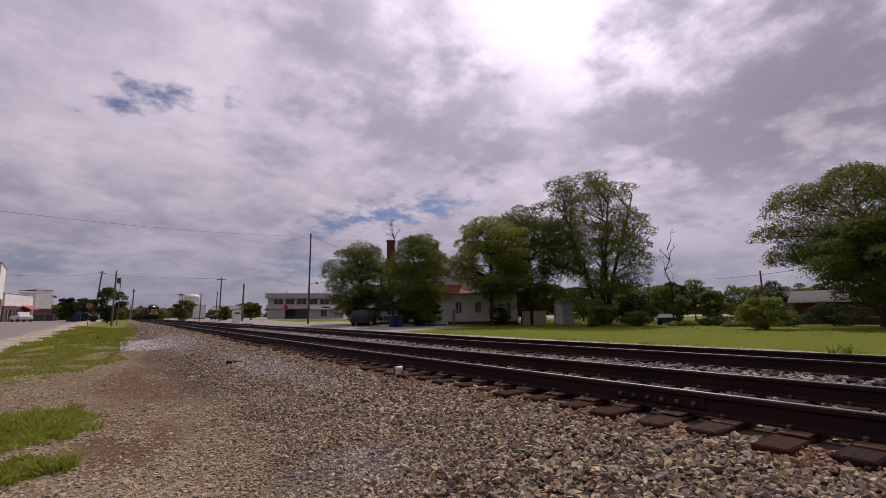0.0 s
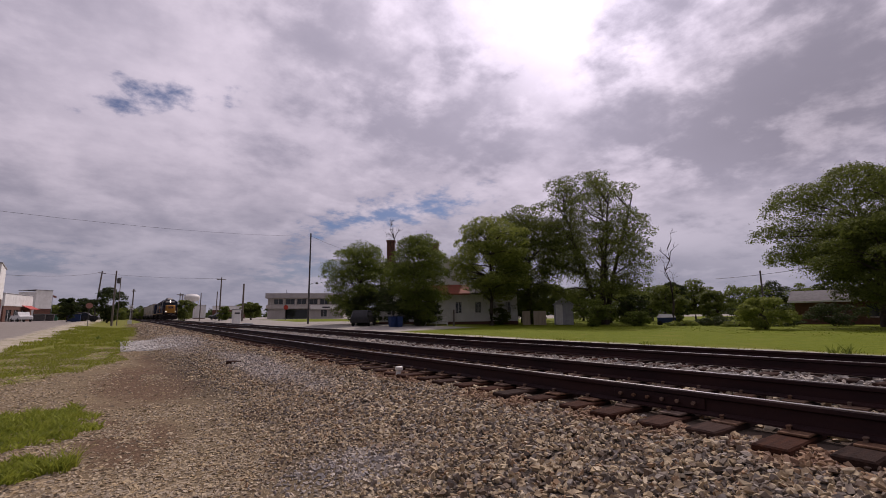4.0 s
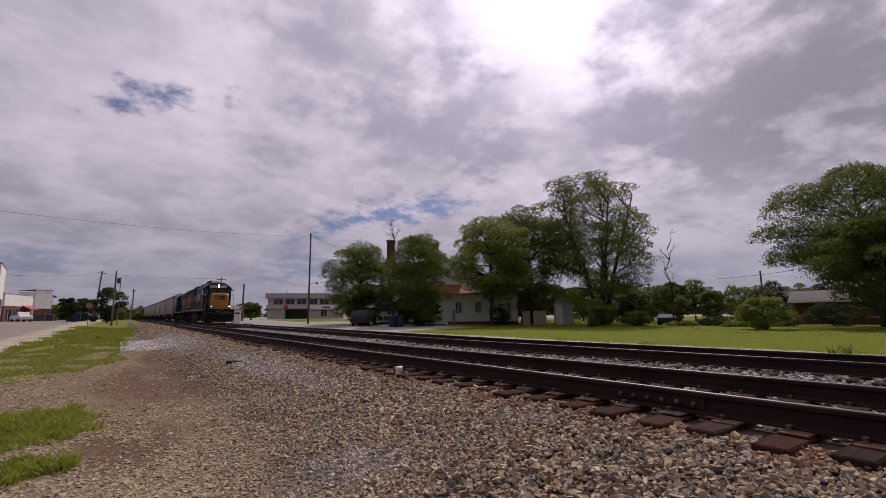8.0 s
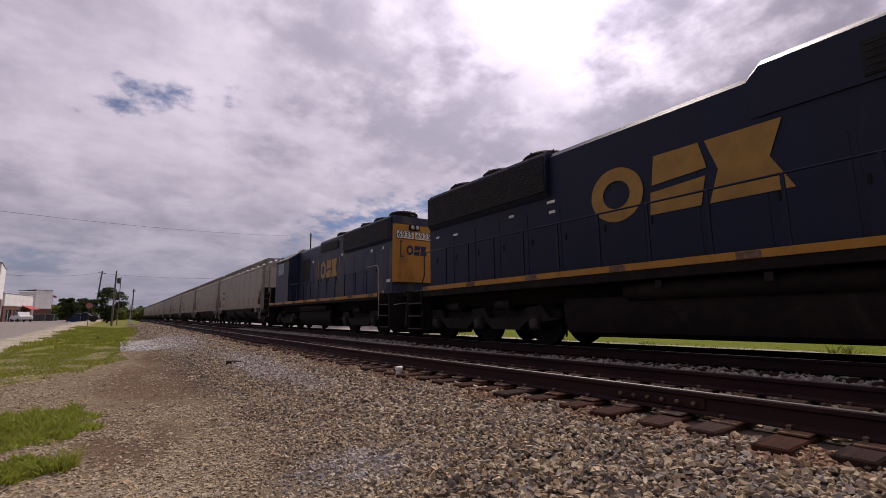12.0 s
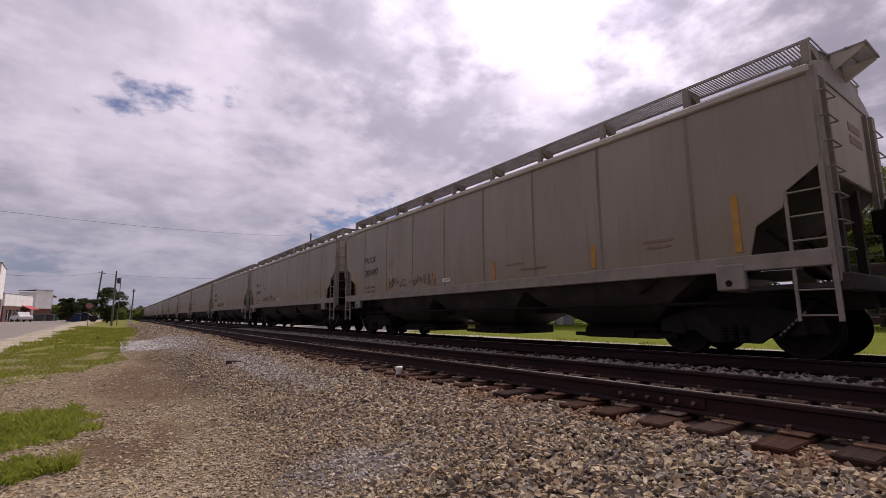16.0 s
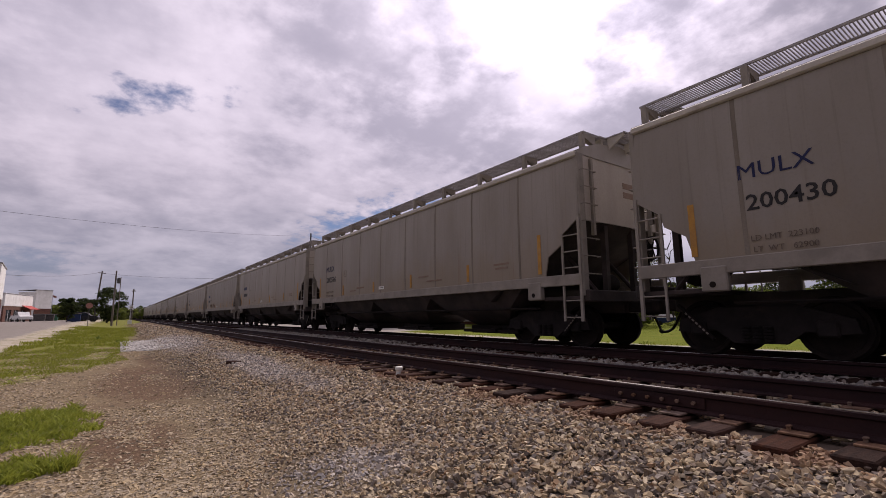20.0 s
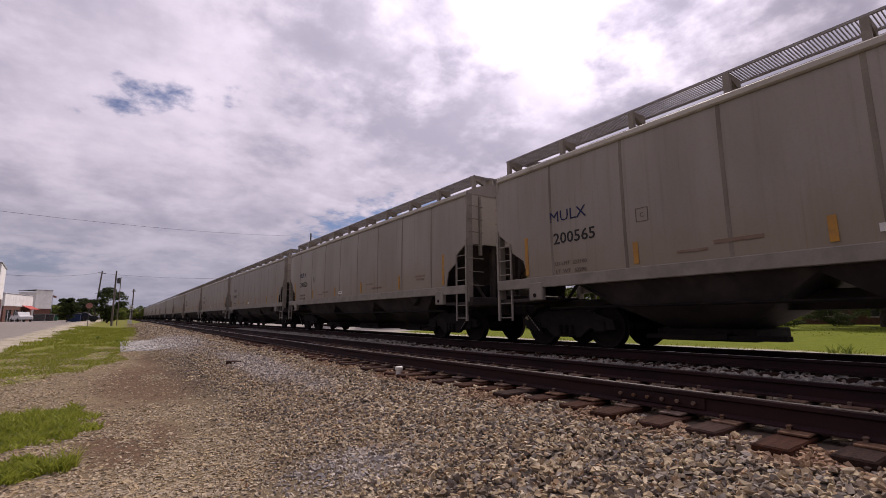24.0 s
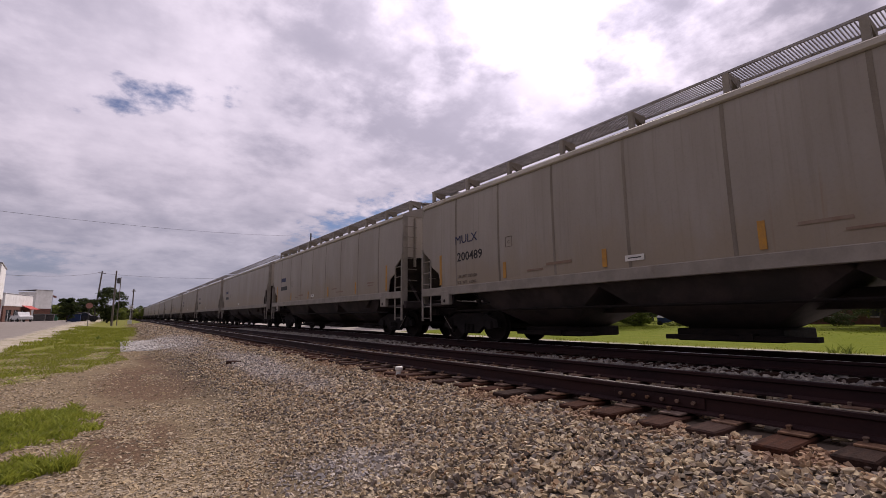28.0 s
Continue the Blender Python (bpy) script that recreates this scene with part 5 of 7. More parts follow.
        for y, z, w in ((3.3, 3.36, 0.18), (2.3, 3.36, 0.12), (6.4, 3.55, 0.2), (10.4, 3.6, 0.2)):
            plate("hood_placard", hood, m_white, sg, 0.912, y, y + w, z, z + 0.12, 0.005, "small white notice")
        plate("end_placard", lo, m_white, sg, 0.912, 1.75, 2.05, 2.02, 2.14, 0.006)
        side_emblem(hood, sg, 0.915, 7.05, 9.3, 2.62, 3.52, m_gold)
        for y in (6.8, 9.6):
            plate("emblem_bracket", hood, m_gold, sg, 0.915, y, y + 0.06, 2.5, 3.65, 0.006)
        handrail(lo, sg, [2.6 + i * 1.08 for i in range(10)], 1.57, 2.50)
        end_rail(lo, sg, 1.50, 2.6, 0.75, 2.62, m_hop_trim)
        end_rail(lo, sg, 16.8, 15.9, 0.75, 2.55, m_hop_trim)
        steps(lo, sg, 0.75, 1.50)
        steps(lo, sg, 16.8, 17.5)
        part("reservoir", M().lathe([(0.02, 7.2), (0.15, 7.25), (0.18, 7.4), (0.18, 10.9), (0.15, 11.05), (0.02, 11.1)], (sg * 1.22, 0, 1.15), "y", 14), m_black, lo)
        part("marker_disc", M().cyl((sg * 1.50, 1.2, 1.60), (sg * 1.515, 1.2, 1.60), 0.06, n=12), m_orange, lo)
    for y in (2.35, 3.75, 5.1):
        roof_fan(hood, y, 0.56, 4.62)
    roof_fan(hood, 7.9, 0.55, 4.62)
    part("beacon", M().box(-0.1, 0.1, 1.62, 1.82, 4.62, 4.74, 0.03), m_black, hood)
    tank = [(-1.22, 1.02), (-1.28, 0.70), (-1.15, 0.36), (-0.9, 0.26), (0.9, 0.26), (1.15, 0.36), (1.28, 0.70), (1.22, 1.02)]
    part("fuel_tank", M().prism(tank, "y", 6.9, 11.4), m_black, lo, "black fuel tank", smooth=50)
    loco_truck(lo, (2.55, 5.29), loco_wheel)
    loco_truck(lo, (12.8, 15.54), loco_wheel)
    end_gear(lo, 0.75, -1, False, False)
    end_gear(lo, 17.5, 1, False, False)
    return lo


TRAIN.append((six_axle_locomotive(), -41.11))
TRAIN.append((four_axle_locomotive(), -18.63))


# ---- ties, fastenings and small things on the tracks ----
def tie_mesh():
    return M().box(-1.30, 1.30, -0.115, 0.115, -0.17, 0.0, 0.012).mesh("tie")


def spike_mesh():
    return M().box(-0.012, 0.012, -0.012, 0.012, 0.0, 0.030).box(-0.018, 0.030, -0.016, 0.016, 0.026, 0.042, 0.005).mesh("spike")


def lay_ties(tr, cx, y0, count, fittings):
    rnd = random.Random(cx)
    tie, plate_me, spike = tie_mesh(), M().box(-0.19, 0.19, -0.098, 0.098, 0.0, 0.018, 0.004).mesh("tie_plate"), spike_mesh()
    top = RAIL_Z - 0.206
    for me, mt in ((tie, m_tie), (plate_me, m_plate), (spike, m_plate)):
        me.materials.append(mt)
    rest = []
    for i in range(-14, 900):
        y = y0 + i * TIE_STEP + rnd.uniform(-0.025, 0.025)
        m = pose(cx + rnd.uniform(-0.07, 0.07), y, top + grade(y) + rnd.uniform(-0.008, 0.003), rnd.uniform(-0.6, 0.6), 0, rnd.uniform(-1.6, 1.6))
        if i < count:
            ob = part("tie", tie, m_tie, tr, at=m)
            if -4 <= i < fittings:
                for sx in (-0.7525, 0.7525):
                    part("tie_plate", plate_me, m_plate, tr, at=pose(cx + sx, y, top + grade(y) + 0.001))
                    for dx, dy in ((-0.095, 0.05), (0.095, -0.05)):
                        part("spike", spike, m_plate, tr, at=pose(cx + sx + dx, y + dy, top + grade(y) + 0.015, 0, 0, 0 if dx < 0 else 180))
        elif i < 640:
            rest.append(m)
    big = M()
    for m in rest:
        big.rings([[m @ Vector(p) for p in ((-1.3, -0.115, z), (1.3, -0.115, z), (1.3, 0.115, z), (-1.3, 0.115, z))] for z in (-0.17, 0.0)])
    tagged(part("far_ties", big, m_tie, tr), kind="stuff")


lay_ties(near_track, NEAR_X, TIE_0, 120, 34)
lay_ties(far_track, FAR_X, TIE_0 + 0.2, 70, 0)
# joint bar with its bolts on the near rail
jb = part("joint_bar", M().box(NEAR_X - 0.7525 - 0.030, NEAR_X - 0.7525 - 0.012, 2.05, 2.95, RAIL_Z - 0.150, RAIL_Z - 0.050, 0.006), m_rail, near_track)
for i in range(6):
    part("bolt", M().cyl((NEAR_X - 0.785, 2.14 + i * 0.145, RAIL_Z - 0.10), (NEAR_X - 0.815, 2.14 + i * 0.145, RAIL_Z - 0.10), 0.017, n=6), m_plate, jb)

pipe = thing("marker_pipe", "white capped plastic pipe standing beside the rail", "pipe", at=pose(3.76, 6.62, 0.36))
part("tube", M().cyl((0, 0, 0), (0.02, 0, 0.10), 0.040, 0.040, 14), m_white, pipe)
part("cap", M().lathe([(0.055, 0.0), (0.062, 0.01), (0.062, 0.055), (0.05, 0.066), (0.01, 0.07)], (0.02, 0, 0.09), "z", 16), m_white, pipe, "white round cap")
block = thing("wood_block", "dark broken piece of tie lying on the ballast", "wood", at=pose(2.55, 12.9, 0.14, 4, 3, 38))
part("body", M().box(-0.30, 0.30, -0.09, 0.09, 0.0, 0.11, 0.015), m_tie, block)


# ---- stones ----
def chunk():
    """A broken block of stone."""
    v = np.array([(x, y, z) for x in (-1, 1) for y in (-1, 1) for z in (-1, 1)]) * np.array([0.95, 0.66, 0.5])
    f = np.array([(0, 1, 3), (0, 3, 2), (4, 6, 7), (4, 7, 5), (0, 4, 5), (0, 5, 1), (2, 3, 7), (2, 7, 6), (0, 2, 6), (0, 6, 4), (1, 5, 7), (1, 7, 3)])
    return v, f


def shard():
    """A sharp-edged block with two corners knocked off."""
    v = np.array([(-1, -0.8, -0.6), (0.9, -1, -0.7), (1.1, 0.7, -0.5), (-0.8, 0.9, -0.7), (-0.9, -0.5, 0.7), (0.5, -0.8, 0.6), (0.9, 0.2, 0.8), (0.1, 0.9, 0.6), (-0.7, 0.5, 0.8)]) * np.array([0.92, 0.72, 0.62])
    f = np.array([(0, 2, 1), (0, 3, 2), (4, 5, 6), (4, 6, 8), (8, 6, 7), (0, 1, 5), (0, 5, 4), (1, 2, 6), (1, 6, 5), (2, 7, 6), (2, 3, 7), (3, 8, 7), (3, 0, 4), (3, 4, 8)])
    return v, f


def turns(rng, n):
    q = rng.normal(size=(n, 4))
    q /= np.linalg.norm(q, axis=1)[:, None]
    w, x, y, z = q.T
    return np.stack([np.stack([1 - 2 * (y * y + z * z), 2 * (x * y - z * w), 2 * (x * z + y * w)], 1), np.stack([2 * (x * y + z * w), 1 - 2 * (x * x + z * z), 2 * (y * z - x * w)], 1),
                     np.stack([2 * (x * z - y * w), 2 * (y * z + x * w), 1 - 2 * (x * x + y * y)], 1)], 1)


def scatter_stones(name, label, base, xs, ys, size, material, seed, flat=0.75, sink=(-0.05, 0.45)):
    """Loose stones, joined: one irregular polyhedron at each place."""
    rng = np.random.default_rng(seed)
    v, f = base
    n = len(xs)
    zs = np.array([height(x, y) for x, y in zip(xs, ys)])
    shape = rng.uniform(0.58, 1.25, (n, len(v), 3)) * v[None] * rng.uniform(0.65, 1.3, (n, 1, 3))
    shape = np.einsum("nij,nkj->nki", turns(rng, n), shape) * size[:, None, None]
    shape[:, :, 2] *= flat
    shape += np.stack([xs, ys, zs + size * rng.uniform(sink[0], sink[1], n)], 1)[:, None, :]
    tri = f[None] + (np.arange(n) * len(v))[:, None, None]
    me = fast_mesh(name, shape.reshape(-1, 3), tri.reshape(-1, 3), material)
    me.shade_flat()
    return tagged(new(name, me), label, "stones", kind="stuff")


def ballast():
    rng = np.random.default_rng(5)
    xs, ys, sz = [], [], []
    for x0, x1, y0, y1, per, s0, s1 in ((0.5, 3.98, -7.0, 0.6, 330, 0.032, 0.058), (0.6, 3.98, 0.6, 5.5, 1450, 0.017, 0.037), (0.5, 3.98, 5.5, 11, 880, 0.020, 0.040), (0.4, 3.98, 11, 22, 380, 0.027, 0.048), (0.3, 3.98, 22, 45, 140, 0.045, 0.075), (0.3, 3.98, 45, 100, 30, 0.08, 0.12),
                                        (4.35, 5.7, -2, 14, 220, 0.034, 0.058), (5.85, 6.3, -2, 14, 260, 0.034, 0.058), (6.3, 8.0, -2, 14, 420, 0.036, 0.062), (8.0, 8.4, -2, 14, 260, 0.036, 0.058), (5.85, 8.4, 14, 40, 150, 0.05, 0.085), (8.6, 9.95, -2, 20, 90, 0.036, 0.055), (10.1, 12.4, -2, 30, 60, 0.045, 0.075)):
        n = int((x1 - x0) * (y1 - y0) * per)
        x = rng.uniform(x0, x1, n)
        y = rng.uniform(y0, y1, n)
        keep = np.ones(n, bool)
        if x1 < 4:      # thin out towards the dirt, leave the tie ends bare
            edge = 1.45 + 0.30 * np.sin(y * 0.9) + 0.25 * np.sin(y * 2.3 + 1)
            keep &= rng.uniform(size=n) < np.clip(0.5 + (x - edge) / 1.5, 0.02, 1.0) * (1 - 0.9 * np.exp(-((x - 0.7) / 1.0) ** 4 - ((y - 11.0) / 5.5) ** 4))
            ph = ((y - TIE_0) / TIE_STEP) % 1
            keep &= ~((x > 3.80) & ((ph < 0.27) | (ph > 0.73)))
        xs.append(x[keep])
        ys.append(y[keep])
        sz.append(rng.uniform(s0, s1, keep.sum()) * (np.clip(0.5 + 0.28 * (x[keep] - 0.8), 0.42, 1.0) if x1 < 4 else 1.0))
    scatter_stones("ballast_stones", "grey and tan crushed stone ballast", shard(), np.concatenate(xs), np.concatenate(ys), np.concatenate(sz), m_stone, 6, 0.80, (-0.15, 0.65))
    xs, ys, sz = [], [], []
    for x0, x1, y0, y1, per, s0, s1 in ((-5.0, 2.4, -6.0, 2.6, 40, 0.012, 0.024), (-1.0, 2.4, 1.5, 2.6, 900, 0.010, 0.025), (-1.0, 2.4, 2.6, 5.0, 2000, 0.010, 0.025), (-1.8, 2.4, 5.0, 8, 1150, 0.011, 0.026), (-2.8, 2.3, 8, 13, 520, 0.013, 0.029), (-4.5, 2.0, 13, 26, 120, 0.018, 0.034)):
        n = int((x1 - x0) * (y1 - y0) * per)
        x, y = rng.uniform(x0, x1, n), rng.uniform(y0, y1, n)
        bare = np.array([noise.noise((a * 1.1, b * 0.7, 3)) for a, b in zip(x, y)])
        worn = np.zeros(n)
        for cx, cy, rx, ry in EARTH:
            worn = np.maximum(worn, np.exp(-((x - cx) / rx) ** 4 - ((y - cy) / ry) ** 4))
        worn *= np.array([min(max(0.8 + 1.5 * noise.noise((a * 1.9, b * 0.8, 8)), 0.0), 1.2) for a, b in zip(x, y)])
        keep = rng.uniform(size=n) < np.clip((x + 5.0) / 3.0, 0.05, 1.0)
        stray = rng.uniform(size=n) < 0.13
        keep &= rng.uniform(size=n) < np.clip((x - x0) / 0.9, 0.0, 1.0) * (np.clip((y - y0) / 1.1, 0.0, 1.0) if y0 == 1.5 else 1.0)
        keep &= stray | (bare < 0.06 + 0.45 * rng.uniform(size=n) - 0.14 * (y > 8) - 0.75 * worn)
        xs.append(x[keep])
        ys.append(y[keep])
        sz.append(rng.uniform(s0, s1, keep.sum()))
    scatter_stones("gravel_pebbles", "small tan gravel over the dirt lot", chunk(), np.concatenate(xs), np.concatenate(ys), np.concatenate(sz), m_pebble, 8, 0.55, (-0.30, 0.20))
    n = 3400
    x, y = rng.uniform(0.1, 2.3, n), rng.uniform(22.2, 31.5, n)
    scatter_stones("limestone_pad", "pale grey stones where a crossing path meets the tracks", chunk(), x, y, rng.uniform(0.03, 0.055, n), m_pale, 9)
    # the nearest stones one by one
    bed_ob = thing("ballast_shoulder", "loose crushed stones on the ballast shoulder", "stones", kind="structure")
    base, f = shard()
    shapes = []
    for i in range(24):
        j = base * rng.uniform(0.62, 1.25, base.shape) * rng.uniform(0.65, 1.3, 3)
        shapes.append(fast_mesh("stone", j, f, m_stone1))
        shapes[-1].shade_flat()
    for i in range(290):
        y = 0.9 + 3.2 * rng.uniform() ** 0.8
        x = rng.uniform(1.5, 3.65)
        s = rng.uniform(0.024, 0.040)
        ob = part("stone", shapes[i % 24], m_stone1, bed_ob)
        ob.location, ob.rotation_euler, ob.scale = (x, y, height(x, y) + 0.55 * s), tuple(rng.uniform(0, 6.28, 3)), (s, s, s * 0.8)


ballast()


# ---- grass and weeds ----
def blades(name, label, xs, ys, tall, wide, material, seed, lean=0.5):
    rng = np.random.default_rng(seed)
    n = len(xs)
    zs = np.array([height(x, y) for x, y in zip(xs, ys)]) - 0.01
    a = rng.uniform(0, 6.283, n)
    side = np.stack([np.cos(a), np.sin(a), np.zeros(n)], 1) * wide[:, None]
    b = rng.uniform(0, 6.283, n)
    tip = np.stack([np.cos(b) * lean, np.sin(b) * lean, rng.uniform(0.7, 1.1, n)], 1) * tall[:, None]
    mid = tip * np.array([0.35, 0.35, 0.6])
    base = np.stack([xs, ys, zs], 1)
    v = np.stack([base - side, base + side, base + mid + side * 0.7, base + mid - side * 0.7, base + tip], 1)
    t = np.array([(0, 1, 2), (0, 2, 3), (3, 2, 4)])[None] + (np.arange(n) * 5)[:, None, None]
    me = fast_mesh(name, v.reshape(-1, 3), t.reshape(-1, 3), material)
    return tagged(new(name, me), label, "grass", kind="stuff")


def patchy(rng, x0, x1, y0, y1, n, inside):
    x, y = rng.uniform(x0, x1, n), rng.uniform(y0, y1, n)
    keep = np.array([inside(a, b) for a, b in zip(x, y)])
    return x[keep], y[keep]


def lawns():
    rng = np.random.default_rng(11)

    def verge(x, y):
        e = 0.6 * noise.noise((x * 0.8, y * 0.35, 0)) + 0.4 * noise.noise((x * 2.2, y * 1.1, 2))
        return x + e * 0.8 < (y - 18) * 0.035 and y - 2.6 * x > 17.4 + e * 3 and x > -3.9 + e and noise.noise((x * 0.9, y * 0.5, 9)) > -0.16
    x, y = patchy(rng, -4.6, 1.0, 12.0, 26, 34000, verge)
    blades("verge_grass", "bright green mown grass verge with bare spots", x, y, rng.uniform(0.03, 0.10, len(x)), rng.uniform(0.005, 0.010, len(x)), m_grass, 12)
    x, y = patchy(rng, -4.6, 1.6, 26, 70, 22000, verge)
    blades("far_verge_grass", "green grass verge beside the street", x, y, rng.uniform(0.06, 0.16, len(x)), rng.uniform(0.015, 0.03, len(x)), m_grass, 13)

    def clump(cx, cy, rx, ry):
        def f(x, y):
            d = ((x - cx) / rx) ** 2 + ((y - cy) / ry) ** 2
            return d + 0.9 * noise.noise((x * 3.1, y * 2.3, 4)) < 0.9
        return f
    for i, (cx, cy, rx, ry, n) in enumerate(((-0.85, 7.8, 0.72, 1.3, 26000), (-0.66, 5.55, 0.36, 0.42, 7000), (-1.3, 6.9, 0.5, 0.9, 12000), (0.55, 3.55, 0.20, 0.12, 500))):
        x, y = patchy(rng, cx - 1.6 * rx, cx + 1.6 * rx, cy - 1.6 * ry, cy + 1.6 * ry, n, clump(cx, cy, rx, ry))
        blades("grass_patch", "low patch of green weeds growing through gravel", x, y, rng.uniform(0.03, 0.11, len(x)) * (0.45 + 0.9 * np.clip([noise.noise((a * 5, b * 4, 6)) + 0.5 for a, b in zip(x, y)], 0, 1)), rng.uniform(0.005, 0.013, len(x)), m_weed, 20 + i, 0.9)
    x, y = patchy(rng, -0.42, -0.22, 5.3, 5.6, 90, lambda a, b: True)
    blades("grass_tuft", "tall thin tuft of grass in the gravel", x, y, rng.uniform(0.12, 0.26, len(x)), rng.uniform(0.004, 0.007, len(x)), m_weed, 30, 0.7)
    x, y = patchy(rng, 17.4, 34, 0, 34, 36000, lambda a, b: a > 18.2 + 0.5 * noise.noise((a, b * 0.8, 1)) and b < 24.5 + 0.35 * a)
    blades("lawn_grass", "wide mown lawn beyond the tracks", x, y, rng.uniform(0.008, 0.022, len(x)), rng.uniform(0.010, 0.022, len(x)), m_lawn, 14)
    x, y = patchy(rng, 33, 66, 4, 44, 6000, lambda a, b: b < 24.5 + 0.35 * a)
    blades("far_lawn_grass", "wide mown lawn in front of trees", x, y, rng.uniform(0.03, 0.06, len(x)), rng.uniform(0.03, 0.06, len(x)), m_lawn, 16)
    x, y = patchy(rng, 16.6, 18.8, -2, 30, 2600, lambda a, b: noise.noise((a * 1.5, b * 0.9, 7)) > 0.0)
    blades("lawn_edge_weeds", "ragged weeds along the lawn edge", x, y, rng.uniform(0.04, 0.12, len(x)), rng.uniform(0.010, 0.022, len(x)), m_grass, 15)
    for i, (cx, cy, h, n) in enumerate(((18.0, 4.63, 0.42, 18), (18.0, 4.32, 0.36, 22), (18.1, 11.0, 0.22, 16), (17.9, 15.2, 0.2, 14), (-1.0, 35.0, 0.4, 24), (0.0, 30.0, 0.3, 20))):
        x, y = rng.normal(cx, 0.09, n), rng.normal(cy, 0.10, n)
        blades("weed", "dark leafy weed at the edge of the grass", x, y, rng.uniform(0.3, 1.0, n) * h, rng.uniform(0.015, 0.04, n), m_leaf, 40 + i, 0.6)


lawns()


# ---- trees and shrubs ----
def leaf_cloud(name, centres, spread, per, size, material, parent, rng, label, flat=0.75):
    """Many small folded leaves gathered round the twig ends."""
    n = len(centres) * per
    at = np.repeat(centres, per, 0) + rng.normal(size=(n, 3)) * np.array([spread, spread, spread * flat])
    yaw, tilt, spin = rng.uniform(0, 6.283, n), rng.normal(0, 0.75, n), rng.normal(0, 0.75, n)
    cy, sy, ct, st, cp, sp = np.cos(yaw), np.sin(yaw), np.cos(tilt), np.sin(tilt), np.cos(spin), np.sin(spin)
    one, nil = np.ones(n), np.zeros(n)
    rz = np.stack([np.stack([cy, -sy, nil], 1), np.stack([sy, cy, nil], 1), np.stack([nil, nil, one], 1)], 1)
    rx = np.stack([np.stack([one, nil, nil], 1), np.stack([nil, ct, -st], 1), np.stack([nil, st, ct], 1)], 1)
    ry = np.stack([np.stack([cp, nil, sp], 1), np.stack([nil, one, nil], 1), np.stack([-sp, nil, cp], 1)], 1)
    r = rz @ ry @ rx
    s = size * rng.uniform(0.6, 1.35, n)
    base = np.array([(-1.0, 0, 0), (0.1, -0.5, 0.12), (1.0, 0, 0), (0.1, 0.5, 0.12)])
    v = np.einsum("nij,kj->nki", r, base) * s[:, None, None] + at[:, None, :]
    t = np.array([(0, 1, 2), (0, 2, 3)])[None] + (np.arange(n) * 4)[:, None, None]
    me = fast_mesh(name, v.reshape(-1, 3), t.reshape(-1, 3), material)
    return tagged(part(name, me, material, parent, label), kind="stuff")


def unit(v):
    return v / np.maximum(np.linalg.norm(v, axis=1)[:, None], 1e-6)


def clump_leaves(name, centres, radii, leaves, size, material, parent, rng, inner):
    """Leaves laid like shingles over rounded clumps, with loose sprigs that break the outline; some fill the inside."""
    share = radii ** 2 / np.sum(radii ** 2)
    which = rng.choice(len(centres), leaves, p=share)
    d = unit(rng.normal(size=(leaves, 3)))
    d[:, 2] = np.where(d[:, 2] < -0.45, -0.6 * d[:, 2], d[:, 2])
    d = unit(d)
    r = radii[which]
    reach = rng.uniform(0.55, 1.0, leaves) ** 0.6
    # sprigs: some directions of each clump stick out
    knot = np.sin(d[:, 0] * 7 + which * 1.7) * np.sin(d[:, 1] * 8 + which * 2.3) * np.cos(d[:, 2] * 6 + which)
    reach *= 1.0 + 0.27 * np.clip(knot, -0.6, 1.0)
    loose = rng.uniform(size=leaves) < 0.012
    reach = np.where(loose, reach * rng.uniform(1.0, 1.22, leaves), reach)
    at = centres[which] + d * (r * reach)[:, None] * np.array([1.0, 1.0, 0.62])
    hidden = rng.uniform(size=leaves) < 0.18
    at = np.where(hidden[:, None], inner[rng.integers(0, len(inner), leaves)] + rng.normal(size=(leaves, 3)) * r[:, None] * 0.32, at)
    n = unit(d * 0.8 + np.array([0, 0, 0.5]) + rng.normal(size=(leaves, 3)) * 0.6)
    t = unit(np.cross(n, rng.normal(size=(leaves, 3))))
    b = np.cross(n, t)
    s = (size * rng.uniform(0.6, 1.35, leaves))[:, None]
    v = np.stack([at - t * s, at + (t * 0.1 - b * 0.5 + n * 0.12) * s, at + t * s, at + (t * 0.1 + b * 0.5 + n * 0.12) * s], 1)
    q = np.array([(0, 1, 2), (0, 2, 3)])[None] + (np.arange(leaves) * 4)[:, None, None]
    me = fast_mesh(name, v.reshape(-1, 3), q.reshape(-1, 3), material)
    return tagged(part(name, me, material, parent), kind="stuff")


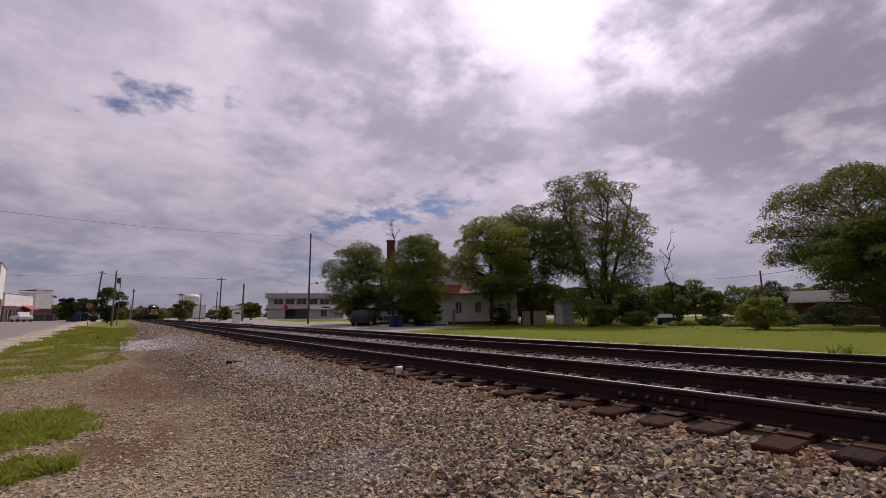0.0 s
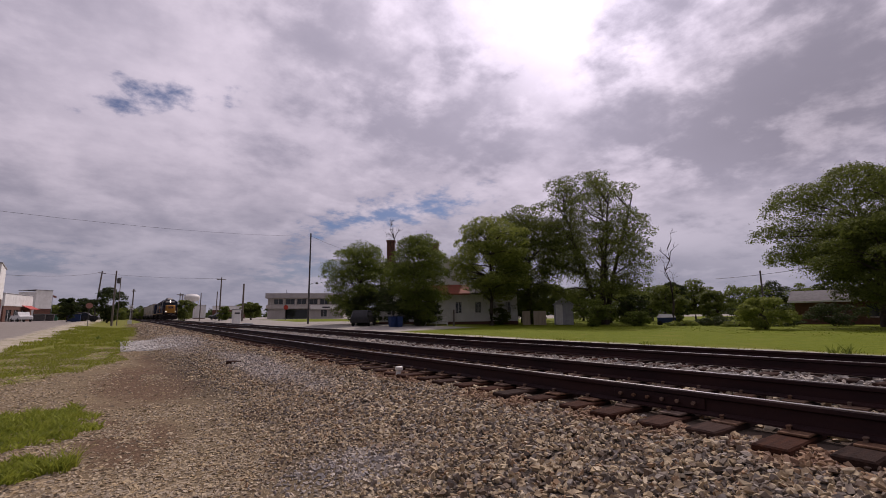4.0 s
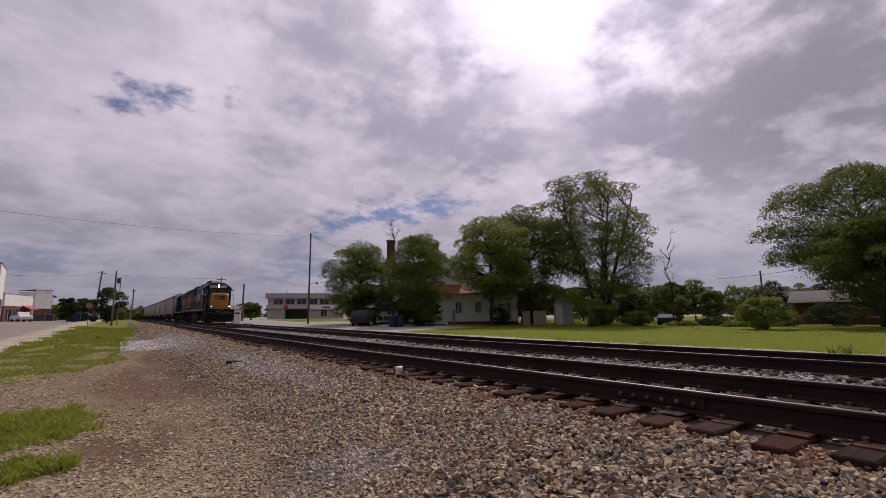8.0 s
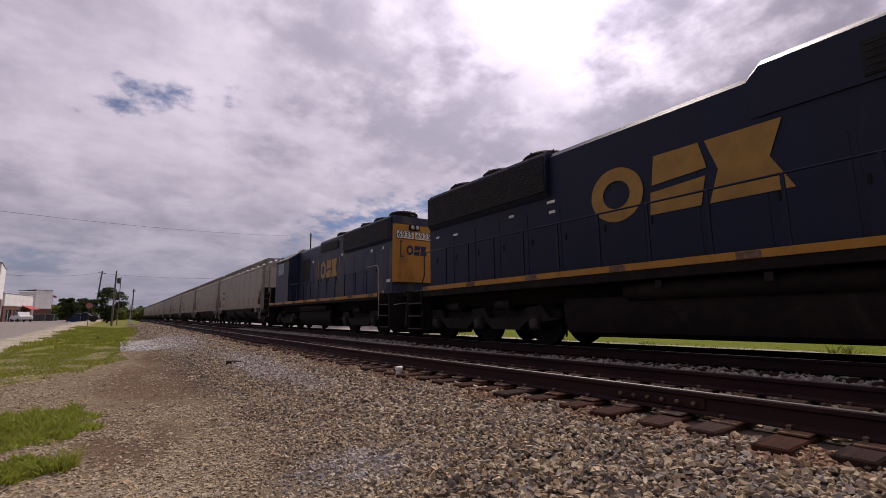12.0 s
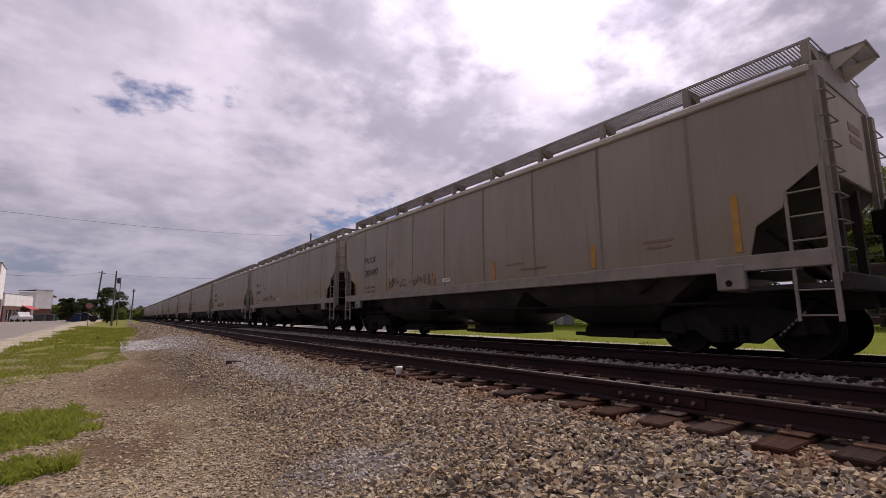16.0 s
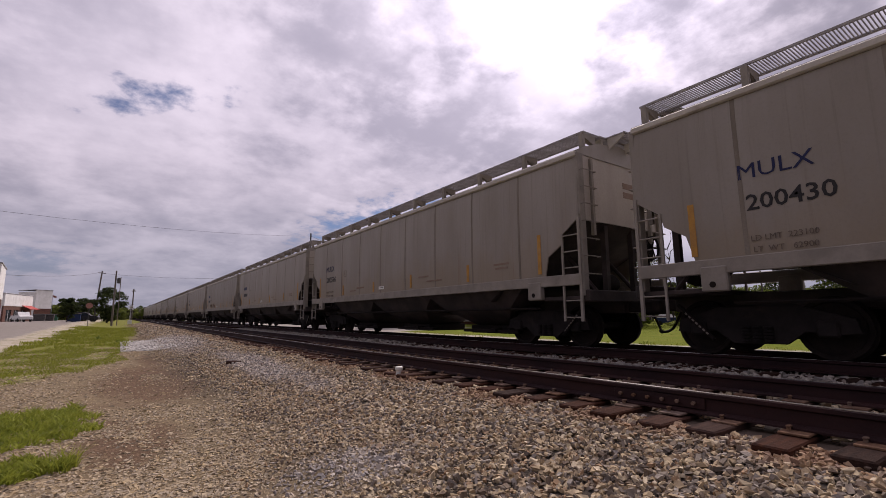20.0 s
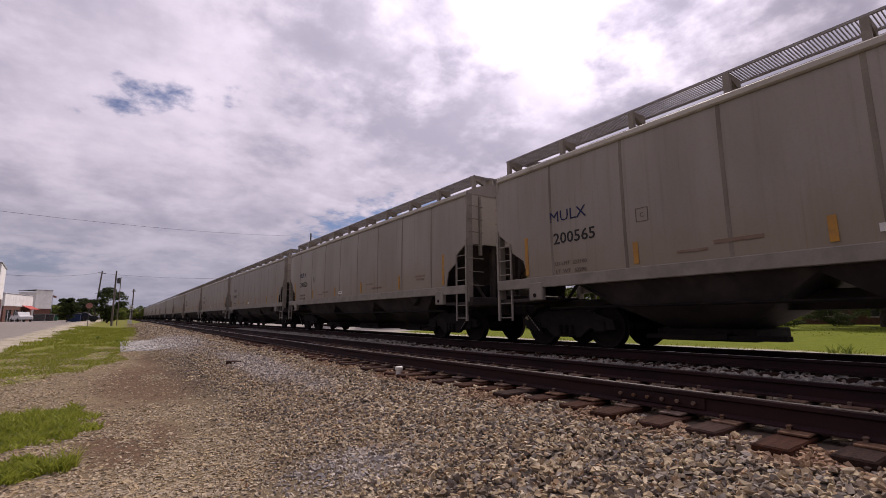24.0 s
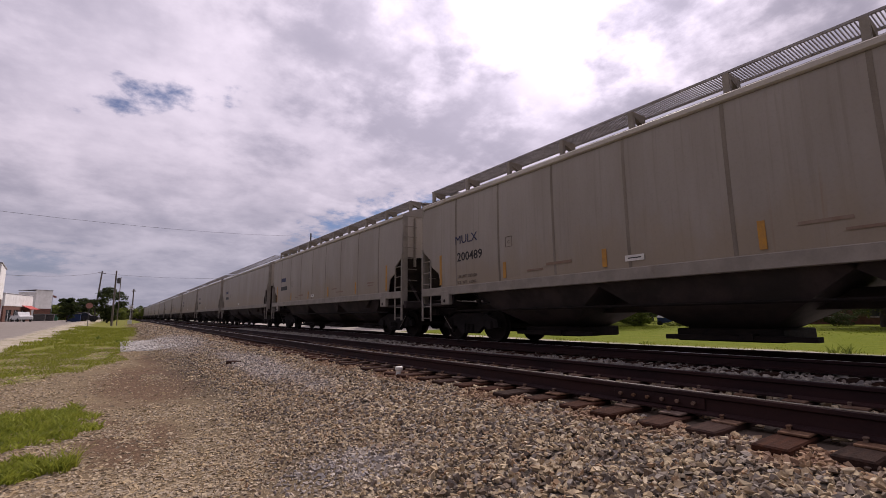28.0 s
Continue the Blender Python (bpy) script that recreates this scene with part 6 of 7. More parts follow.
def tree(name, label, x, y, top, low, rad, material, seed, leaves=20000, clumps=45, clump=0.30, size=0.10, trunk=0.28, stems=1, deep=None, bare=0.0, category="tree", open_top=0.0, boxy=2.2, fork=0.3, lean=0.0):
    """A tree or shrub: trunk, limbs and twigs, and a crown of leaf clumps between the heights low and top."""
    rng = np.random.default_rng(seed)
    g = height(x, y)
    th = thing(name, label, category, at=pose(x, y, g - 0.05))
    low, top = low - g, top - g
    deep = deep or rad
    cz, hz = (low + top) / 2, (top - low) / 2
    mean = (rad * rad * hz) ** (1 / 3)
    cs, rs = [], []
    while len(cs) < clumps:
        d = rng.normal(size=3)
        d /= np.sum(np.abs(d) ** boxy) ** (1 / boxy)
        up = max(0.0, d[2])
        rl = clump * mean * rng.uniform(0.62, 1.25) * (1 - 0.45 * open_top * up)
        bump = 1.0 + 0.22 * noise.noise(Vector(d) * 2.1 + Vector((seed * 3.7, 0, 0)))
        f = rng.uniform(0.20, 1.0) ** 0.30 * bump * 1.06
        p = np.array([d[0] * max(rad - 0.8 * rl, 0.1) * f, d[1] * max(deep - 0.8 * rl, 0.1) * f, cz + d[2] * max(hz - 0.6 * rl, 0.1) * f])
        p[0] += lean * max(p[2], 0.0)
        if p[2] - 0.5 * rl > low - 0.2 and p[2] > 0.1 and all(np.linalg.norm(p - c) > 0.85 * rl for c in cs):
            cs.append(p)
            rs.append(rl)
        elif rng.uniform() < 0.03:
            cs.append(np.array([p[0] * 0.8, p[1] * 0.8, max(p[2], low + 0.3, 0.2)]))
            rs.append(rl)
    cs, rs = np.array(cs), np.array(rs)
    wood, forks = M(), []
    for s in range(stems):
        a = 6.283 * s / max(stems, 1) + rng.uniform(0, 1)
        out = 0.0 if stems == 1 else rad
        pts, ws = [], []
        for i in range(8):
            f = i / 7
            w = (0.03 + 0.10 * f) * (1 + 0.6 * bare)
            o = out * (0.05 + 0.42 * f ** 1.3)
            pts.append((math.cos(a) * o + rng.normal() * w + lean * f * top * 0.7, math.sin(a) * o + rng.normal() * w, f * (low + (top - low) * 0.70)))
            ws.append(trunk * (1.3 if i == 0 else 1 - 0.82 * f) * (1.0 if stems == 1 else 0.75))
        wood.tube(pts, ws, 9)
        forks += pts[2:]
    part("trunk", wood, m_bark, th)
    limbs = M()
    forks = np.array(forks)
    for p, rl in zip(cs, rs):
        ok = forks[forks[:, 2] < p[2] - fork * rl]
        q = ok[np.argmin(np.linalg.norm((ok - p) * np.array([1, 1, 0.6]), axis=1))] if len(ok) else forks[0]
        span = np.linalg.norm(p - q)
        mid = q * 0.5 + p * 0.5 + np.array([0, 0, 0.10 * span]) + rng.normal(size=3) * 0.07 * span
        r0 = min(0.035 + 0.016 * span, trunk * 0.55)
        limbs.tube([q, mid, p], [r0, r0 * 0.6, 0.016], 5)
        for _ in range(3 if bare == 0 else 5):
            e = rng.normal(size=3)
            e[2] = abs(e[2]) + 0.3
            e *= rl * rng.uniform(0.7, 1.15) / np.linalg.norm(e)
            limbs.tube([p, p + e * 0.5 + rng.normal(size=3) * 0.08 * rl, p + e], [0.014, 0.010, 0.005], 3)
    part("branchwork", limbs, m_bark, th)
    if bare < 1:
        clump_leaves("crown", cs, rs, leaves, size, material, th, rng, cs * np.array([0.75, 0.75, 0.92]))
    return th


tree("broadleaf_tree", "dense bushy green tree with foliage to the ground", 23.6, 51.2, 10.7, 0.6, 4.3, m_leaf, 1, 36000, 54, 0.36, 0.105, 0.22)
tree("broadleaf_tree", "dense round green tree beside a white house", 26.5, 42.5, 10.9, 0.8, 3.6, m_leaf, 2, 36000, 54, 0.36, 0.10, 0.25)
tree("broadleaf_tree", "lighter green shade tree with a bare trunk on the lawn", 34.3, 39.1, 12.9, 2.6, 4.9, m_leaf_light, 3, 34000, 56, 0.31, 0.12, 0.24)
tree("broadleaf_tree", "tall dark green tree with dense crown", 41.6, 40.3, 15.8, 1.5, 5.4, m_leaf_dark, 4, 38000, 60, 0.34, 0.125, 0.35)
tree("broadleaf_tree", "tall spreading tree with several stems and a thin ragged top", 47.2, 33.8, 19.7, 1.2, 8.3, m_leaf_dark, 5, 66000, 110, 0.22, 0.105, 0.46, stems=4, deep=6.0, open_top=0.75, boxy=2.6)
tree("broadleaf_tree", "large spreading tree with overhanging limbs", 53.4, 10.0, 15.0, 3.6, 8.4, m_leaf_dark, 7, 96000, 64, 0.31, 0.10, 0.45, stems=2, boxy=2.5)
tree("broadleaf_tree", "leafy tree with low drooping branches on the lawn", 46.8, 8.4, 9.9, 1.2, 5.0, m_leaf_dark, 8, 52000, 50, 0.33, 0.09, 0.30)
tree("dead_tree", "bare dead tree trunk with broken branches", 49.4, 26.3, 10.9, 3.5, 1.4, m_leaf, 9, 1, 9, 0.5, 0.02, 0.14, bare=1.0)
tree("dead_tree", "leafless tree limb standing above a roof", 27.6, 49.9, 14.6, 9.6, 1.5, m_leaf, 10, 1, 10, 0.4, 0.02, 0.10, bare=1.0)
for i, (x, y, top, rad) in enumerate(((66.4, 34.9, 7.0, 2.0), (76.5, 37.1, 6.9, 3.6), (73.2, 32.3, 5.2, 3.0), (82.1, 31.8, 6.5, 3.6), (86.9, 30.3, 7.0, 3.6), (90.0, 26.5, 6.4, 3.4), (78.0, 40.5, 6.0, 3.5), (70.5, 41.0, 6.2, 3.2), (88, 22, 6.0, 3.5), (90, 16, 7.0, 4.5), (84, 6, 8.0, 5), (52, 58, 7, 4), (58, 53, 7, 4), (62, 48, 6.5, 4), (50, 42, 6.0, 3.4), (55, 38, 6.0, 3.4), (46, 46, 6.5, 3.6), (60, 33, 5.6, 3.2), (40, 47, 6.0, 3.2), (66, 43, 6.5, 3.5), (47, 63, 7.5, 4.5), (42, 68, 8, 4.5))):
    tree("boundary_tree", "green tree in a line at the back of the lawn", x, y, top, 0.3, rad, (m_leaf_shaded, m_leaf_dark, m_leaf_dark, m_leaf)[i % 4], 50 + i, 5500, 26, 0.34, 0.16, 0.18)
for i, (x, y, top, rad, mt, lv) in enumerate(((40.0, 29.9, 3.4, 2.2, m_leaf, 7000), (45.8, 28.7, 3.9, 2.2, m_leaf_shaded, 5000), (41.0, 14.6, 2.9, 2.1, m_leaf_light, 10000), (41.2, 38.6, 2.8, 1.0, m_leaf, 3000), (48.1, 19.7, 0.75, 1.5, m_leaf_light, 2500), (43.4, 27.2, 1.9, 1.6, m_leaf, 4000),
                                              (25.2, 44.6, 5.2, 2.6, m_leaf_shaded, 9000), (23.4, 48.4, 4.8, 2.6, m_leaf_shaded, 9000), (27.6, 43.0, 4.4, 2.2, m_leaf_shaded, 8000), (50.5, 22.5, 1.3, 2.2, m_leaf_shaded, 3000), (52.0, 17.5, 1.2, 2.4, m_leaf_shaded, 3000), (47.8, 24.6, 0.8, 1.6, m_leaf_light, 2500), (37.6, 41.2, 2.8, 1.5, m_leaf_dark, 4000), (56.0, 21.0, 2.6, 2.6, m_leaf_shaded, 5000), (55.5, 14.0, 2.4, 2.8, m_leaf_shaded, 5000))):
    tree("shrub", "low leafy green shrub at the lawn's edge", x, y, top, 0.05, rad, mt, 80 + i, lv, 24, 0.30, 0.085, 0.06, stems=3, category="shrub")
for i, (x, y, top, low, rad, mt) in enumerate(((-7.2, 97.0, 5.3, 1.7, 1.75, m_leaf_shaded), (-6.2, 122.0, 6.5, 0.8, 2.2, m_leaf_shaded), (-2.3, 118.0, 8.6, 0.8, 3.3, m_leaf_shaded), (20.4, 92.8, 4.7, 1.8, 2.0, m_leaf_dark), (14.0, 139.3, 7.4, 0.8, 3.2, m_leaf_dark), (18.4, 108.5, 4.2, 1.2, 1.5, m_leaf),
                                               (11, 230, 7.0, 0.8, 7, m_leaf_dark), (-6, 260, 8.0, 0.8, 9, m_leaf_dark), (24, 250, 8.0, 0.8, 8, m_leaf_dark), (-22, 240, 8, 0.8, 9, m_leaf_dark), (40, 190, 8, 0.8, 6, m_leaf_dark), (-14, 170, 7, 0.8, 5, m_leaf_dark), (2.5, 300, 9, 0.8, 10, m_leaf_dark))):
    tree("street_tree", "dark green tree beside the far street", x, y, top, low, rad, mt, 110 + i, 4500, 24, 0.32, 0.12 + rad * 0.03, 0.14)


def far_woods():
    """The wooded skyline, as one uneven band of foliage far away."""
    rng = np.random.default_rng(77)
    pts = []
    for i in range(2600):
        a = rng.uniform(-1.0, 2.4)
        d = rng.uniform(330, 420)
        h = 7 + 4 * noise.noise((a * 14, 0, 0)) + 2 * noise.noise((a * 60, 4, 0))
        pts.append((d * math.sin(a), d * math.cos(a), rng.uniform(0.0, 1.0) * h))
    ob = thing("far_woods", "distant line of dark green woods on the horizon", "trees", kind="stuff")
    leaf_cloud("foliage", np.array(pts), 1.6, 14, 1.5, m_leaf_shaded, ob, rng, "")


far_woods()


# ---- buildings ----
m_stucco = mat("pale_stucco", (0.46, 0.42, 0.39), (0.38, 0.35, 0.32), 0.8, 0.85, 0, 0.1, 12, stain=(0.30, 0.27, 0.24), stain_cut=0.62, streak=(1, 1, 0.3))
m_fascia = mat("grey_fascia", (0.40, 0.37, 0.37), (0.33, 0.31, 0.31), 0.6, 0.8, 0, 0.1, 10, streak=(1, 1, 0.3))
m_siding = mat("white_siding", (0.78, 0.77, 0.75), (0.66, 0.65, 0.62), 1.2, 0.75, 0, 0.1, 12, stain=(0.40, 0.38, 0.34), stain_cut=0.62)
m_shingle = mat("grey_shingle", (0.10, 0.092, 0.095), (0.065, 0.06, 0.063), 3, 0.92, 0, 0.4, 14)
m_redroof = mat("rust_red_roof", (0.34, 0.10, 0.06), (0.25, 0.08, 0.05), 2, 0.8, 0, 0.2, 12)
m_window = glass_mat("window_glass", (0.03, 0.035, 0.04), 0.08)
m_concrete = mat("concrete", (0.42, 0.40, 0.37), (0.34, 0.32, 0.29), 2, 0.9, 0, 0.2, 20)
m_red = mat("red_paint", (0.42, 0.045, 0.03), (0.34, 0.04, 0.03), 3, 0.6, 0, 0.05, 20)
m_signback = mat("faded_red_sign", (0.30, 0.14, 0.11), (0.24, 0.12, 0.10), 3, 0.6, 0, 0.05, 20)
m_blue_bin = mat("blue_plastic", (0.014, 0.035, 0.11), (0.012, 0.025, 0.08), 3, 0.55, 0, 0.05, 20)
m_green_bin = mat("green_paint", (0.03, 0.12, 0.07), (0.03, 0.09, 0.05), 3, 0.6, 0, 0.05, 20)
m_carblack = mat("black_car_paint", (0.012, 0.012, 0.014), (0.02, 0.02, 0.022), 2, 0.35, 0, 0.0, 20, spec=0.35)
m_carwhite = mat("white_car_paint", (0.70, 0.70, 0.69), (0.62, 0.62, 0.61), 2, 0.3, 0, 0.0, 20)
m_tyre = mat("tyre_rubber", (0.02, 0.02, 0.02), None, 8, 0.9, 0, 0.2, 40)
m_wood_panel = mat("weathered_boards", (0.36, 0.30, 0.22), (0.26, 0.215, 0.16), 3, 0.9, 0, 0.2, 20, streak=(3, 3, 0.2))
m_steel = mat("dull_steel", (0.09, 0.085, 0.085), (0.06, 0.055, 0.055), 4, 0.6, 0.3, 0.05, 30)
m_sheet = mat("grey_sheet_metal", (0.40, 0.40, 0.42), (0.30, 0.30, 0.32), 2, 0.55, 0.3, 0.05, 20)


def window(parent, x0, x1, z0, z1, y=0.0, bars=1, frame_mat=None, name="window"):
    """A window in a wall that faces -y at y: recessed pane, frame, sill."""
    w = part(name, M().box(x0, x1, y + 0.04, y + 0.07, z0, z1), m_window, parent, "dark window pane")
    fr = M()
    t = 0.07
    for a, b, c, d in ((x0 - t, x1 + t, z0 - t, z0), (x0 - t, x1 + t, z1, z1 + t), (x0 - t, x0, z0, z1), (x1, x1 + t, z0, z1)):
        fr.box(a, b, y - 0.04, y + 0.08, c, d)
    for i in range(bars):
        m = x0 + (x1 - x0) * (i + 1) / (bars + 1)
        fr.box(m - 0.03, m + 0.03, y - 0.01, y + 0.06, z0, z1)
    part("window_frame", fr, frame_mat or m_white, w)
    part("sill", M().box(x0 - 0.12, x1 + 0.12, y - 0.12, y + 0.02, z0 - t - 0.06, z0 - t), frame_mat or m_white, w)


def wall_with_holes(parent, name, x0, x1, z0, z1, y0, y1, holes, material):
    """A wall across x between two depths; each hole (a, b, c, d) goes right through."""
    xs = sorted({x0, x1, *[h[0] for h in holes], *[h[1] for h in holes]})
    zs = sorted({z0, z1, *[h[2] for h in holes], *[h[3] for h in holes]})
    m = M()
    for a, b in zip(xs, xs[1:]):
        for c, d in zip(zs, zs[1:]):
            if not any(h[0] <= (a + b) / 2 <= h[1] and h[2] <= (c + d) / 2 <= h[3] for h in holes):
                m.box(a, b, y0, y1, c, d)
    return part(name, m.mesh(name, 0, weld=True), material, parent)


def office_building():
    b = thing("office_building", "two-storey pale office building with a band of dark windows", "building", at=pose(28.1, 111.5, 1.25, 0, 0, -26))
    L, D, H = 17.5, 14.0, 6.15
    wins = [(1.4 + i * 2.65, 3.4 + i * 2.65, 3.55, 4.75) for i in range(6)]
    low = [(4.0, 9.5, 0.1, 2.35), (12.2, 13.6, 0.6, 2.2)]
    wall_with_holes(b, "front_wall", 0.0, L, 0.0, 4.95, 0.0, 0.25, wins + low, m_stucco)
    for i, (a, c, z0, z1) in enumerate(wins):
        window(b, a, c, z0, z1, 0.08, 1, m_stucco)
    part("recessed_entrance", M().box(4.0, 9.5, 1.4, 1.5, 0.1, 2.35), m_window, b, "dark glazed entrance")
    window(b, 12.2, 13.6, 0.6, 2.2, 0.08, 1, m_stucco)
    part("side_wall", M().box(-0.02, 0.24, 0.25, D, 0.0, 4.95), m_stucco, b)
    part("side_wall", M().box(L - 0.24, L + 0.02, 0.25, D, 0.0, 4.95), m_stucco, b)
    part("rear_wall", M().box(0.0, L, D - 0.25, D, 0.0, 4.95), m_stucco, b)
    part("fascia", M().box(-0.5, L + 0.5, -0.6, D + 0.5, 4.95, H, 0.03), m_fascia, b, "deep grey roof fascia")
    part("balcony_band", M().box(-0.3, L + 0.3, -0.45, 0.0, 2.5, 3.35, 0.03), m_stucco, b)
    for x in (0.6, 3.7, 6.4, 9.1, 11.7, 14.4, 17.0):
        part("pilaster", M().box(x - 0.14, x + 0.14, -0.32, 0.0, 3.35, 4.95), m_stucco, b)
    part("sign_panel", M().box(9.8, 16.2, -0.62, -0.46, 2.3, 3.3, 0.02), m_white, b, "white fascia sign with dark mark")
    part("sign_mark", M().box(12.6, 14.4, -0.64, -0.62, 2.65, 2.95), m_ink, b)
    for x in (3.5, 8.6):
        part("roof_pipe", M().cyl((x, 4, H), (x, 4, H + 1.1), 0.06, n=8), m_steel, b)
    # slender side windows
    for i in range(3):
        part("side_window", M().box(-0.05, -0.02, 2.0 + i * 3.6, 4.2 + i * 3.6, 3.5, 4.7), m_window, b)


office_building()


def farm_house():
    h = thing("white_house", "old two-storey white wooden house with brick chimneys behind trees", "house", at=pose(34.6, 47.6, 0.55, 0, 0, -37.5))
    part("body", M().box(-9.2, -4.1, 0.6, 8.0, 0.0, 6.9), m_siding, h, "white board siding")
    part("front_block", M().box(-4.1, 1.7, -0.8, 8.0, 0.0, 7.1), m_siding, h, "white board siding")
    for i in range(25):
        part("clapboard", M().prism([(-0.818, 0.1 + i * 0.28), (-0.8, 0.1 + i * 0.28), (-0.8, 0.37 + i * 0.28)], "x", -4.06, 1.66), m_siding, h)
    part("gable", M().prism([(-4.1, 7.1), (1.7, 7.1), (-1.2, 8.70)], "y", -0.8, -0.6), m_siding, h)
    part("roof", M().prism([(-4.6, 6.86), (-1.2, 8.78), (2.2, 6.86), (2.2, 7.04), (-1.2, 9.0), (-4.6, 7.04)], "y", -1.2, 8.4), m_shingle, h, "grey shingle roof")
    part("gable_trim", M().prism([(-4.6, 6.82), (-1.2, 8.74), (2.2, 6.82), (2.2, 7.02), (-1.2, 8.96), (-4.6, 7.02)], "y", -1.26, -1.21), m_white, h)
    part("rear_roof", M().prism([(0.2, 6.75), (8.4, 6.75), (4.3, 8.6)], "x", -9.6, -4.0), m_shingle, h)
    for x, y, z in ((-8.0, 2.4, 11.3), (-1.9, 1.0, 10.6)):
        ch = part("chimney", M().box(x - 0.52, x + 0.52, y - 0.42, y + 0.42, 6.4, z, 0.02), m_brick, h, "red brick chimney")
        part("chimney_cap", M().box(x - 0.60, x + 0.60, y - 0.50, y + 0.50, z - 0.25, z + 0.06, 0.02), m_brick, ch)
    for x in (-3.0, 0.6):
        window(h, x - 0.45, x + 0.45, 4.5, 6.1, -0.84)
    for x in (-7.6, -5.6):
        window(h, x - 0.45, x + 0.45, 4.3, 6.0, 0.56)
        window(h, x - 0.45, x + 0.45, 1.2, 3.0, 0.56)
    # low wing towards the tracks
    part("wing", M().box(-3.0, 8.4, -2.8, -0.85, 0.0, 3.6), m_siding, h, "low white wing")
    part("wing_roof", M().prism([(-3.1, 3.55), (-0.84, 4.6), (-0.84, 4.75), (-3.1, 3.70)], "x", 2.6, 8.7), m_shingle, h)
    part("porch_roof", M().prism([(-3.3, 3.50), (-0.84, 4.75), (-0.84, 4.90), (-3.3, 3.65)], "x", -3.2, 2.58), m_redroof, h, "rust red porch roof")
    for x in (-1.6, 1.2, 3.6, 5.4, 7.2):
        window(h, x - 0.35, x + 0.35, 1.3, 2.6, -2.84)
    part("foundation", M().box(-9.22, 8.43, -2.83, 7.9, -0.5, 0.25), m_brick, h)


farm_house()


def ranch_house():
    h = thing("brick_house", "low red-brown brick house under big trees", "house", at=pose(63.1, 19.4, 0.1, 0, 0, -78))
    L, D = 17.0, 8.0
    holes = [(2.0, 3.6, 1.0, 2.2), (6.0, 8.4, 0.9, 2.2), (10.4, 11.4, 0.05, 2.1), (13.0, 14.8, 1.0, 2.2)]
    wall_with_holes(h, "front_wall", 0, L, 0, 2.6, 0, 0.2, holes, m_brick)
    part("core", M().box(0.02, L - 0.02, 0.25, D, 0, 2.6), m_brick, h)
    for a, b, c, d in holes:
        if c > 0.5:
            window(h, a, b, c, d, 0.05)
    part("front_door", M().box(10.4, 11.4, 0.08, 0.14, 0.05, 2.1), m_wood_panel, h, "wooden front door")
    part("roof", M().prism([(-0.7, 2.55), (D + 0.7, 2.55), (D * 0.5, 3.95)], "x", -0.6, L + 0.6), m_shingle, h, "grey hipped shingle roof")
    part("eave_trim", M().box(-0.6, L + 0.6, -0.72, -0.66, 2.45, 2.62), m_white, h)


ranch_house()


def shop(x, y, z, turn, L, D, H, brick_h, label, awning):
    s = thing("shop_building", label, "building", at=pose(x, y, z, 0, 0, turn))
    holes = [(1.2 + i * 3.2, 3.4 + i * 3.2, 0.2, 2.5) for i in range(int((L - 1) // 3.2))]
    wall_with_holes(s, "front_wall", 0, L, 0, brick_h, 0, 0.25, holes, m_brick)
    for a, b, c, d in holes:
        window(s, a, b, c, d, 0.08, 1, m_white)
    part("upper_wall", M().box(-0.05, L + 0.05, -0.05, 0.3, brick_h, H, 0.02), m_siding, s, "white upper wall")
    part("core", M().box(0.02, L - 0.02, 0.30, D, 0, H - 0.4), m_siding, s)
    part("parapet", M().box(-0.12, L + 0.12, -0.12, D, H, H + 0.15, 0.02), m_sheet, s)
    if awning:
        part("awning", M().prism([(-1.5, 2.7), (0.0, 3.5), (0.0, 3.6), (-1.5, 2.8)], "x", awning[0], awning[1]), m_red, s, "bright red awning")


shop(-10.15, 62.0, 0.80, 96, 7.2, 6, 6.3, 2.9, "white and brick shop with a flat roof", None)
shop(-18.9, 122.6, 1.2, 78, 12.7, 8, 5.7, 3.3, "low white storefront with a red awning", (7.6, 12.4))
shop(-17.3, 148.0, 1.3, 40, 3.6, 6, 7.7, 3.2, "tall white gabled shop front", None)
shop(19.2, 169.0, 1.4, -8, 3.6, 8, 4.7, 0.6, "plain white shop beyond the crossing street", None)
shop(23.6, 160.0, 1.4, -12, 9.5, 8, 4.2, 3.0, "long low brick store beyond the crossing street", None)


def water_tower():
    w = thing("water_tower", "distant white water tower above the trees", "water tower", at=pose(35.0, 318.0, 0.1))
    part("tank", M().lathe([(0.5, 12.2), (3.6, 13.0), (4.3, 14.4), (4.3, 15.6), (3.2, 16.8), (0.3, 17.3)], (0, 0, 0), "z", 24), m_white, w)
    for a in range(5):
        c, s = math.cos(a * 1.2566) * 3.6, math.sin(a * 1.2566) * 3.6
        part("leg", M().cyl((c * 1.15, s * 1.15, 0), (c, s, 13.6), 0.22, n=8), m_white, w)


water_tower()


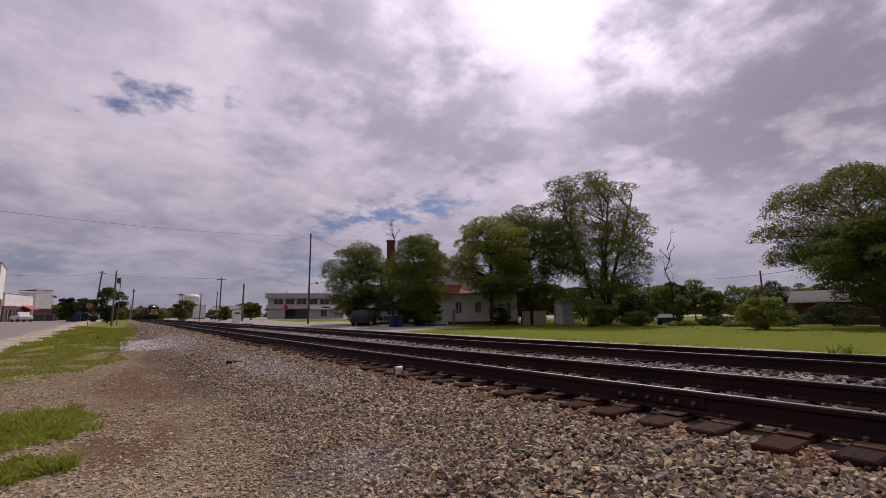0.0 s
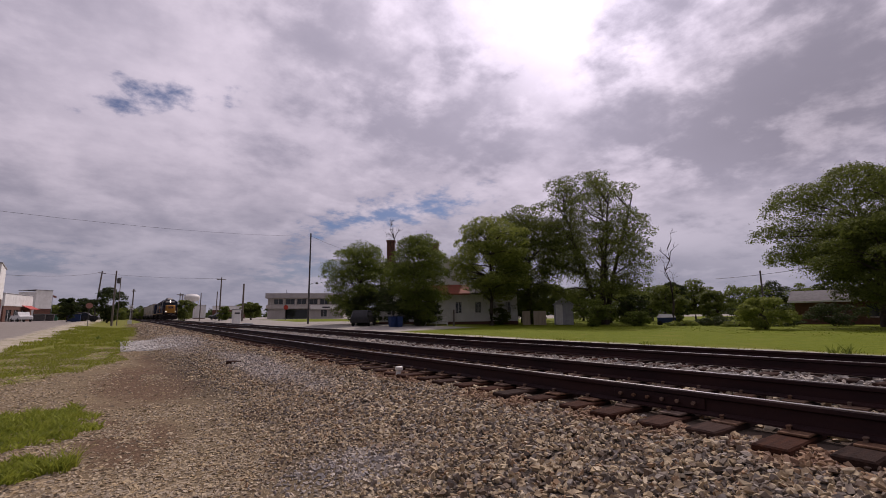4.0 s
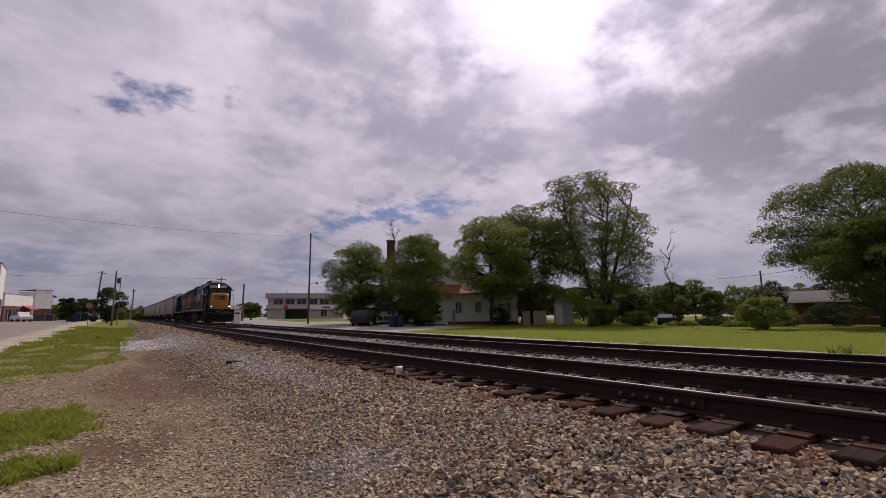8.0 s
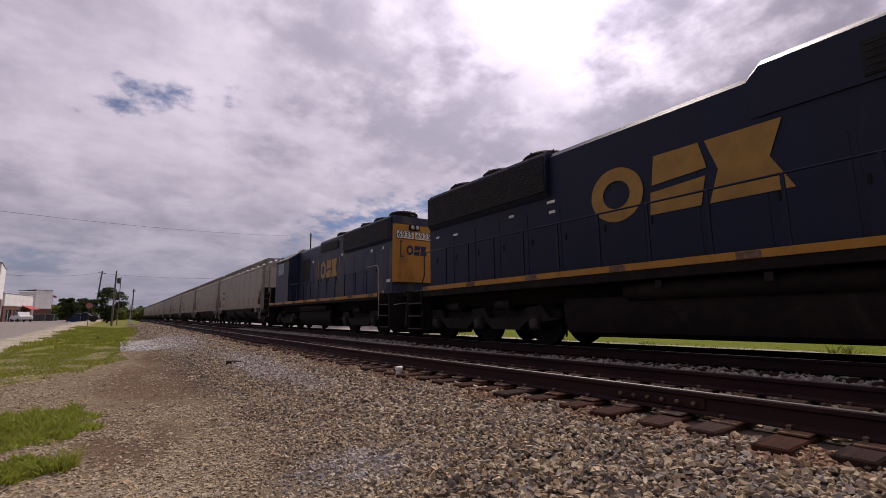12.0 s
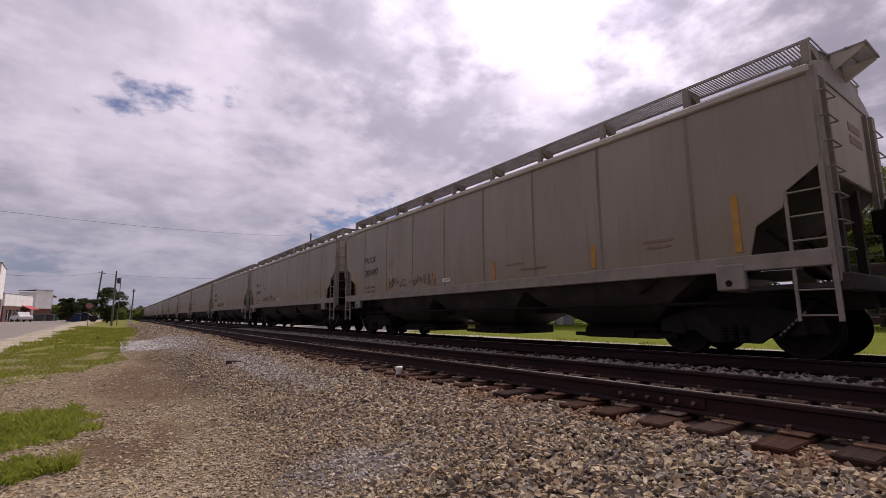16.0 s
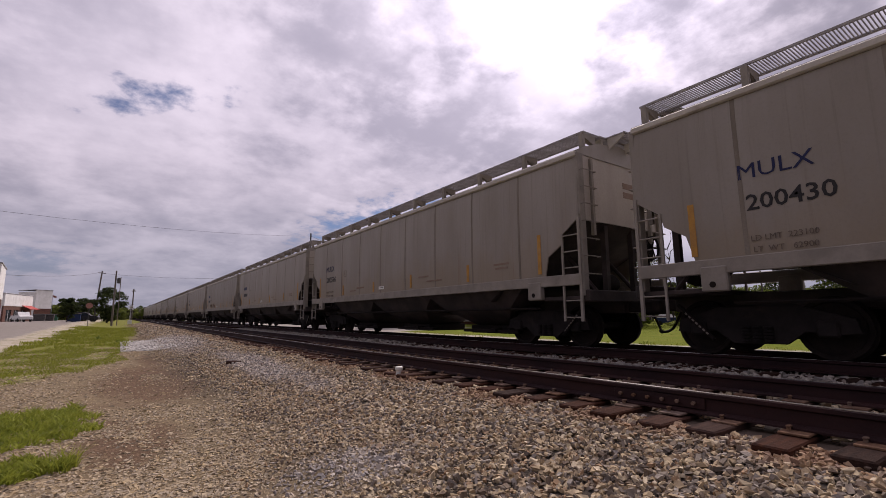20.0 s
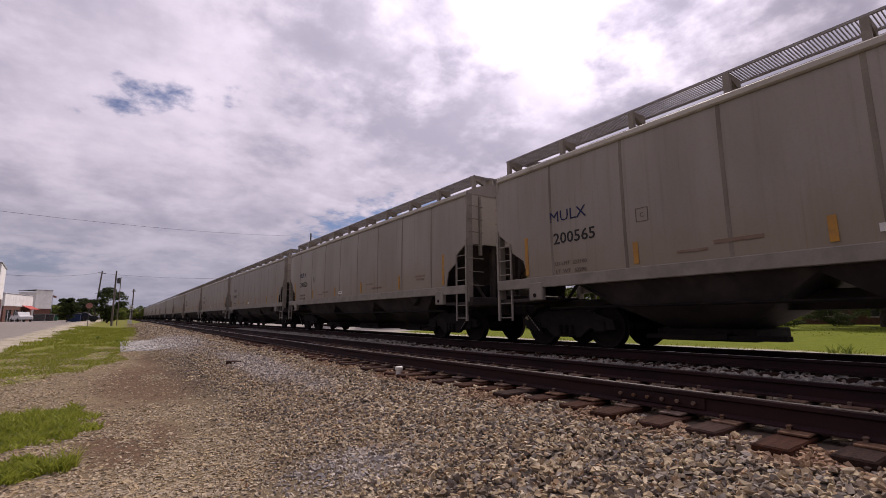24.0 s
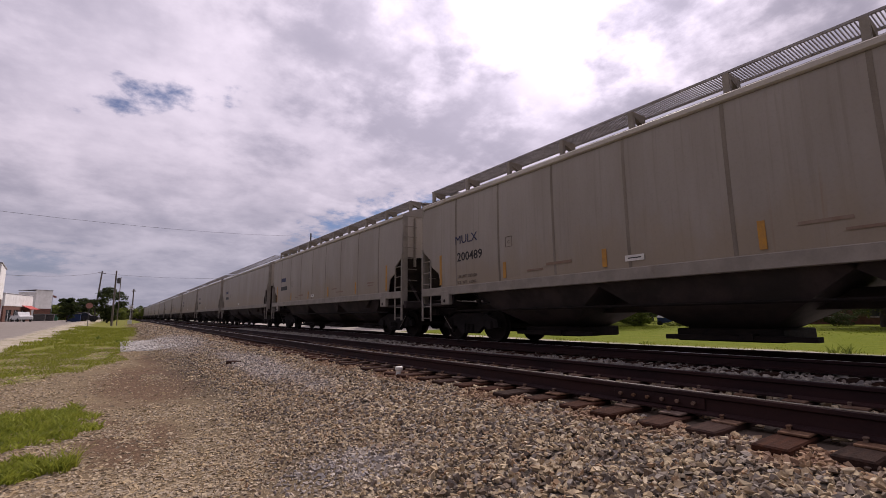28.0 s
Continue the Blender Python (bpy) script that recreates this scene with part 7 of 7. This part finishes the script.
# ---- poles, wires, signs ----
def pole(x, y, top, r, material, label, lean=0.0, arm=0.0, extra=""):
    g = height(x, y)
    p = thing("utility_pole", label, "utility pole", at=pose(x, y, g - 0.1, 0, lean, 0))
    h = top - g
    part("shaft", M().cyl((0, 0, 0), (0, 0, h), r, r * 0.72, 10), material, p)
    if arm:
        part("cross_arm", M().box(-arm, arm, -0.06, 0.06, h - 0.55, h - 0.42), material, p)
        for u in (-arm + 0.1, -arm * 0.4, arm * 0.4, arm - 0.1):
            part("insulator", M().cyl((u, 0, h - 0.42), (u, 0, h - 0.25), 0.04, n=8), m_white, p)
    if extra == "transformer":
        part("transformer", M().lathe([(0.02, -0.45), (0.24, -0.42), (0.26, 0.3), (0.2, 0.42), (0.03, 0.45)], (0.42, 0, h - 1.5), "z", 14), m_steel, p, "grey can transformer")
    if extra == "lamp":
        part("lamp_arm", M().tube([(0, 0, h * 0.43), (0.5, 0, h * 0.45), (0.95, 0, h * 0.455)], 0.03, 6), m_steel, p)
        part("lamp_head", M().lathe([(0.03, 0.14), (0.16, 0.05), (0.2, -0.1), (0.05, -0.14)], (1.0, 0, h * 0.45), "z", 12), m_steel, p)
    if extra == "signal":
        part("signal_arm", M().tube([(0, 0, h * 0.55), (-1.0, 0, h * 0.58), (-2.2, 0, h * 0.58)], 0.05, 6), m_steel, p)
    return p


pole(19.28, 56.8, 12.35, 0.12, m_steel, "tall thin dark pole with a small lamp", extra="lamp")
pole(17.4, 108.6, 10.6, 0.16, m_pole, "weathered wooden utility pole beside the street", arm=0.9)
pole(17.9, 88.2, 7.85, 0.19, m_pole, "stout wooden pole with a cut top")
pole(19.8, 128.5, 8.6, 0.14, m_pole, "weathered wooden utility pole beside the street")
pole(16.2, 129.0, 8.2, 0.14, m_pole, "weathered wooden utility pole beside the street")
pole(13.5, 150.0, 9.2, 0.14, m_pole, "weathered wooden utility pole beside the street", arm=0.9)
pole(15.5, 165.0, 9.6, 0.14, m_pole, "weathered wooden utility pole beside the street", arm=0.9)
pole(-1.05, 85.0, 9.0, 0.14, m_pole, "thick wooden pole with a transformer on the grass verge", extra="transformer")
pole(-0.45, 92.0, 8.6, 0.07, m_pole, "thin wooden pole on the grass verge")
pole(-4.6, 120.0, 12.0, 0.17, m_pole, "leaning wooden utility pole", lean=3.5, arm=0.7)
pole(1.9, 120.0, 8.3, 0.15, m_pole, "wooden pole beside the tracks with a signal arm", arm=0.4, extra="signal")


def wire(pts, sag, r, label):
    w = M()
    for a, b in zip(pts, pts[1:]):
        line = []
        for i in range(13):
            f = i / 12
            line.append((a[0] + (b[0] - a[0]) * f, a[1] + (b[1] - a[1]) * f, a[2] + (b[2] - a[2]) * f - sag * 4 * f * (1 - f)))
        w.tube(line, r, 5)
    th = thing("overhead_wire", label, "wire")
    part("cable", w, m_steel, th)


wire([(-20.0, 24.0, 6.6), (19.28, 56.8, 11.9)], 0.9, 0.008, "thin dark overhead wire strung to a tall pole")
wire([(19.28, 56.8, 11.9), (30.0, 50.5, 8.0)], 0.5, 0.013, "thin dark overhead wire running to a house")
wire([(-11.5, 70.0, 6.6), (-4.6, 120.0, 11.4), (17.4, 108.6, 10.3)], 0.4, 0.02, "thin dark overhead wire across the street")
wire([(64.0, 28.0, 6.0), (62.0, 15.0, 6.6)], 0.2, 0.025, "dark wire above the brick house")
pole(62.6, 22.3, 6.6, 0.12, m_pole, "short dark service pole beside the brick house")


def sign_post(x, y, h, face, label, r=0.38):
    s = thing("stop_sign", label, "sign", at=pose(x, y, height(x, y)))
    part("post", M().cyl((0, 0, 0), (0, 0, h), 0.035, n=8), m_steel, s)
    part("face", M().prism([(r * math.cos(radians(22.5 + 45 * i)), h - 0.35 + r * math.sin(radians(22.5 + 45 * i))) for i in range(8)], "y", -0.05, -0.03), face, s, "octagonal sign plate")


sign_post(-3.4, 74.0, 2.9, m_signback, "faded octagonal sign seen from behind on a post")
sign_post(23.2, 80.0, 2.55, m_red, "red octagonal sign on a post by the street", 0.42)

cab = thing("signal_cabinet", "pale grey metal signal cabinet beside the tracks", "cabinet", at=pose(11.9, 62.0, 0.1))
part("body", M().box(-0.45, 0.45, -0.45, 0.45, 0.15, 2.45, 0.03), m_siding, cab)
part("roof_cap", M().box(-0.52, 0.52, -0.52, 0.52, 2.45, 2.54, 0.02), m_sheet, cab)
part("plinth", M().box(-0.5, 0.5, -0.5, 0.5, 0.0, 0.15), m_concrete, cab)
part("door_vent", M().box(-0.3, 0.3, -0.462, -0.45, 1.9, 2.1), m_steel, cab)
cab2 = thing("equipment_box", "low grey equipment box beside a cabinet", "cabinet", at=pose(13.4, 62.4, 0.1))
part("body", M().box(-0.6, 0.6, -0.4, 0.4, 0.0, 0.75, 0.03), m_sheet, cab2)
xing = thing("crossing_signal", "white and grey crossing signal mast beside the tracks", "railway signal", at=pose(1.5, 108.0, height(1.5, 108.0)))
part("mast", M().cyl((0, 0, 0), (0, 0, 3.6), 0.08, n=10), m_sheet, xing)
part("base", M().box(-0.35, 0.35, -0.35, 0.35, 0.0, 0.8, 0.03), m_white, xing)
for a in (45, -45):
    part("crossbuck", M().box(-0.6, 0.6, -0.10, -0.08, -0.1, 0.1), m_white, xing, at=pose(0, 0, 3.2, 0, a, 0))
part("lamp_bar", M().box(-0.55, 0.55, -0.14, -0.04, 2.3, 2.4).box(-0.65, -0.35, -0.2, -0.1, 2.2, 2.5, 0.03).box(0.35, 0.65, -0.2, -0.1, 2.2, 2.5, 0.03), m_black, xing)


# ---- yard things ----
def fence():
    f = thing("white_fence", "short white board fence with three rails", "fence", at=pose(29.3, 42.9, 0.33, 0, 0, -35))
    for x in (-1.25, 0.0, 1.25):
        part("post", M().box(x - 0.06, x + 0.06, -0.06, 0.06, 0, 1.5, 0.01), m_white, f)
    for z in (0.25, 0.70, 1.15):
        part("board", M().box(-1.3, 1.3, -0.10, -0.065, z, z + 0.22), m_white, f)
    for x in (-0.7, 0.55):
        tree_at = f.matrix_world @ Vector((x, 0.3, 0))
        tree("potted_shrub", "small dark shrub behind a white fence", tree_at.x, tree_at.y, 2.3, 1.2, 0.35, m_leaf_dark, int(900 + x * 10), 500, 6, 0.4, 0.06, 0.03, category="shrub")


fence()
post = thing("wooden_post", "short thick wooden post on the lawn", "post", at=pose(29.8, 40.2, 0.25))
part("shaft", M().cyl((0, 0, 0), (0, 0, 1.9), 0.11, 0.10, 10), m_pole, post)
for i, (x, y, w, lean) in enumerate(((38.4, 37.7, 0.9, 6), (39.1, 37.0, 0.35, -5), (39.7, 36.6, 1.1, 4))):
    pn = thing("leaning_panel", "weathered pale board panel leaning upright", "panel", at=pose(x, y, height(x, y) - 0.02, lean, 0, -45))
    part("sheet", M().box(-w / 2, w / 2, -0.03, 0.03, 0, 1.65, 0.01), m_wood_panel, pn)
shed = thing("garden_shed", "small grey metal shed with a white door", "shed", at=pose(42.9, 36.0, 0.15, 0, 0, -50))
part("body", M().box(-1.1, 1.1, 0, 2.0, 0, 2.6), m_sheet, shed)
part("roof", M().prism([(-1.25, 2.55), (1.25, 2.55), (0, 3.4)], "y", -0.15, 2.15), m_sheet, shed)
part("shed_door", M().box(-0.9, -0.1, -0.04, 0.0, 0.05, 3.0), m_white, shed)
tarp = thing("covered_trailer", "small trailer covered with a pale blue tarpaulin", "trailer", at=pose(50.8, 27.9, 0.1, 0, 0, -60))
part("body", M().box(-0.95, 0.95, -0.6, 0.6, 0.35, 0.95, 0.04), m_blue_bin, tarp)
part("cover", M().rings([[(-1.0, -0.62, 0.95), (1.0, -0.62, 0.95), (1.0, 0.62, 0.95), (-1.0, 0.62, 0.95)], [(-0.7, -0.3, 1.35), (0.75, -0.3, 1.32), (0.75, 0.3, 1.32), (-0.7, 0.3, 1.35)]]), m_siding, tarp, "pale tarpaulin")
for sx in (-0.7, 0.7):
    part("wheel", M().cyl((sx, -0.66, 0.28), (sx, -0.5, 0.28), 0.28, n=14), m_tyre, tarp)
for i, (x, y) in enumerate(((24.3, 44.6), (24.9, 44.25))):
    bn = thing("wheelie_bin", "blue plastic bin in tree shade", "bin", at=pose(x - 1.6, y - 3.4, height(x - 1.6, y - 3.4)))
    part("body", M().rings([[(-0.25, -0.25, 0), (0.25, -0.25, 0), (0.25, 0.25, 0), (-0.25, 0.25, 0)], [(-0.3, -0.33, 1.0), (0.3, -0.33, 1.0), (0.3, 0.33, 1.0), (-0.3, 0.33, 1.0)]]), m_blue_bin, bn)
    part("lid", M().box(-0.33, 0.33, -0.36, 0.36, 1.0, 1.07, 0.02), m_blue_bin, bn)


def vehicle(name, label, x, y, turn, paint, profile, width, wheels, glass, category="car"):
    """profile: side outline (along, up); glass: side window polygons."""
    v = thing(name, label, category, at=pose(x, y, height(x, y), 0, 0, turn))
    hw = width / 2
    part("body", M().rings([[(a, w * (hw if u < 1.05 else hw - 0.16), u) for a, u in profile] for w in (-1, 1)]), paint, v, smooth=30)
    for g in glass:
        for w in (-1, 1):
            part("side_window", M().rings([[(a, w * (hw - 0.165 + d), u) for a, u in g] for d in (0.0, 0.03)]), m_window, v)
    for a in wheels:
        for w in (-1, 1):
            wh = part("wheel", M().lathe([(0.20, -0.1), (0.33, -0.11), (0.35, -0.06), (0.35, 0.06), (0.33, 0.11), (0.20, 0.1)], (a, w * (hw - 0.10), 0.35), "y", 18), m_tyre, v)
            part("rim", M().lathe([(0.02, -0.09), (0.2, -0.1), (0.2, 0.1), (0.02, 0.09)], (a, w * (hw - 0.10), 0.35), "y", 14), m_chrome, wh)
    for w in (-1, 1):
        part("headlight", M().box(profile[0][0] - 0.02, profile[0][0] + 0.1, w * (hw - 0.3) - 0.17, w * (hw - 0.3) + 0.17, 0.66, 0.82, 0.02), m_chrome, v)
    return v


SUV = [(-2.25, 0.35), (-2.28, 0.75), (-2.1, 0.98), (-1.15, 1.06), (-0.45, 1.62), (0.6, 1.72), (1.7, 1.66), (2.2, 1.1), (2.28, 0.8), (2.25, 0.35)]
SUV_GLASS = [[(-0.95, 1.08), (-0.38, 1.54), (0.25, 1.6), (0.25, 1.08)], [(0.33, 1.08), (0.33, 1.6), (1.55, 1.56), (1.95, 1.1)]]
TRUCK = [(-2.8, 0.45), (-2.85, 0.95), (-2.65, 1.12), (-1.5, 1.2), (-0.85, 1.85), (0.75, 1.88), (1.0, 1.2), (2.8, 1.2), (2.85, 0.55), (2.8, 0.45)]
TRUCK_GLASS = [[(-1.25, 1.22), (-0.75, 1.78), (-0.05, 1.8), (-0.05, 1.22)], [(0.03, 1.22), (0.03, 1.8), (0.68, 1.8), (0.86, 1.22)]]
vehicle("parked_car", "black car parked under trees beside a driveway", 22.1, 46.6, 232, m_carblack, SUV, 1.9, (-1.4, 1.4), SUV_GLASS)
vehicle("pickup_truck", "white pickup truck parked at a shop", -15.4, 117.0, 112, m_carwhite, TRUCK, 2.0, (-1.8, 1.75), TRUCK_GLASS, "truck")
vehicle("parked_car", "dark car parked by the far street", -5.4, 104.0, 170, m_carblack, SUV, 1.8, (-1.4, 1.4), SUV_GLASS)
vehicle("parked_car", "black car parked by the far street", 19.0, 118.0, 20, m_carblack, SUV, 1.8, (-1.4, 1.4), SUV_GLASS)
for i, (x, y, mt, lab) in enumerate(((-13.6, 124.0, m_steel, "dark steel waste container beside a shop"), (-12.4, 126.0, m_steel, "dark steel waste container beside a shop"), (-12.2, 131.0, m_green_bin, "green steel waste container beside shop"), (-6.6, 101.0, m_blue_bin, "blue waste container at a tree"))):
    c = thing("dumpster", lab, "dumpster", at=pose(x, y, height(x, y)))
    part("body", M().rings([[(-0.9, -0.6, 0.1), (0.9, -0.6, 0.1), (0.9, 0.6, 0.1), (-0.9, 0.6, 0.1)], [(-0.95, -0.75, 1.3), (0.95, -0.75, 1.3), (0.95, 0.75, 1.5), (-0.95, 0.75, 1.5)]]), mt, c)
    part("lid", M().prism([(-0.78, 1.30), (0.78, 1.50), (0.78, 1.56), (-0.78, 1.36)], "x", -0.97, 0.97), m_black, c)
fl = thing("flagpole", "thin pole with a small faded flag", "flagpole", at=pose(-13.6, 142.0, height(-13.6, 142.0)))
part("pole", M().cyl((0, 0, 0), (0, 0, 6.2), 0.05, 0.03, 8), m_sheet, fl)
part("flag", M().rings([[(0.05 + 0.16 * i, 0.05 * math.sin(i * 1.5), z - 0.07 * i) for z in (5.6, 6.1)] for i in range(5)], caps=False, closed=False), m_signback, fl)


# ---- motion ----
def train_at(t):
    """Where the leading end wall of the first hopper car is along the track."""
    return 24.1 - 16.236 * (t - 12.5) - 0.0085 * (t - 12.5) ** 2


def motions():
    times = [i * 0.5 for i in range(57)]
    for ob, back in TRAIN:
        rows = []
        for t in times:
            y = train_at(t) + back
            lean = math.degrees(math.atan2(grade(y + 14.5) - grade(y + 1.5), 13.0))
            rows.append((t, pose(FAR_X, y, RAIL_Z + grade(y + 1.5) - 1.5 * math.tan(radians(lean)), lean)))
        walk(ob, rows)
    for r, sets in WHEELS.items():
        if not sets:
            continue
        rows = []
        for i in range(28 * FPS + 1):
            t = i / FPS
            rows.append((t, pose(0, 0, 0, math.degrees((train_at(0) - train_at(t)) / r) % 360.0)))
        walk(sets[0], rows)
        first = sets[0].animation_data
        for ob in WHEEL_COPIES[r]:
            ob.rotation_mode = "QUATERNION"
            ob.animation_data_create()
            ob.animation_data.action = first.action
            ob.animation_data.action_slot = first.action_slot


WHEEL_COPIES = {r: [o for o in bpy.data.objects if sets and o.data == sets[0].data and o != sets[0]] for r, sets in WHEELS.items()}
motions()
